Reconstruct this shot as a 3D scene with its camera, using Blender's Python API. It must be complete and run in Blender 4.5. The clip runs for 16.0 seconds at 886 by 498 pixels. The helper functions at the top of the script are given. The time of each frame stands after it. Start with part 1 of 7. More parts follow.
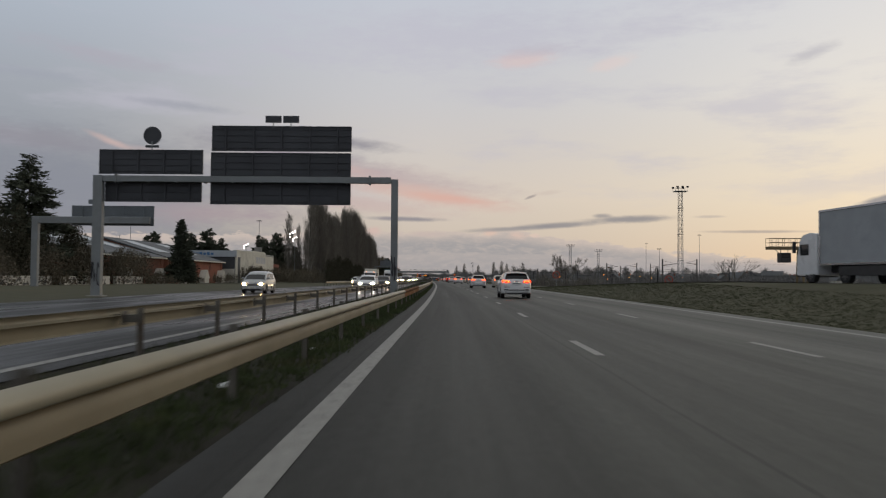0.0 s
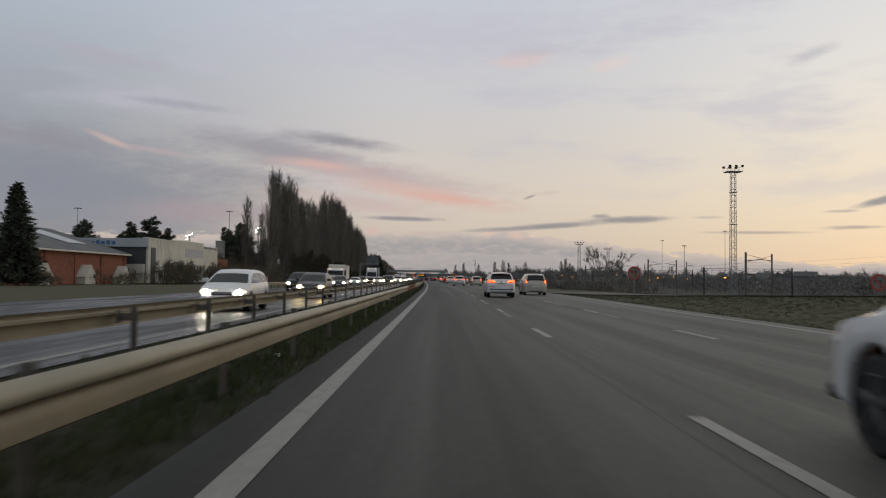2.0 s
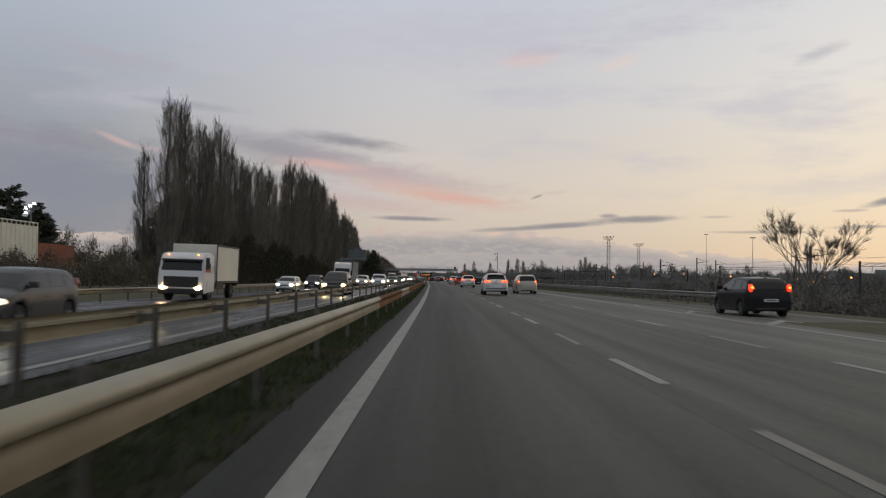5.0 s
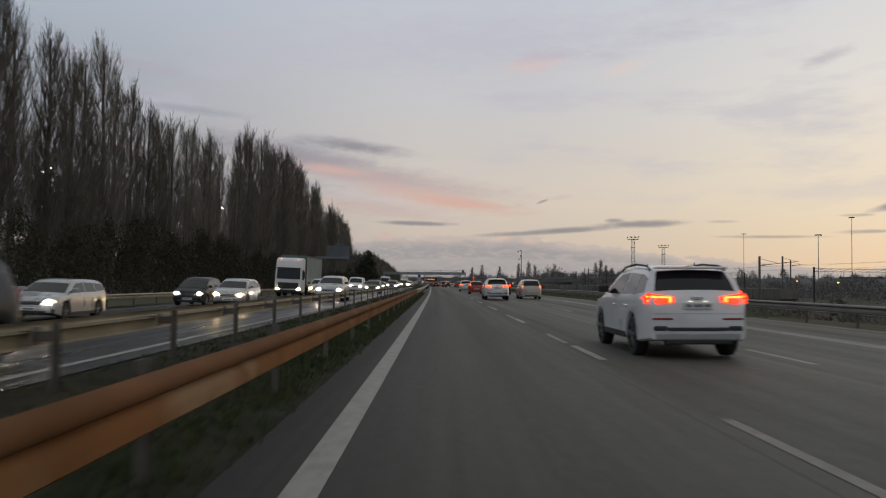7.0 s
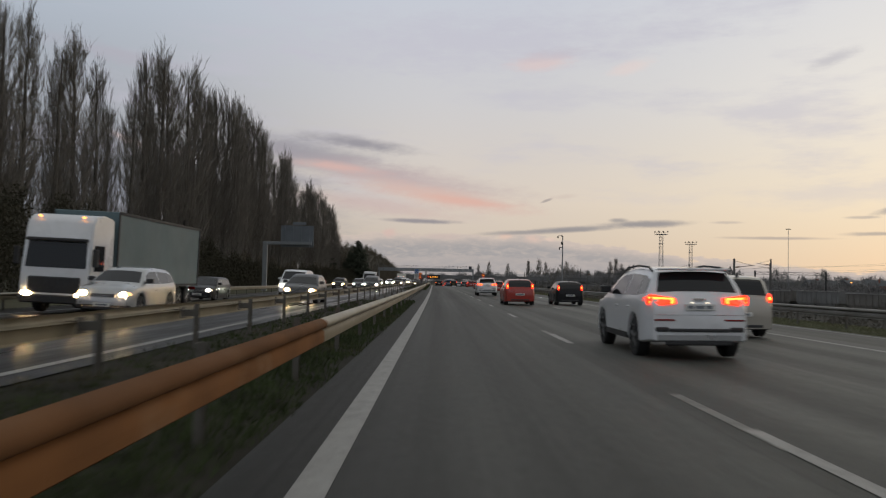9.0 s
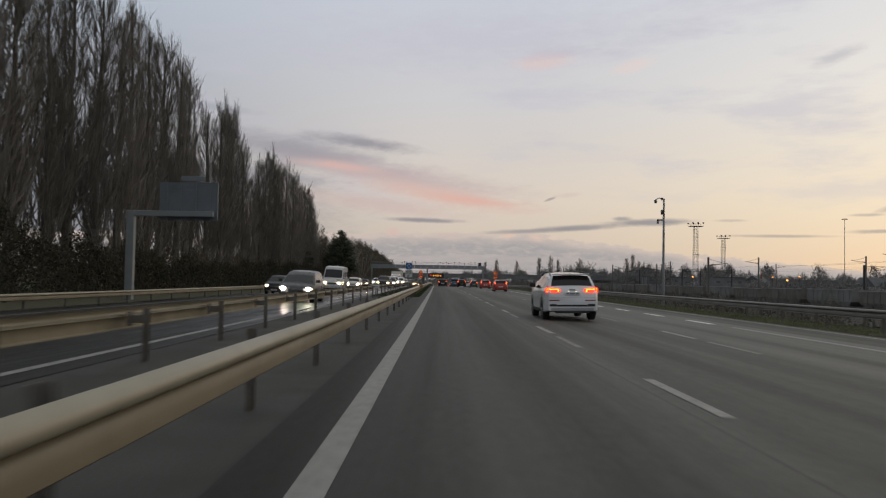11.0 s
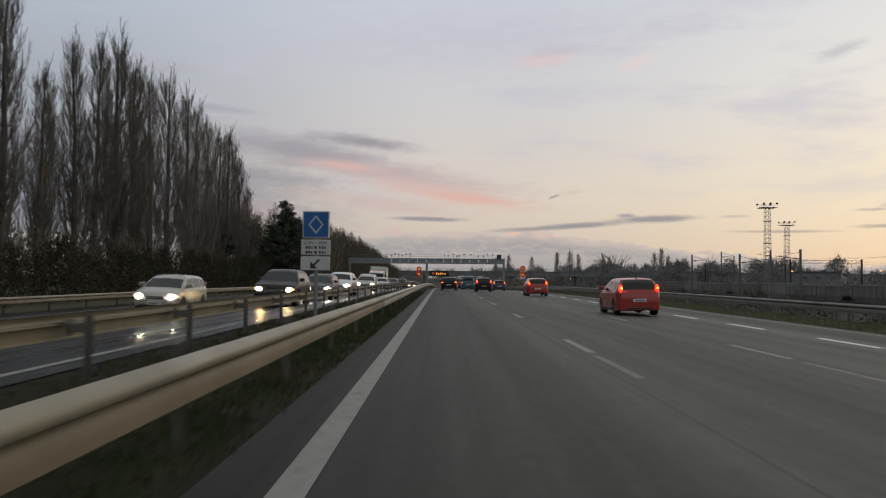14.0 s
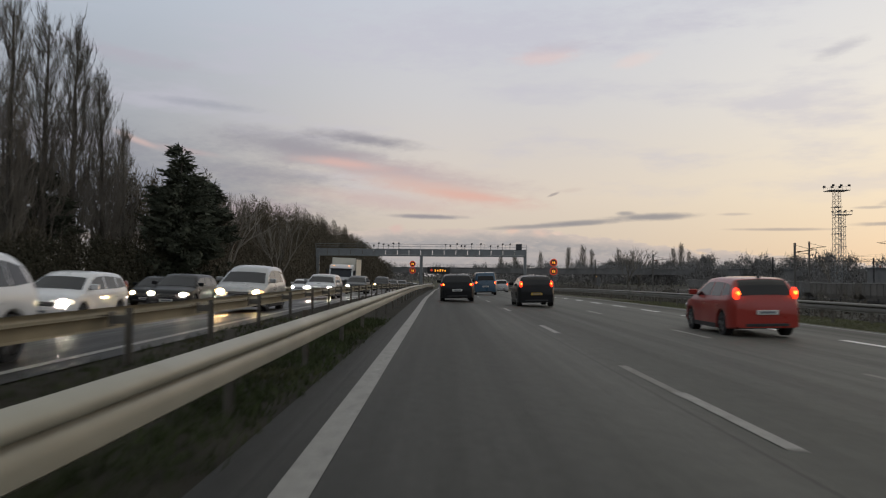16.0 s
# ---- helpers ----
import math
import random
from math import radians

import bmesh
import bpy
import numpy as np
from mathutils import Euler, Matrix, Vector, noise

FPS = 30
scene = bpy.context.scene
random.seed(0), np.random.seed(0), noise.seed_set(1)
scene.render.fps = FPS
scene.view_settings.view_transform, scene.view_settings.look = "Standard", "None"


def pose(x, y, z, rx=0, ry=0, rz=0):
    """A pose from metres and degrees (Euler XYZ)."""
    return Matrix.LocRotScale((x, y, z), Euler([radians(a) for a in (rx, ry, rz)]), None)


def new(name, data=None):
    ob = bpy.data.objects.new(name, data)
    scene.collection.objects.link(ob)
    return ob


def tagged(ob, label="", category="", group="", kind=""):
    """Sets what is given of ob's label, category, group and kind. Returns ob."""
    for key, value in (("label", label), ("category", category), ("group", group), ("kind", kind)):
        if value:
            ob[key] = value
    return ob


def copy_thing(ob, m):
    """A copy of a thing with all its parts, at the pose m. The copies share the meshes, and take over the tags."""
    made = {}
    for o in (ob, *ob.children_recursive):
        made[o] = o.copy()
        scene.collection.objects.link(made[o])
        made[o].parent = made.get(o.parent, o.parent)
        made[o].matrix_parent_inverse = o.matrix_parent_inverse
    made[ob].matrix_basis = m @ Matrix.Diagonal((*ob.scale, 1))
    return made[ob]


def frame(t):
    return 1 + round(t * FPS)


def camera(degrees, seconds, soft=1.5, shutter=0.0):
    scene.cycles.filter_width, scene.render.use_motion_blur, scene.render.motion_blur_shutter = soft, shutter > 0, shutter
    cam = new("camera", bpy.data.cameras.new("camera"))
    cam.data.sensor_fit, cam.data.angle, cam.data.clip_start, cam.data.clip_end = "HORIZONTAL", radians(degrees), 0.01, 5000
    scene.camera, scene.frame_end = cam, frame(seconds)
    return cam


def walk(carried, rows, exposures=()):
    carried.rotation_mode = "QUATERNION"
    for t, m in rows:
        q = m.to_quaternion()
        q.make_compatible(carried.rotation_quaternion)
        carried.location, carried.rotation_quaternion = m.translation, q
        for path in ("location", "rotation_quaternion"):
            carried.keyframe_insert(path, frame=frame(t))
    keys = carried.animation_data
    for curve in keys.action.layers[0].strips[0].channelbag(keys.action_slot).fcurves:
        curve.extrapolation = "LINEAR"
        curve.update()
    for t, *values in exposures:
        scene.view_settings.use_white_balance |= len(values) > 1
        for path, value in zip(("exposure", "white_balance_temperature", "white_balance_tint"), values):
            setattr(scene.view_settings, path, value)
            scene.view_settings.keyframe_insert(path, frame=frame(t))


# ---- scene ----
cam = camera(56.8, 16.0, soft=1.2, shutter=0.25)

# seconds, x, y, z, heading, tilt, lean: a car driving in the leftmost lane
PATH = (
    (0.0, 0.000, 0.000, 1.215, 0.000, 2.034, 0.421),
    (0.5, 0.181, 11.803, 1.225, -0.053, 2.028, 0.412),
    (1.0, 0.340, 23.684, 1.233, -0.023, 1.996, 0.564),
    (1.5, 0.473, 35.625, 1.235, -0.052, 1.874, 0.652),
    (2.0, 0.500, 47.618, 1.228, -0.095, 2.023, 0.612),
    (2.5, 0.426, 59.630, 1.231, -0.103, 1.872, 0.472),
    (3.0, 0.317, 71.657, 1.227, 0.032, 1.851, 0.449),
    (3.5, 0.208, 83.812, 1.222, 0.096, 1.816, 0.599),
    (4.0, 0.110, 95.881, 1.230, 0.189, 1.843, 0.656),
    (4.5, 0.016, 107.875, 1.230, 0.299, 1.912, 0.650),
    (5.0, -0.084, 119.807, 1.230, 0.417, 2.005, 0.606),
    (5.5, -0.197, 131.690, 1.230, 0.533, 2.100, 0.551),
    (6.0, -0.332, 143.537, 1.225, 0.638, 2.178, 0.506),
    (6.5, -0.498, 155.359, 1.231, 0.721, 2.220, 0.494),
    (7.0, -0.695, 167.089, 1.229, 0.808, 2.336, 0.592),
    (7.5, -0.908, 178.875, 1.233, 0.952, 2.337, 0.673),
    (8.0, -1.135, 190.724, 1.233, 0.996, 2.093, 0.831),
    (8.5, -1.388, 202.443, 1.229, 1.001, 2.138, 1.006),
    (9.0, -1.657, 214.106, 1.237, 1.066, 2.192, 1.209),
    (9.5, -1.922, 225.735, 1.230, 1.126, 2.214, 1.291),
    (10.0, -2.186, 237.343, 1.230, 1.184, 2.208, 1.275),
    (10.5, -2.451, 248.938, 1.230, 1.245, 2.176, 1.180),
    (11.0, -2.718, 260.532, 1.230, 1.311, 2.121, 1.026),
    (11.5, -2.991, 272.135, 1.227, 1.385, 2.044, 0.827),
    (12.0, -3.271, 283.759, 1.236, 1.472, 1.948, 0.600),
    (12.5, -3.553, 295.372, 1.228, 1.482, 1.876, 0.564),
    (13.0, -3.868, 307.031, 1.243, 1.550, 1.938, 0.527),
    (13.5, -4.194, 318.641, 1.234, 1.553, 1.913, 0.583),
    (14.0, -4.508, 330.252, 1.230, 1.599, 2.024, 0.474),
    (14.5, -4.850, 341.893, 1.233, 1.623, 2.031, 0.326),
    (15.0, -5.211, 353.525, 1.229, 1.601, 2.134, 0.254),
    (15.5, -5.568, 365.233, 1.230, 1.567, 2.068, 0.335),
    (16.0, -5.911, 377.035, 1.226, 1.566, 1.856, 0.523),)
walk(cam, [(t, pose(x, y, z, 90 + tilt, 0, yaw) @ pose(0, 0, 0, 0, 0, lean)) for t, x, y, z, yaw, tilt, lean in PATH],
     exposures=((0.0, -0.05), (2.3, -0.03), (3.5, -0.10), (6.0, -0.01), (6.5, -0.02), (7.0, -0.09), (7.5, 0.03), (9.0, 0.01), (16.0, 0.03)))

# ---------------------------------------------------------------- world: dusk sky, no sun
world = bpy.data.worlds.new("dusk")
scene.world = world
world.use_nodes = True
wt = world.node_tree
wt.nodes.clear()


class Nodes:
    """Small shorthand for building node trees."""

    def __init__(self, tree):
        self.tree = tree

    def add(self, kind, **props):
        n = self.tree.nodes.new(kind)
        if "operation" in props:
            n.operation = props["operation"]
        if "use_clamp" in props:
            n.use_clamp = props["use_clamp"]
        if "interpolation_type" in props:
            n.interpolation_type = props["interpolation_type"]
        if "data_type" in props:
            n.data_type = props["data_type"]
        if "blend_type" in props:
            n.blend_type = props["blend_type"]
        if "attribute_name" in props:
            n.attribute_name = props["attribute_name"]
        if "sky_type" in props:
            n.sky_type = props["sky_type"]
        if "sun_disc" in props:
            n.sun_disc = props["sun_disc"]
        if "sun_elevation" in props:
            n.sun_elevation = props["sun_elevation"]
        if "sun_rotation" in props:
            n.sun_rotation = props["sun_rotation"]
        return n

    def put(self, sock, v):
        if v is None:
            return
        if isinstance(v, bpy.types.NodeSocket):
            self.tree.links.new(v, sock)
        else:
            sock.default_value = v

    def math(self, op, a, b=None, c=None, clamp=False):
        n = self.add("ShaderNodeMath", operation=op, use_clamp=clamp)
        for s, v in zip(n.inputs, (a, b, c)):
            self.put(s, v)
        return n.outputs[0]

    def smooth(self, v, lo, hi, a=0.0, b=1.0):
        n = self.add("ShaderNodeMapRange", interpolation_type="SMOOTHSTEP")
        for s, x in zip(n.inputs, (v, lo, hi, a, b)):
            self.put(s, x)
        return n.outputs[0]

    def line(self, v, lo, hi, a=0.0, b=1.0):
        n = self.add("ShaderNodeMapRange")
        for s, x in zip(n.inputs, (v, lo, hi, a, b)):
            self.put(s, x)
        return n.outputs[0]

    def mix(self, f, a, b, blend="MIX"):
        n = self.add("ShaderNodeMix", data_type="RGBA", blend_type=blend)
        self.put(n.inputs[0], f)
        self.put(n.inputs[6], a)
        self.put(n.inputs[7], b)
        return n.outputs[2]

    def noise(self, vec, scale, detail=3.0, rough=0.5, distort=0.0, out=0):
        n = self.add("ShaderNodeTexNoise")
        self.put(n.inputs["Vector"], vec)
        for k, v in (("Scale", scale), ("Detail", detail), ("Roughness", rough), ("Distortion", distort)):
            self.put(n.inputs[k], v)
        return n.outputs[out]

    def xyz(self, x, y, z=0.0):
        n = self.add("ShaderNodeCombineXYZ")
        for s, v in zip(n.inputs, (x, y, z)):
            self.put(s, v)
        return n.outputs[0]

    def ramp(self, f, stops):
        n = self.add("ShaderNodeValToRGB")
        r = n.color_ramp
        while len(r.elements) < len(stops):
            r.elements.new(0.5)
        for e, (p, c) in zip(r.elements, stops):
            e.position, e.color = p, c
        self.put(n.inputs[0], f)
        return n.outputs[0]


def srgb(r, g, b):
    """Linear colour from 0..255 display values."""
    f = lambda v: (v / 255 / 12.92) if v / 255 <= 0.04045 else ((v / 255 + 0.055) / 1.055) ** 2.4
    return (f(r), f(g), f(b), 1.0)


w = Nodes(wt)
sep = w.add("ShaderNodeSeparateXYZ")
wt.links.new(w.add("ShaderNodeTexCoord").outputs["Generated"], sep.inputs[0])
dx, dy, dz = sep.outputs
AZ = w.math("ARCTAN2", dx, dy)                       # to the right of north
EL = w.math("ARCSINE", w.math("MINIMUM", w.math("MAXIMUM", dz, -0.999), 0.999))
# clear sky: lavender blue away from the set sun, cream over it
heights = lambda lo, a, b, c, hi: [(0.0, lo), (0.16, a), (0.36, b), (0.62, c), (1.0, hi)]
elf = w.math("DIVIDE", EL, 0.60, clamp=True)
cold = w.ramp(elf, heights(srgb(136, 136, 144), srgb(142, 145, 154), srgb(165, 170, 180), srgb(187, 198, 213), srgb(184, 187, 189)))
mid = w.ramp(elf, heights(srgb(196, 184, 172), srgb(216, 203, 192), srgb(206, 204, 207), srgb(198, 203, 216), srgb(193, 193, 191)))
warm = w.ramp(elf, heights(srgb(235, 208, 172), srgb(242, 226, 200), srgb(236, 230, 222), srgb(221, 222, 227), srgb(204, 202, 196)))
side = w.smooth(AZ, -0.52, 0.0)
side2 = w.smooth(AZ, 0.0, 0.62)
back = w.math("MULTIPLY", w.smooth(w.math("ABSOLUTE", AZ), 1.2, 2.6), 0.8)
clear = w.mix(back, w.mix(side2, w.mix(side, cold, mid), warm), cold)
# the sky close to the Nishita model low in the west, lightly mixed in
nishita = w.add("ShaderNodeTexSky", sky_type="NISHITA", sun_disc=False, sun_elevation=radians(1.0), sun_rotation=radians(48))
sky = w.mix(0.06, clear, w.mix(1.0, nishita.outputs[0], (0.35, 0.35, 0.35, 1), "MULTIPLY"))

nz = w.math("SUBTRACT", w.noise(w.xyz(w.math("MULTIPLY", AZ, 9.0), w.math("MULTIPLY", EL, 30.0)), 1.9, 6.0, 0.62), 0.5)
nz2 = w.math("SUBTRACT", w.noise(w.xyz(w.math("MULTIPLY", AZ, 34.0), w.math("MULTIPLY", EL, 110.0), 3.0), 1.7, 6.0, 0.66, 0.4), 0.5)


def cloud(sky_in, az, el, ra, re, colour, amount, tilt=0.0, ragged=1.0, soft=0.55):
    """One cloud: an oblong patch of sky with a ragged edge."""
    ca, sa = math.cos(tilt), math.sin(tilt)
    a = w.math("SUBTRACT", AZ, az)
    e = w.math("SUBTRACT", EL, el)
    p = w.math("DIVIDE", w.math("ADD", w.math("MULTIPLY", a, ca), w.math("MULTIPLY", e, sa)), ra)
    q = w.math("DIVIDE", w.math("SUBTRACT", w.math("MULTIPLY", e, ca), w.math("MULTIPLY", a, sa)), re)
    d = w.math("SQRT", w.math("ADD", w.math("MULTIPLY", p, p), w.math("MULTIPLY", q, q)))
    d = w.math("ADD", d, w.math("MULTIPLY", w.math("ADD", nz, w.math("MULTIPLY", nz2, 0.6)), 1.6 * ragged))
    return w.mix(w.smooth(d, 1.0, 1.0 - soft, 0.0, amount), sky_in, colour)


def wisps(sky_in, lo, hi, colour, amount):
    f = w.noise(w.xyz(w.math("MULTIPLY", AZ, 2.2), w.math("MULTIPLY", EL, 9.0), 7.0), 2.6, 6.0, 0.58)
    band = w.math("MULTIPLY", w.smooth(EL, 0.05, 0.14), w.smooth(EL, 0.62, 0.30))
    return w.mix(w.math("MULTIPLY", w.smooth(f, lo, hi, 0.0, amount), band), sky_in, colour)


def bank(sky_in, stops, puff, colour, crest, amount):
    """A long cloud bank on the horizon with a billowing, lighter crest."""
    top = w.math("MULTIPLY", w.ramp(w.line(AZ, -0.7, 0.7), [(p, (v * 10,) * 3 + (1,)) for p, v in stops]), 0.1)
    d = w.math("SUBTRACT", w.math("ADD", top, w.math("ADD", w.math("MULTIPLY", nz, puff), w.math("MULTIPLY", nz2, puff * 0.55))), EL)
    billow = w.math("ADD", nz2, w.math("MULTIPLY", nz, 0.5))
    tone = w.mix(w.smooth(d, 0.0, 0.016), crest, w.mix(w.smooth(billow, -0.12, 0.28, 0.0, 0.55), colour, crest))
    return w.mix(w.smooth(d, 0.0, 0.0032, 0.0, amount), sky_in, tone)


DARK, PINK = srgb(142, 139, 143), srgb(213, 182, 172)
sky = wisps(sky, 0.48, 0.72, srgb(192, 189, 202), 0.50)
sky = cloud(sky, 0.02, 0.285, 0.34, 0.050, srgb(190, 187, 202), 0.45, 0.04, 0.9, 0.95)
sky = cloud(sky, -0.42, 0.100, 0.34, 0.085, srgb(138, 141, 152), 0.85, -0.10, 0.5, 0.95)
sky = cloud(sky, -0.47, 0.150, 0.16, 0.020, srgb(148, 145, 154), 0.7, -0.06, 0.5, 0.95)
sky = cloud(sky, -0.385, 0.1505, 0.040, 0.0055, srgb(206, 180, 174), 0.75, -0.35, 0.5, 0.95)
sky = cloud(sky, -0.340, 0.1430, 0.070, 0.0050, srgb(190, 170, 170), 0.5, -0.12, 0.6, 0.95)
sky = cloud(sky, -0.20, 0.150, 0.17, 0.026, srgb(150, 147, 156), 0.85, -0.12, 0.45, 0.98)
sky = cloud(sky, -0.125, 0.1640, 0.095, 0.0115, srgb(140, 137, 147), 0.8, -0.11, 0.5, 0.95)
sky = cloud(sky, -0.24, 0.117, 0.13, 0.016, srgb(146, 143, 153), 0.6, -0.06, 0.6, 0.95)
sky = cloud(sky, -0.07, 0.122, 0.20, 0.024, srgb(184, 166, 169), 0.75, -0.14, 0.5, 0.98)
sky = cloud(sky, -0.150, 0.1345, 0.075, 0.0085, srgb(214, 178, 170), 0.8, -0.09, 0.5, 0.95)
sky = cloud(sky, -0.02, 0.1020, 0.155, 0.0175, PINK, 0.9, -0.15, 0.45, 0.97)
sky = cloud(sky, 0.010, 0.0965, 0.085, 0.0075, srgb(220, 176, 162), 0.7, -0.10, 0.4, 0.97)
sky = cloud(sky, -0.10, 0.0900, 0.16, 0.016, srgb(200, 176, 172), 0.6, -0.10, 0.6, 0.97)
sky = cloud(sky, -0.28, 0.075, 0.14, 0.022, srgb(176, 154, 158), 0.5, 0.0, 0.8, 0.95)
sky = cloud(sky, 0.100, 0.262, 0.060, 0.013, srgb(220, 196, 193), 0.65, 0.05, 0.8, 0.95)
sky = cloud(sky, 0.115, 0.272, 0.060, 0.010, srgb(192, 186, 196), 0.55, 0.1, 0.8, 0.95)
sky = cloud(sky, 0.205, 0.255, 0.040, 0.010, srgb(228, 208, 202), 0.5, 0.25, 0.8, 0.95)
sky = cloud(sky, -0.40, 0.245, 0.12, 0.014, srgb(176, 170, 182), 0.5, -0.12, 0.8, 0.95)
sky = cloud(sky, -0.315, 0.197, 0.080, 0.0075, srgb(158, 160, 171), 0.65, -0.05, 0.6, 0.95)
sky = cloud(sky, -0.46, 0.218, 0.09, 0.008, srgb(160, 164, 176), 0.5, -0.05, 0.7, 0.95)
sky = bank(sky, [(0.0, 0.045), (0.30, 0.050), (0.42, 0.056), (0.50, 0.058), (0.56, 0.058), (0.62, 0.048), (0.70, 0.034), (0.80, 0.022), (1.0, 0.016)], 0.028, srgb(160, 157, 159), srgb(206, 190, 180), 0.92)
sky = cloud(sky, 0.058, 0.0555, 0.012, 0.0055, srgb(222, 192, 176), 0.8, 0.0, 0.8, 0.8)
sky = cloud(sky, 0.090, 0.0530, 0.020, 0.0075, srgb(220, 192, 178), 0.75, 0.0, 0.9, 0.8)
sky = cloud(sky, 0.112, 0.0520, 0.008, 0.0045, srgb(224, 198, 184), 0.7, 0.0, 0.8, 0.8)
sky = cloud(sky, -0.085, 0.0570, 0.014, 0.0085, srgb(212, 182, 174), 0.7, 0.0, 0.8, 0.8)
sky = cloud(sky, -0.020, 0.0540, 0.030, 0.0050, srgb(198, 180, 174), 0.6, 0.0, 0.9, 0.8)
sky = bank(sky, [(0.0, 0.020), (0.30, 0.026), (0.45, 0.030), (0.53, 0.034), (0.60, 0.030), (0.68, 0.026), (0.80, 0.018), (1.0, 0.010)], 0.014, srgb(170, 164, 164), srgb(184, 174, 170), 0.6)
sky = cloud(sky, 0.085, 0.0605, 0.080, 0.0042, DARK, 0.75, 0.05, 0.35, 0.8)
sky = cloud(sky, 0.140, 0.0650, 0.070, 0.0046, DARK, 0.8, 0.04, 0.35, 0.8)
sky = cloud(sky, 0.222, 0.0715, 0.070, 0.0062, DARK, 0.85, 0.03, 0.4, 0.75)
sky = cloud(sky, 0.192, 0.0760, 0.016, 0.0042, DARK, 0.7, 0.0, 0.4, 0.8)
sky = cloud(sky, 0.315, 0.0735, 0.025, 0.0024, srgb(186, 174, 166), 0.6, 0.0, 0.5, 0.8)
sky = cloud(sky, -0.045, 0.0715, 0.062, 0.0042, srgb(140, 136, 143), 0.85, -0.02, 0.4, 0.8)
sky = cloud(sky, 0.106, 0.0990, 0.010, 0.0022, srgb(156, 147, 146), 0.7, 0.35, 0.4, 0.7)
sky = cloud(sky, 0.128, 0.1040, 0.022, 0.0040, srgb(206, 190, 180), 0.5, 0.1, 0.6, 0.8)
sky = cloud(sky, 0.500, 0.0900, 0.045, 0.0065, srgb(144, 142, 147), 0.85, 0.25, 0.4, 0.7)
sky = cloud(sky, 0.470, 0.0600, 0.045, 0.0032, srgb(166, 157, 152), 0.7, 0.0, 0.5, 0.8)
sky = cloud(sky, 0.455, 0.0780, 0.025, 0.0022, srgb(176, 166, 160), 0.6, 0.0, 0.5, 0.8)
sky = cloud(sky, 0.365, 0.0555, 0.075, 0.0025, srgb(170, 158, 152), 0.7, -0.01, 0.4, 0.8)
sky = cloud(sky, 0.425, 0.250, 0.038, 0.010, srgb(188, 185, 191), 0.6, 0.30, 0.7, 0.9)
sky = w.mix(1.0, sky, (1.01, 1.015, 1.01, 1), "MULTIPLY")
bg = w.add("ShaderNodeBackground")
bg.inputs["Strength"].default_value = 1.0
wt.links.new(sky, bg.inputs["Color"])
wt.links.new(bg.outputs[0], w.add("ShaderNodeOutputWorld").inputs[0])

# ---------------------------------------------------------------- materials
def material(name, colour, rough=0.6, metal=0.0, vary=0.0, scale=1.0, bump=0.0, bump_scale=None, second=None, second_amount=0.5,
             second_scale=0.3, coat=0.0, spec=0.5, each=0.0):
    """A surface with grain, larger stains, fine relief and, if asked, a small change of tone from piece to piece."""
    m = bpy.data.materials.new(name)
    m.use_nodes = True
    n = Nodes(m.node_tree)
    b = m.node_tree.nodes["Principled BSDF"]
    co = n.add("ShaderNodeNewGeometry").outputs["Position"]
    c = (*colour[:3], 1.0)
    if vary:
        f = n.noise(co, scale, 5.0, 0.6)
        c = n.mix(n.line(f, 0.25, 0.75), tuple(v * (1 - vary) for v in colour[:3]) + (1,), tuple(min(1, v * (1 + vary)) for v in colour[:3]) + (1,))
    if second:
        f = n.noise(co, second_scale, 6.0, 0.65, 0.4)
        c = n.mix(n.smooth(f, 0.52, 0.68, 0.0, second_amount), c, (*second[:3], 1.0))
    if each:
        r = n.add("ShaderNodeObjectInfo").outputs["Random"]
        c = n.mix(1.0, c, n.ramp(r, [(0.0, (1 - each,) * 3 + (1,)), (1.0, (1 + each,) * 3 + (1,))]), "MULTIPLY")
    n.put(b.inputs["Base Color"], c)
    if vary:
        n.put(b.inputs["Roughness"], n.line(n.noise(co, scale * 0.7, 4.0), 0.3, 0.7, max(0.02, rough - 0.08), min(1, rough + 0.08)))
    else:
        b.inputs["Roughness"].default_value = rough
    b.inputs["Metallic"].default_value = metal
    b.inputs["Coat Weight"].default_value = coat
    b.inputs["Coat Roughness"].default_value = 0.05
    b.inputs["Specular IOR Level"].default_value = spec
    if bump:
        bn = n.add("ShaderNodeBump")
        bn.inputs["Strength"].default_value = bump
        bn.inputs["Distance"].default_value = 0.02
        n.put(bn.inputs["Height"], n.noise(co, bump_scale or scale * 4, 4.0, 0.6))
        n.put(b.inputs["Normal"], bn.outputs[0])
    return m


def glowing(name, colour, strength, base=(0.3, 0.3, 0.3)):
    m = material(name, base, 0.25)
    b = m.node_tree.nodes["Principled BSDF"]
    b.inputs["Emission Color"].default_value = (*colour, 1)
    b.inputs["Emission Strength"].default_value = strength
    return m


def asphalt_material(name, colour, rough, wet=0.0, spec=0.22):
    """Rolled asphalt: fine aggregate, long polished and oil-darkened bands along the lanes, patches and, on request, a wet film."""
    m = bpy.data.materials.new(name)
    m.use_nodes = True
    n = Nodes(m.node_tree)
    b = m.node_tree.nodes["Principled BSDF"]
    at = n.add("ShaderNodeAttribute", attribute_name="lane")
    s = n.add("ShaderNodeSeparateXYZ")
    n.put(s.inputs[0], at.outputs["Vector"])
    u, along = s.outputs[0], s.outputs[1]
    co = n.add("ShaderNodeNewGeometry").outputs["Position"]
    grain = n.noise(co, 55.0, 2.0, 0.7)
    speck = n.noise(co, 7.0, 5.0, 0.7)
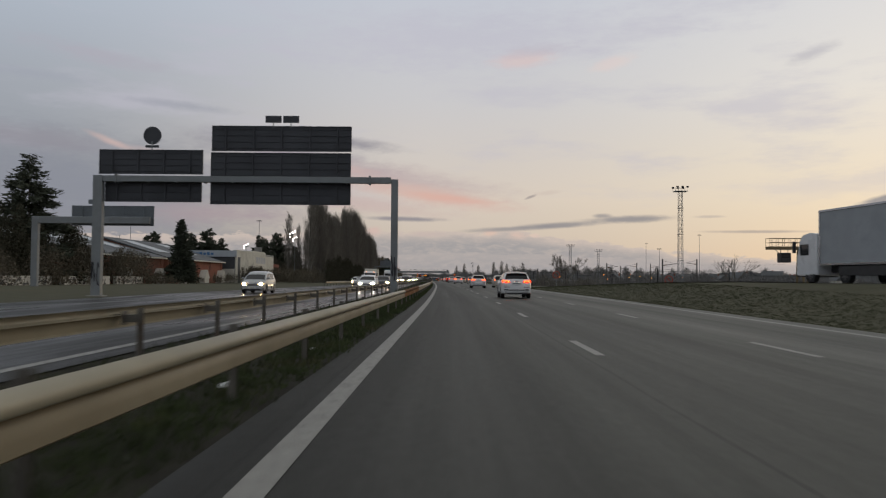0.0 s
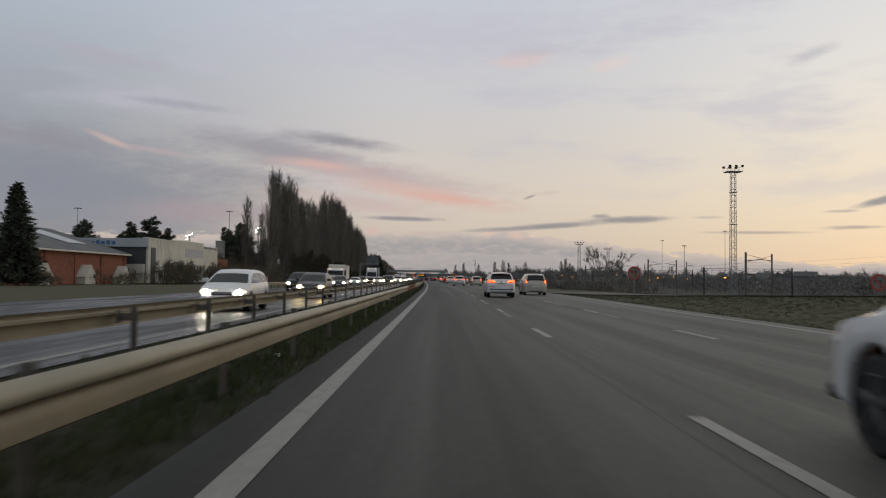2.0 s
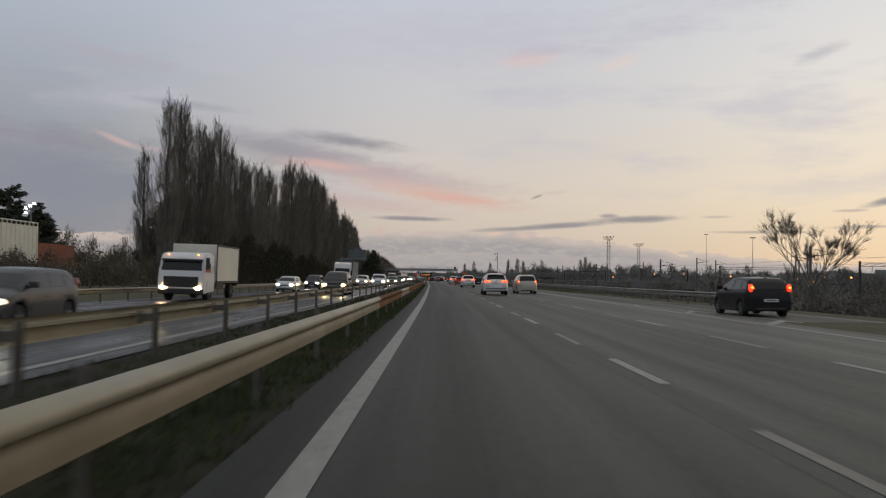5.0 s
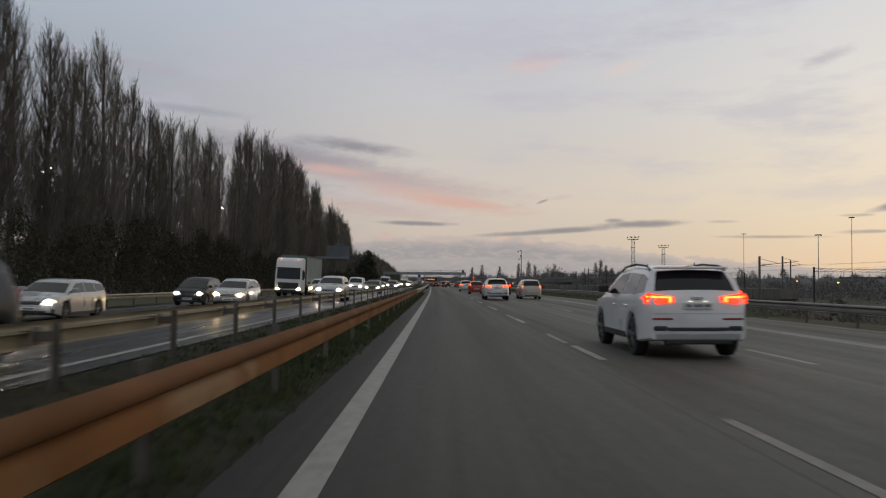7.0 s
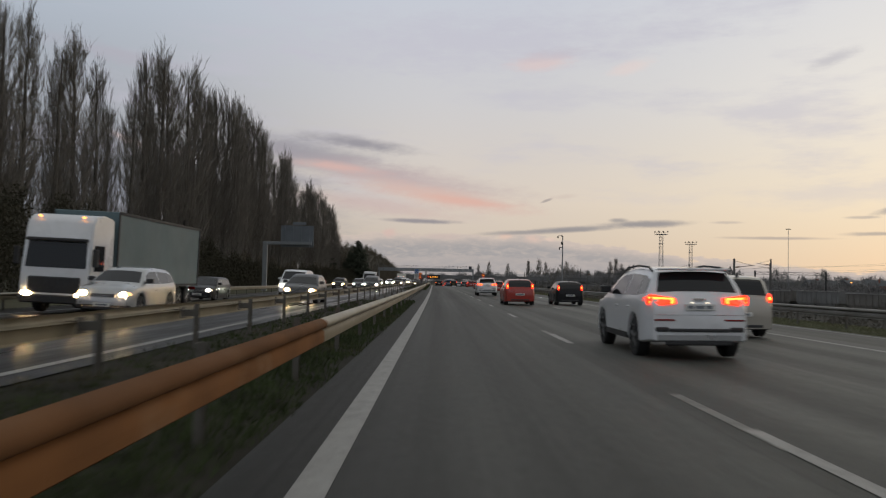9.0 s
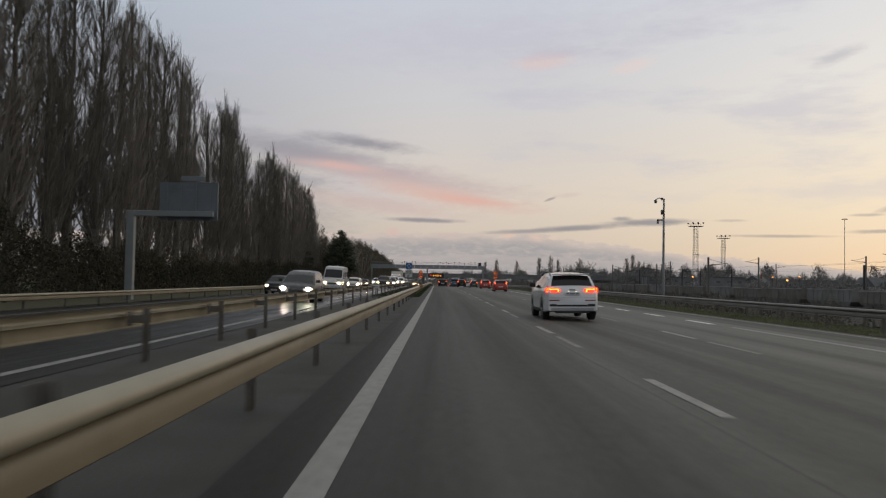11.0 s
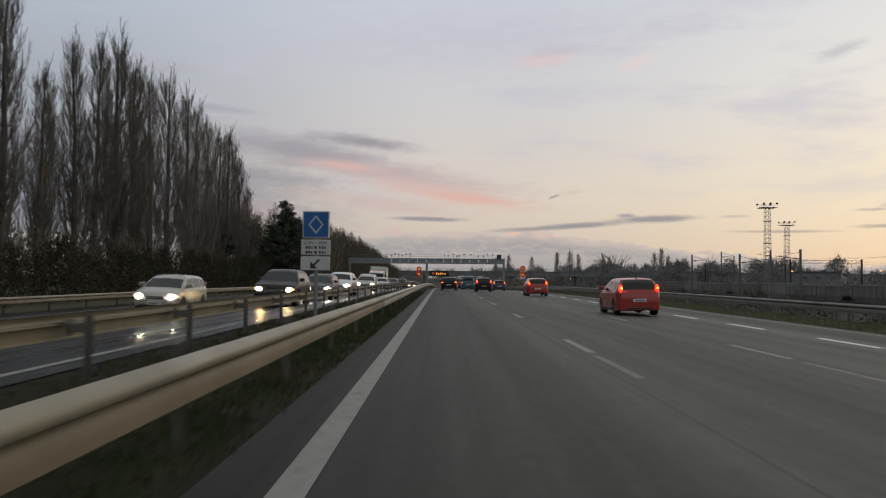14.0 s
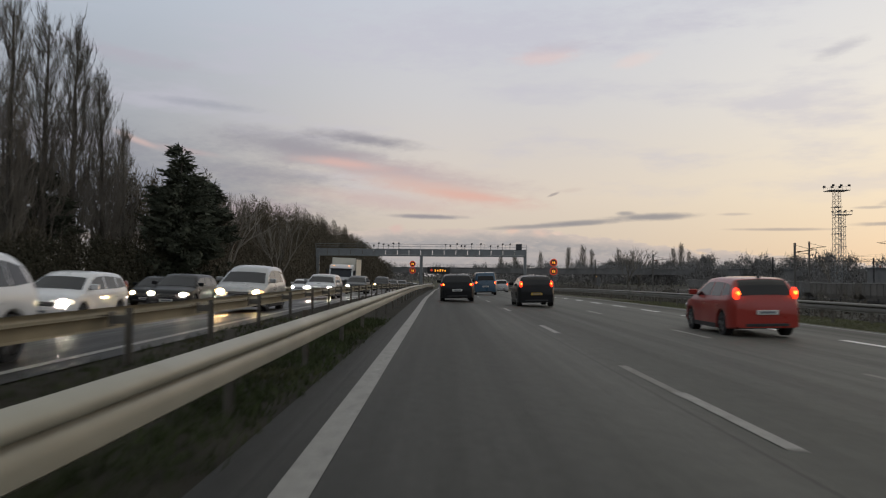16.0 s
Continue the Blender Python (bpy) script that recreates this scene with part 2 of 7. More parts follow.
    bands = n.noise(n.xyz(n.math("MULTIPLY", u, 1.1), n.math("MULTIPLY", along, 0.012)), 1.0, 4.0, 0.6)
    blotch = n.noise(n.xyz(n.math("MULTIPLY", u, 0.45), n.math("MULTIPLY", along, 0.05), 4.0), 1.0, 6.0, 0.6, 0.5)
    # oil darkened middle of each lane
    mid_lane = n.math("ABSOLUTE", n.math("SUBTRACT", n.math("FRACT", n.math("DIVIDE", n.math("ADD", u, 350.0), 3.5)), 0.5))
    oil = n.smooth(mid_lane, 0.02, 0.20, 0.80, 1.0)
    v = n.math("MULTIPLY", n.line(bands, 0.25, 0.75, 0.74, 1.24), oil)
    v = n.math("MULTIPLY", v, n.line(blotch, 0.3, 0.7, 0.82, 1.18))
    v = n.math("MULTIPLY", v, n.line(grain, 0.3, 0.7, 0.86, 1.14))
    v = n.math("MULTIPLY", v, n.line(speck, 0.3, 0.7, 0.86, 1.14))
    # paving joints between the lanes, sealed with bitumen here and there
    seam = n.math("ABSOLUTE", n.math("SUBTRACT", n.math("FRACT", n.math("DIVIDE", n.math("ADD", n.math("ADD", u, n.math("MULTIPLY", blotch, 0.12)), 350.21), 3.5)), 0.5))
    v = n.math("MULTIPLY", v, n.math("SUBTRACT", 1.0, n.math("MULTIPLY", n.smooth(seam, 0.490, 0.497), n.smooth(bands, 0.40, 0.55, 0.0, 0.35))))
    # base colour rises from left to right and drops further at the left margin
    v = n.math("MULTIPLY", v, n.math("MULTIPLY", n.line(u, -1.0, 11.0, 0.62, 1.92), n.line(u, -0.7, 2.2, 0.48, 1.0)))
    g = n.add("ShaderNodeCombineColor")
    for i, k in enumerate(colour):
        n.put(g.inputs[i], n.math("MULTIPLY", v, k))
    n.put(b.inputs["Base Color"], g.outputs[0])
    r = n.line(n.math("ADD", bands, n.math("MULTIPLY", speck, 0.4)), 0.4, 1.0, rough + 0.10, rough - 0.10)
    if wet:
        r = n.math("MULTIPLY", r, n.smooth(blotch, 0.40, 0.62, 1.0, 1.0 - wet))
    n.put(b.inputs["Roughness"], r)
    b.inputs["Specular IOR Level"].default_value = spec
    bn = n.add("ShaderNodeBump")
    bn.inputs["Strength"].default_value = 0.25 if wet else 0.45
    bn.inputs["Distance"].default_value = 0.006
    n.put(bn.inputs["Height"], grain)
    n.put(b.inputs["Normal"], bn.outputs[0])
    return m


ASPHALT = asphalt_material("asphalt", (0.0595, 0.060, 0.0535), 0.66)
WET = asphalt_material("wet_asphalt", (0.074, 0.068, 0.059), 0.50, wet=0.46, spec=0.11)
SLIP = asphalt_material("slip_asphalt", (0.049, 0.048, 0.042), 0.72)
PAINT = material("road_paint", (0.235, 0.230, 0.215), 0.6, vary=0.25, scale=9.0, bump=0.2, bump_scale=60, second=(0.10, 0.10, 0.095), second_amount=0.75, second_scale=5.0)
PAINT_OLD = material("worn_road_paint", (0.155, 0.150, 0.135), 0.65, vary=0.3, scale=7.0, second=(0.085, 0.081, 0.070), second_amount=0.8, second_scale=3.0)
PAINT_NEW = material("fresh_road_paint", (0.78, 0.78, 0.76), 0.5, vary=0.1, scale=9.0, second=(0.35, 0.35, 0.34), second_amount=0.4, second_scale=4.0)
MEDIAN = material("median_soil", (0.022, 0.020, 0.014), 0.95, vary=0.4, scale=1.6, bump=0.8, bump_scale=14, second=(0.034, 0.030, 0.020), second_amount=0.8, second_scale=0.3, spec=0.15)
GRASS = material("grass_ground", (0.074, 0.072, 0.046), 0.95, vary=0.16, scale=0.9, bump=0.2, bump_scale=14, second=(0.088, 0.078, 0.050), second_amount=0.8, second_scale=0.16, spec=0.15)
VERGE_DARK = material("dark_verge_blades", (0.060, 0.064, 0.036), 0.8, vary=0.3, scale=0.5, second=(0.080, 0.074, 0.046), second_amount=0.7, second_scale=0.25, spec=0.15)
VERGE_BLADES = material("verge_grass_blades", (0.150, 0.155, 0.088), 0.8, vary=0.35, scale=0.5, second=(0.15, 0.130, 0.085), second_amount=0.8, second_scale=0.25, spec=0.2)
BLADES = material("grass_blades", (0.042, 0.056, 0.021), 0.8, vary=0.5, scale=0.9, second=(0.085, 0.072, 0.038), second_amount=0.8, second_scale=0.35, spec=0.2)
SOIL = material("yard_soil", (0.062, 0.058, 0.050), 0.95, vary=0.4, scale=0.5, bump=0.6, bump_scale=5, second=(0.03, 0.032, 0.02), second_amount=0.8, second_scale=0.05, spec=0.15)
PAVED = material("median_concrete", (0.034, 0.032, 0.029), 0.85, vary=0.25, scale=1.1, bump=0.3, bump_scale=20, second=(0.035, 0.036, 0.038), second_amount=0.8, second_scale=0.5)
RAIL_LOW = material("brown_lower_rail", (0.205, 0.168, 0.106), 0.62, 0.15, vary=0.22, scale=1.1, bump=0.1, bump_scale=25, second=(0.28, 0.24, 0.16), second_amount=0.6, second_scale=0.5)
RUST_LOW = material("orange_rusty_rail", (0.185, 0.082, 0.030), 0.9, 0.0, spec=0.15, vary=0.3, scale=1.2, bump=0.25, bump_scale=22, second=(0.30, 0.20, 0.12), second_amount=0.8, second_scale=0.55)
PALE_STEEL = material("pale_weathered_rail", (0.300, 0.288, 0.235), 0.48, 0.25, vary=0.2, scale=0.8, bump=0.08, bump_scale=25, second=(0.22, 0.19, 0.14), second_amount=0.5, second_scale=0.8)
STEEL = material("galvanised_rail", (0.270, 0.242, 0.174), 0.5, 0.25, vary=0.26, scale=0.8, bump=0.08, bump_scale=25, second=(0.21, 0.17, 0.12), second_amount=0.6, second_scale=0.8)
RUST = material("rusty_rail", (0.120, 0.055, 0.022), 0.9, 0.0, spec=0.15, vary=0.3, scale=1.2, bump=0.25, bump_scale=22, second=(0.17, 0.10, 0.055), second_amount=0.7, second_scale=0.6)
POSTS = material("weathered_steel_post", (0.125, 0.115, 0.100), 0.6, 0.4, vary=0.3, scale=3.0, bump=0.1, bump_scale=20, second=(0.12, 0.07, 0.04), second_amount=0.6, second_scale=1.0)
GANTRY = material("painted_gantry_steel", (0.200, 0.215, 0.225), 0.5, 0.25, vary=0.12, scale=0.8, second=(0.13, 0.13, 0.13), second_amount=0.4, second_scale=0.4)
SIGN_BACK = material("dark_sign_back", (0.050, 0.053, 0.062), 0.55, 0.3, vary=0.2, scale=0.6, second=(0.035, 0.036, 0.042), second_amount=0.5, second_scale=0.5)
SIGN_BACK2 = material("grey_sign_back", (0.16, 0.18, 0.20), 0.5, 0.3, vary=0.15, scale=0.8)
DARK_METAL = material("dark_metal", (0.035, 0.035, 0.037), 0.5, 0.4, vary=0.3, scale=2.0)
PAINTED_MARK = material("spray_paint", (0.022, 0.022, 0.028), 0.6, vary=0.2, scale=4.0)
SPRAY_BLUE = material("blue_lettering", (0.05, 0.14, 0.30), 0.55, vary=0.2, scale=3.0)
CONCRETE = material("concrete", (0.30, 0.29, 0.27), 0.85, vary=0.2, scale=0.8, bump=0.3, bump_scale=12, second=(0.16, 0.155, 0.145), second_amount=0.6, second_scale=0.25)
BRIDGE = material("bridge_concrete", (0.15, 0.15, 0.15), 0.85, vary=0.2, scale=0.4, second=(0.08, 0.08, 0.08), second_amount=0.6, second_scale=0.12)
BRICK = material("red_brick", (0.22, 0.080, 0.050), 0.9, vary=0.25, scale=2.2, bump=0.3, bump_scale=18, second=(0.12, 0.055, 0.04), second_amount=0.6, second_scale=0.3)
ROOFING = material("grey_roof_sheet", (0.072, 0.078, 0.085), 0.7, vary=0.18, scale=0.5, second=(0.05, 0.05, 0.05), second_amount=0.5, second_scale=0.2)
SKYLIGHT = material("rooflight_sheet", (0.42, 0.44, 0.47), 0.5, vary=0.15, scale=0.6)
WHITE_SHEET = material("white_cladding", (0.62, 0.60, 0.53), 0.55, vary=0.10, scale=0.7, second=(0.42, 0.40, 0.35), second_amount=0.5, second_scale=0.3)
FASCIA = material("pale_fascia", (0.34, 0.37, 0.41), 0.6, vary=0.1, scale=0.6)
DARK_WALL = material("dark_cladding", (0.035, 0.037, 0.042), 0.6, vary=0.2, scale=0.6)
WHITE_WALL = material("whitewashed_wall", (0.50, 0.48, 0.43), 0.85, vary=0.15, scale=1.0, second=(0.25, 0.23, 0.2), second_amount=0.6, second_scale=0.5)
BARK = material("poplar_bark", (0.115, 0.105, 0.092), 0.95, vary=0.35, scale=3.0, bump=0.5, bump_scale=14, spec=0.15)
TWIGS = material("bare_twigs", (0.176, 0.161, 0.141), 0.95, vary=0.3, scale=0.6, spec=0.1, each=0.2)
NEEDLES = material("dark_needles", (0.060, 0.068, 0.050), 0.9, vary=0.45, scale=0.9, spec=0.15, each=0.2)
# paler than the other scrub: haze over the yard is set in its colour
RAIL_SHRUB = material("hazed_winter_scrub", (0.128, 0.118, 0.102), 0.95, vary=0.4, scale=0.4, spec=0.1, second=(0.09, 0.088, 0.078), second_amount=0.7, second_scale=0.15)
SHRUB = material("winter_shrub", (0.105, 0.092, 0.070), 0.95, vary=0.45, scale=0.4, spec=0.1, second=(0.135, 0.112, 0.084), second_amount=0.7, second_scale=0.15)
# greyed and lifted to put distance haze into the foliage colour
WOODS_HAZED = material("far_woods", (0.165, 0.160, 0.156), 0.95, vary=0.4, scale=0.12, spec=0.1)
TYRE = material("tyre_rubber", (0.018, 0.018, 0.019), 0.85, vary=0.25, scale=6.0, bump=0.2, bump_scale=40)
RIM = material("alloy_rim", (0.15, 0.15, 0.155), 0.35, 0.8, vary=0.1, scale=8.0)
CAR_GLASS = material("tinted_car_glass", (0.012, 0.013, 0.015), 0.05, spec=0.45)
CAR_GLASS.node_tree.nodes["Principled BSDF"].inputs["IOR"].default_value = 1.42
# lighter than the bracket arms, with haze painted into the steel grey
MAST = material("hazed_mast_steel", (0.105, 0.100, 0.094), 0.6, 0.2, vary=0.2, scale=1.0)
TRIM = material("black_plastic_trim", (0.022, 0.022, 0.024), 0.6, vary=0.2, scale=8.0)
CHROME = material("brushed_chrome", (0.55, 0.55, 0.56), 0.2, 1.0)
PLATE = material("number_plate", (0.60, 0.60, 0.58), 0.5, vary=0.1, scale=10.0)
YELLOW_PLATE = material("amber_plate", (0.55, 0.36, 0.06), 0.5, vary=0.1, scale=10.0)
TAIL = glowing("tail_light", (1.0, 0.035, 0.010), 2.6, (0.30, 0.01, 0.008))
TAIL_HOT = glowing("brake_light_core", (1.0, 0.16, 0.02), 7.0, (0.4, 0.03, 0.01))
LENS_RED = material("red_lens", (0.18, 0.010, 0.010), 0.2, coat=0.5)
HEAD = glowing("head_light", (1.0, 0.90, 0.72), 110.0, (0.6, 0.6, 0.6))
HEAD_WARM = glowing("warm_head_light", (1.0, 0.68, 0.32), 110.0, (0.6, 0.6, 0.6))
LIT_LENS = glowing("lit_lamp_lens", (1.0, 0.86, 0.62), 1.3, (0.5, 0.5, 0.5))
LIT_LENS_WARM = glowing("warm_lit_lamp_lens", (1.0, 0.56, 0.20), 1.6, (0.5, 0.45, 0.4))
LAMP_LENS = material("clear_lamp_lens", (0.42, 0.43, 0.45), 0.12, 0.5, coat=0.6)
AMBER = glowing("amber_lamp", (1.0, 0.32, 0.05), 5.0, (0.5, 0.2, 0.05))
FLOOD = glowing("flood_light", (1.0, 0.97, 0.90), 10.0, (0.7, 0.7, 0.7))
SIGNAL_RED = glowing("lit_red_ring", (1.0, 0.10, 0.035), 0.40, (0.25, 0.02, 0.015))
MATRIX = glowing("amber_matrix", (1.0, 0.36, 0.03), 1.3, (0.4, 0.2, 0.02))
BLUE_SIGN = material("blue_sign_face", (0.010, 0.105, 0.32), 0.45, vary=0.08, scale=2.0)
WHITE_SIGN = material("white_sign_face", (0.52, 0.52, 0.51), 0.5, vary=0.06, scale=2.0)
RED_SIGN = material("red_sign_ring", (0.34, 0.050, 0.030), 0.5, vary=0.1, scale=2.0)
# white sign disc toned to grey, its shade held in the colour
SHADED_SIGN = material("shaded_sign_face", (0.15, 0.142, 0.132), 0.6, vary=0.2, scale=3.0)
BLACK_SIGN = material("black_sign_paint", (0.03, 0.03, 0.032), 0.5)
ORANGE = material("orange_cone_plastic", (0.50, 0.10, 0.03), 0.5, vary=0.1, scale=4.0)
TARP = material("grey_trailer_sheet", (0.30, 0.32, 0.345), 0.55, vary=0.10, scale=0.6, second=(0.22, 0.24, 0.26), second_amount=0.5, second_scale=0.3)
TARP_GREEN = material("green_grey_curtain", (0.095, 0.145, 0.160), 0.55, vary=0.12, scale=0.7)
EDGE_GLINT = material("wagon_edge_glint", (0.24, 0.235, 0.22), 0.5, 0.1, vary=0.2, scale=0.5, second=(0.16, 0.14, 0.12), second_amount=0.6, second_scale=0.4)
CRANE = material("faded_yellow_crane_paint", (0.17, 0.125, 0.065), 0.6, 0.1, vary=0.2, scale=1.0)
# both wagon tones are raised so that haze is part of the paint
WAGON = material("hazed_brown_wagon_steel", (0.150, 0.140, 0.126), 0.8, 0.1, vary=0.2, scale=0.6, second=(0.07, 0.06, 0.05), second_amount=0.6, second_scale=0.3)
WAGON2 = material("hazed_grey_wagon_steel", (0.180, 0.178, 0.172), 0.8, 0.1, vary=0.2, scale=0.6, second=(0.09, 0.08, 0.07), second_amount=0.6, second_scale=0.3)
STEEL_GREY = material("dull_grey_rail", (0.170, 0.162, 0.146), 0.55, 0.25, vary=0.2, scale=0.8, second=(0.09, 0.08, 0.065), second_amount=0.5, second_scale=0.5)
HEDGE = material("dark_undergrowth", (0.046, 0.044, 0.031), 0.95, vary=0.35, scale=0.5, spec=0.1, second=(0.064, 0.056, 0.040), second_amount=0.6, second_scale=0.2)
LITTER = material("white_plastic_litter", (0.55, 0.56, 0.55), 0.4, vary=0.2, scale=6.0)


def car_paint(name, colour, metal=0.0, coat=0.7, spec=0.4):
    return material(name, colour, 0.32, metal, vary=0.05, scale=1.5, coat=coat, spec=spec, second=tuple(c * 0.8 for c in colour), second_amount=0.35, second_scale=1.2)


PAINT_WHITE = car_paint("white_car_paint", (0.62, 0.63, 0.65))
PAINT_SILVER = car_paint("silver_car_paint", (0.34, 0.35, 0.36), 0.5)
PAINT_BLACK = car_paint("black_car_paint", (0.014, 0.015, 0.017), 0.0, 0.10, 0.12)
PAINT_GREY = car_paint("grey_car_paint", (0.050, 0.053, 0.058), 0.2, 0.2, 0.2)
PAINT_RED = car_paint("red_car_paint", (0.30, 0.024, 0.015), 0.0, 0.5)
PAINT_BLUE = car_paint("blue_car_paint", (0.030, 0.080, 0.135))
PAINT_BEIGE = car_paint("pale_gold_car_paint", (0.36, 0.34, 0.30), 0.4)

# ---------------------------------------------------------------- shape of the place
# x of the left edge line of our carriageway every 40 m; the road bends gently to the left
EDGE = (-1.11, -0.77, -0.76, -0.94, -1.38, -2.11, -2.96, -3.96, -5.08, -6.24, -7.41, -8.56)


def edge_x(y):
    if y < 0:
        return EDGE[0] + 0.0085 * y
    if y >= 440:
        return EDGE[-1] - 0.029 * (y - 440)
    i = int(y / 40)
    a = y / 40 - i
    p = [EDGE[min(11, max(0, i + k))] for k in (-1, 0, 1, 2)]
    return 0.5 * (2 * p[1] + (p[2] - p[0]) * a + (2 * p[0] - 5 * p[1] + 4 * p[2] - p[3]) * a * a + (3 * p[1] - p[0] - 3 * p[2] + p[3]) * a ** 3)


def between(y, ys, vs):
    return float(np.interp(y, ys, vs))


def smooth01(v):
    v = min(1.0, max(0.0, v))
    return v * v * (3 - 2 * v)


def grade(y):
    """The road dips towards the underpass."""
    return -3.2 * smooth01((y - 385) / 330)


def fall_right(y):
    return between(y, (100, 170, 240, 310), (0.001, 0.010, 0.012, 0.022))


def fall_left(y):
    return between(y, (60, 180, 310), (0.002, 0.024, 0.036))


def road_z(u, y):
    z = grade(y)
    if u > 0:
        return z - fall_right(y) * min(u, 16)
    if u < -4.2:
        return z + fall_left(y) * (max(u, -19.5) + 4.2)
    return z


def slip_u(y):
    """Right edge of the slip road that joins from the right."""
    return between(y, (-40, 0, 60, 115, 146, 205, 260, 2000), (36.0, 30.5, 24.2, 18.6, 16.0, 14.4, 13.7, 13.7))


def slip_z(y):
    return 1.15 * (1 - smooth01((y - 45) / 80))


def slip_left(y):
    return max(10.6, slip_u(y) - 6.6)


def at(u, y, z=0.0):
    """A place given by its distance to the right of the edge line and along the road, z above the road there."""
    return Vector((edge_x(y) + u, y, road_z(u, y) + z))


def heading(y):
    return math.degrees(math.atan((edge_x(y - 1) - edge_x(y + 1)) / 2))


def ground_z(u, y):
    base = grade(y)
    if -4.4 < u < 0.2:
        return base - 0.03
    if u <= -4.4:
        z = road_z(u, y) - 0.05
        if u < -19.0:
            k = smooth01((-19.0 - u) / 9.0)
            z = z + k * (between(y, (110, 240, 330), (0.35, 0.1, 0.0)) - (0.0 if y < 560 else 0.0))
        return z if u > -60 else z * max(0.0, 1 - (-60 - u) / 60)
    z = road_z(u, y) - 0.05
    if u > 11.2 and y < 150:
        sl, sr, sz = slip_left(y), slip_u(y), slip_z(y)
        if u < sl:
            z = z + (sz - 0.05 - z) * smooth01((u - 11.4) / max(1.0, sl - 11.6)) if sl > 11.8 else z
        elif u <= sr + 1.2:
            z = sz - 0.06
        else:
            z = sz - 0.06
    edge = (slip_u(y) if y < 205 else 13.7) + between(y, (150, 205), (2.0, 3.2))
    if u > edge:
        k = smooth01((u - edge) / between(y, (100, 200), (14.0, 8.0)))
        z = z * (1 - k) + (-2.5 + min(0.0, grade(y) * 0.2)) * k
    return z


def link(name, bm, mat=None, smooth=None):
    me = bpy.data.meshes.new(name)
    bm.normal_update()
    bm.to_mesh(me)
    bm.free()
    if mat:
        me.materials.append(mat)
    if smooth is not None:
        me.shade_smooth()
        me.set_sharp_from_angle(angle=radians(smooth))
    return me


def part(name, data, mat, parent, label="", m=None, smooth=None):
    """Link a bmesh or a mesh as ONE object under a thing or a part."""
    me = link(name, data, mat, smooth) if isinstance(data, bmesh.types.BMesh) else data
    ob = new(name, me)
    ob.parent = parent
    if m is not None:
        ob.matrix_basis = m
    if label:
        ob["label"] = label
    return ob


def thing(name, label, category, m=None, group="", data=None, mat=None, kind="", smooth=None):
    me = None
    if data is not None:
        me = link(name, data, mat, smooth) if isinstance(data, bmesh.types.BMesh) else data
    ob = new(name, me)
    if m is not None:
        ob.matrix_basis = m
    return tagged(ob, label, category, group, kind)


def box(bm, x0, x1, y0, y1, z0, z1, bevel=0.0, m=None):
    r = bmesh.ops.create_cube(bm, size=1.0, matrix=Matrix.Translation(((x0 + x1) / 2, (y0 + y1) / 2, (z0 + z1) / 2)) @ Matrix.Diagonal((abs(x1 - x0), abs(y1 - y0), abs(z1 - z0), 1)))
    vs = r["verts"]
    if bevel:
        es = list({e for v in vs for e in v.link_edges})
        vs = bmesh.ops.bevel(bm, geom=es, offset=bevel, segments=1, affect="EDGES")["verts"]
    if m is not None:
        bmesh.ops.transform(bm, matrix=m, verts=list({v for v in vs}))
    return bm


def cyl(bm, a, b, r0, r1=None, n=10, caps=True):
    """A tapered round bar from a to b."""
    a, b = Vector(a), Vector(b)
    d = b - a
    m = Matrix.Translation((a + b) / 2) @ d.to_track_quat("Z", "Y").to_matrix().to_4x4()
    bmesh.ops.create_cone(bm, cap_ends=caps, segments=n, radius1=r0, radius2=r0 if r1 is None else r1, depth=d.length, matrix=m)
    return bm


def BM():
    return bmesh.new()


def sheet(name, us, ys, zf, mat, lane=True, uf=None):
    """A ground strip over distances across (us, or uf(y) giving them) and along (ys)."""
    verts, lanes, faces = [], [], []
    nu = len(us)
    for y in ys:
        for u in (uf(y) if uf else us):
            verts.append((edge_x(y) + u, y, zf(u, y)))
            lanes.append((u, y, 0.0))
    for j in range(len(ys) - 1):
        for i in range(nu - 1):
            k = j * nu + i
            faces.append((k, k + 1, k + nu + 1, k + nu))
    me = bpy.data.meshes.new(name)
    me.from_pydata(verts, [], faces)
    me.materials.append(mat)
    if lane:
        a = me.attributes.new("lane", "FLOAT_VECTOR", "POINT")
        a.data.foreach_set("vector", [c for v in lanes for c in v])
    me.shade_smooth()
    return me


def steps(a, b, d):
    n = max(1, int(round((b - a) / d)))
    return [a + (b - a) * i / n for i in range(n + 1)]


# ground: one sheet to the horizon
us = [-2600, -1200, -500, -250, -140, -90, -70, -56, -46, -38, -32, -28, -25, -22, -20.5, -19, -17, -14, -10, -7, -4.6, -4.2, -3.6, -2.6, -1.6, -0.8, 0.4,
      4, 8, 11, 11.8, 12.6, 13.6, 14.6, 15.6, 16.6, 17.6, 18.6, 19.8, 21, 22.4, 24, 25.6, 27.2, 29, 31, 34, 37, 41, 46, 54, 66, 85, 120, 200, 400, 900, 2600]
ys = [-700, -300, -120, -60] + steps(-40, 460, 5.0) + steps(470, 800, 15) + [860, 1000, 1300, 1800, 2600, 4200]
ground = new("ground", sheet("ground", us, ys, ground_z, GRASS))
tagged(ground, "dull winter grass and bare soil beside the motorway", "ground", kind="structure")

yard = new("railway_yard", sheet("railway_yard", [24, 30, 40, 55, 80, 140], steps(150, 760, 12), lambda u, y: max(ground_z(u, y), -2.45) + 0.03, SOIL))
tagged(yard, "dark gravelly railway yard below the road", "railway yard", kind="structure")

ROAD_Y = steps(-60, 840, 3.0)
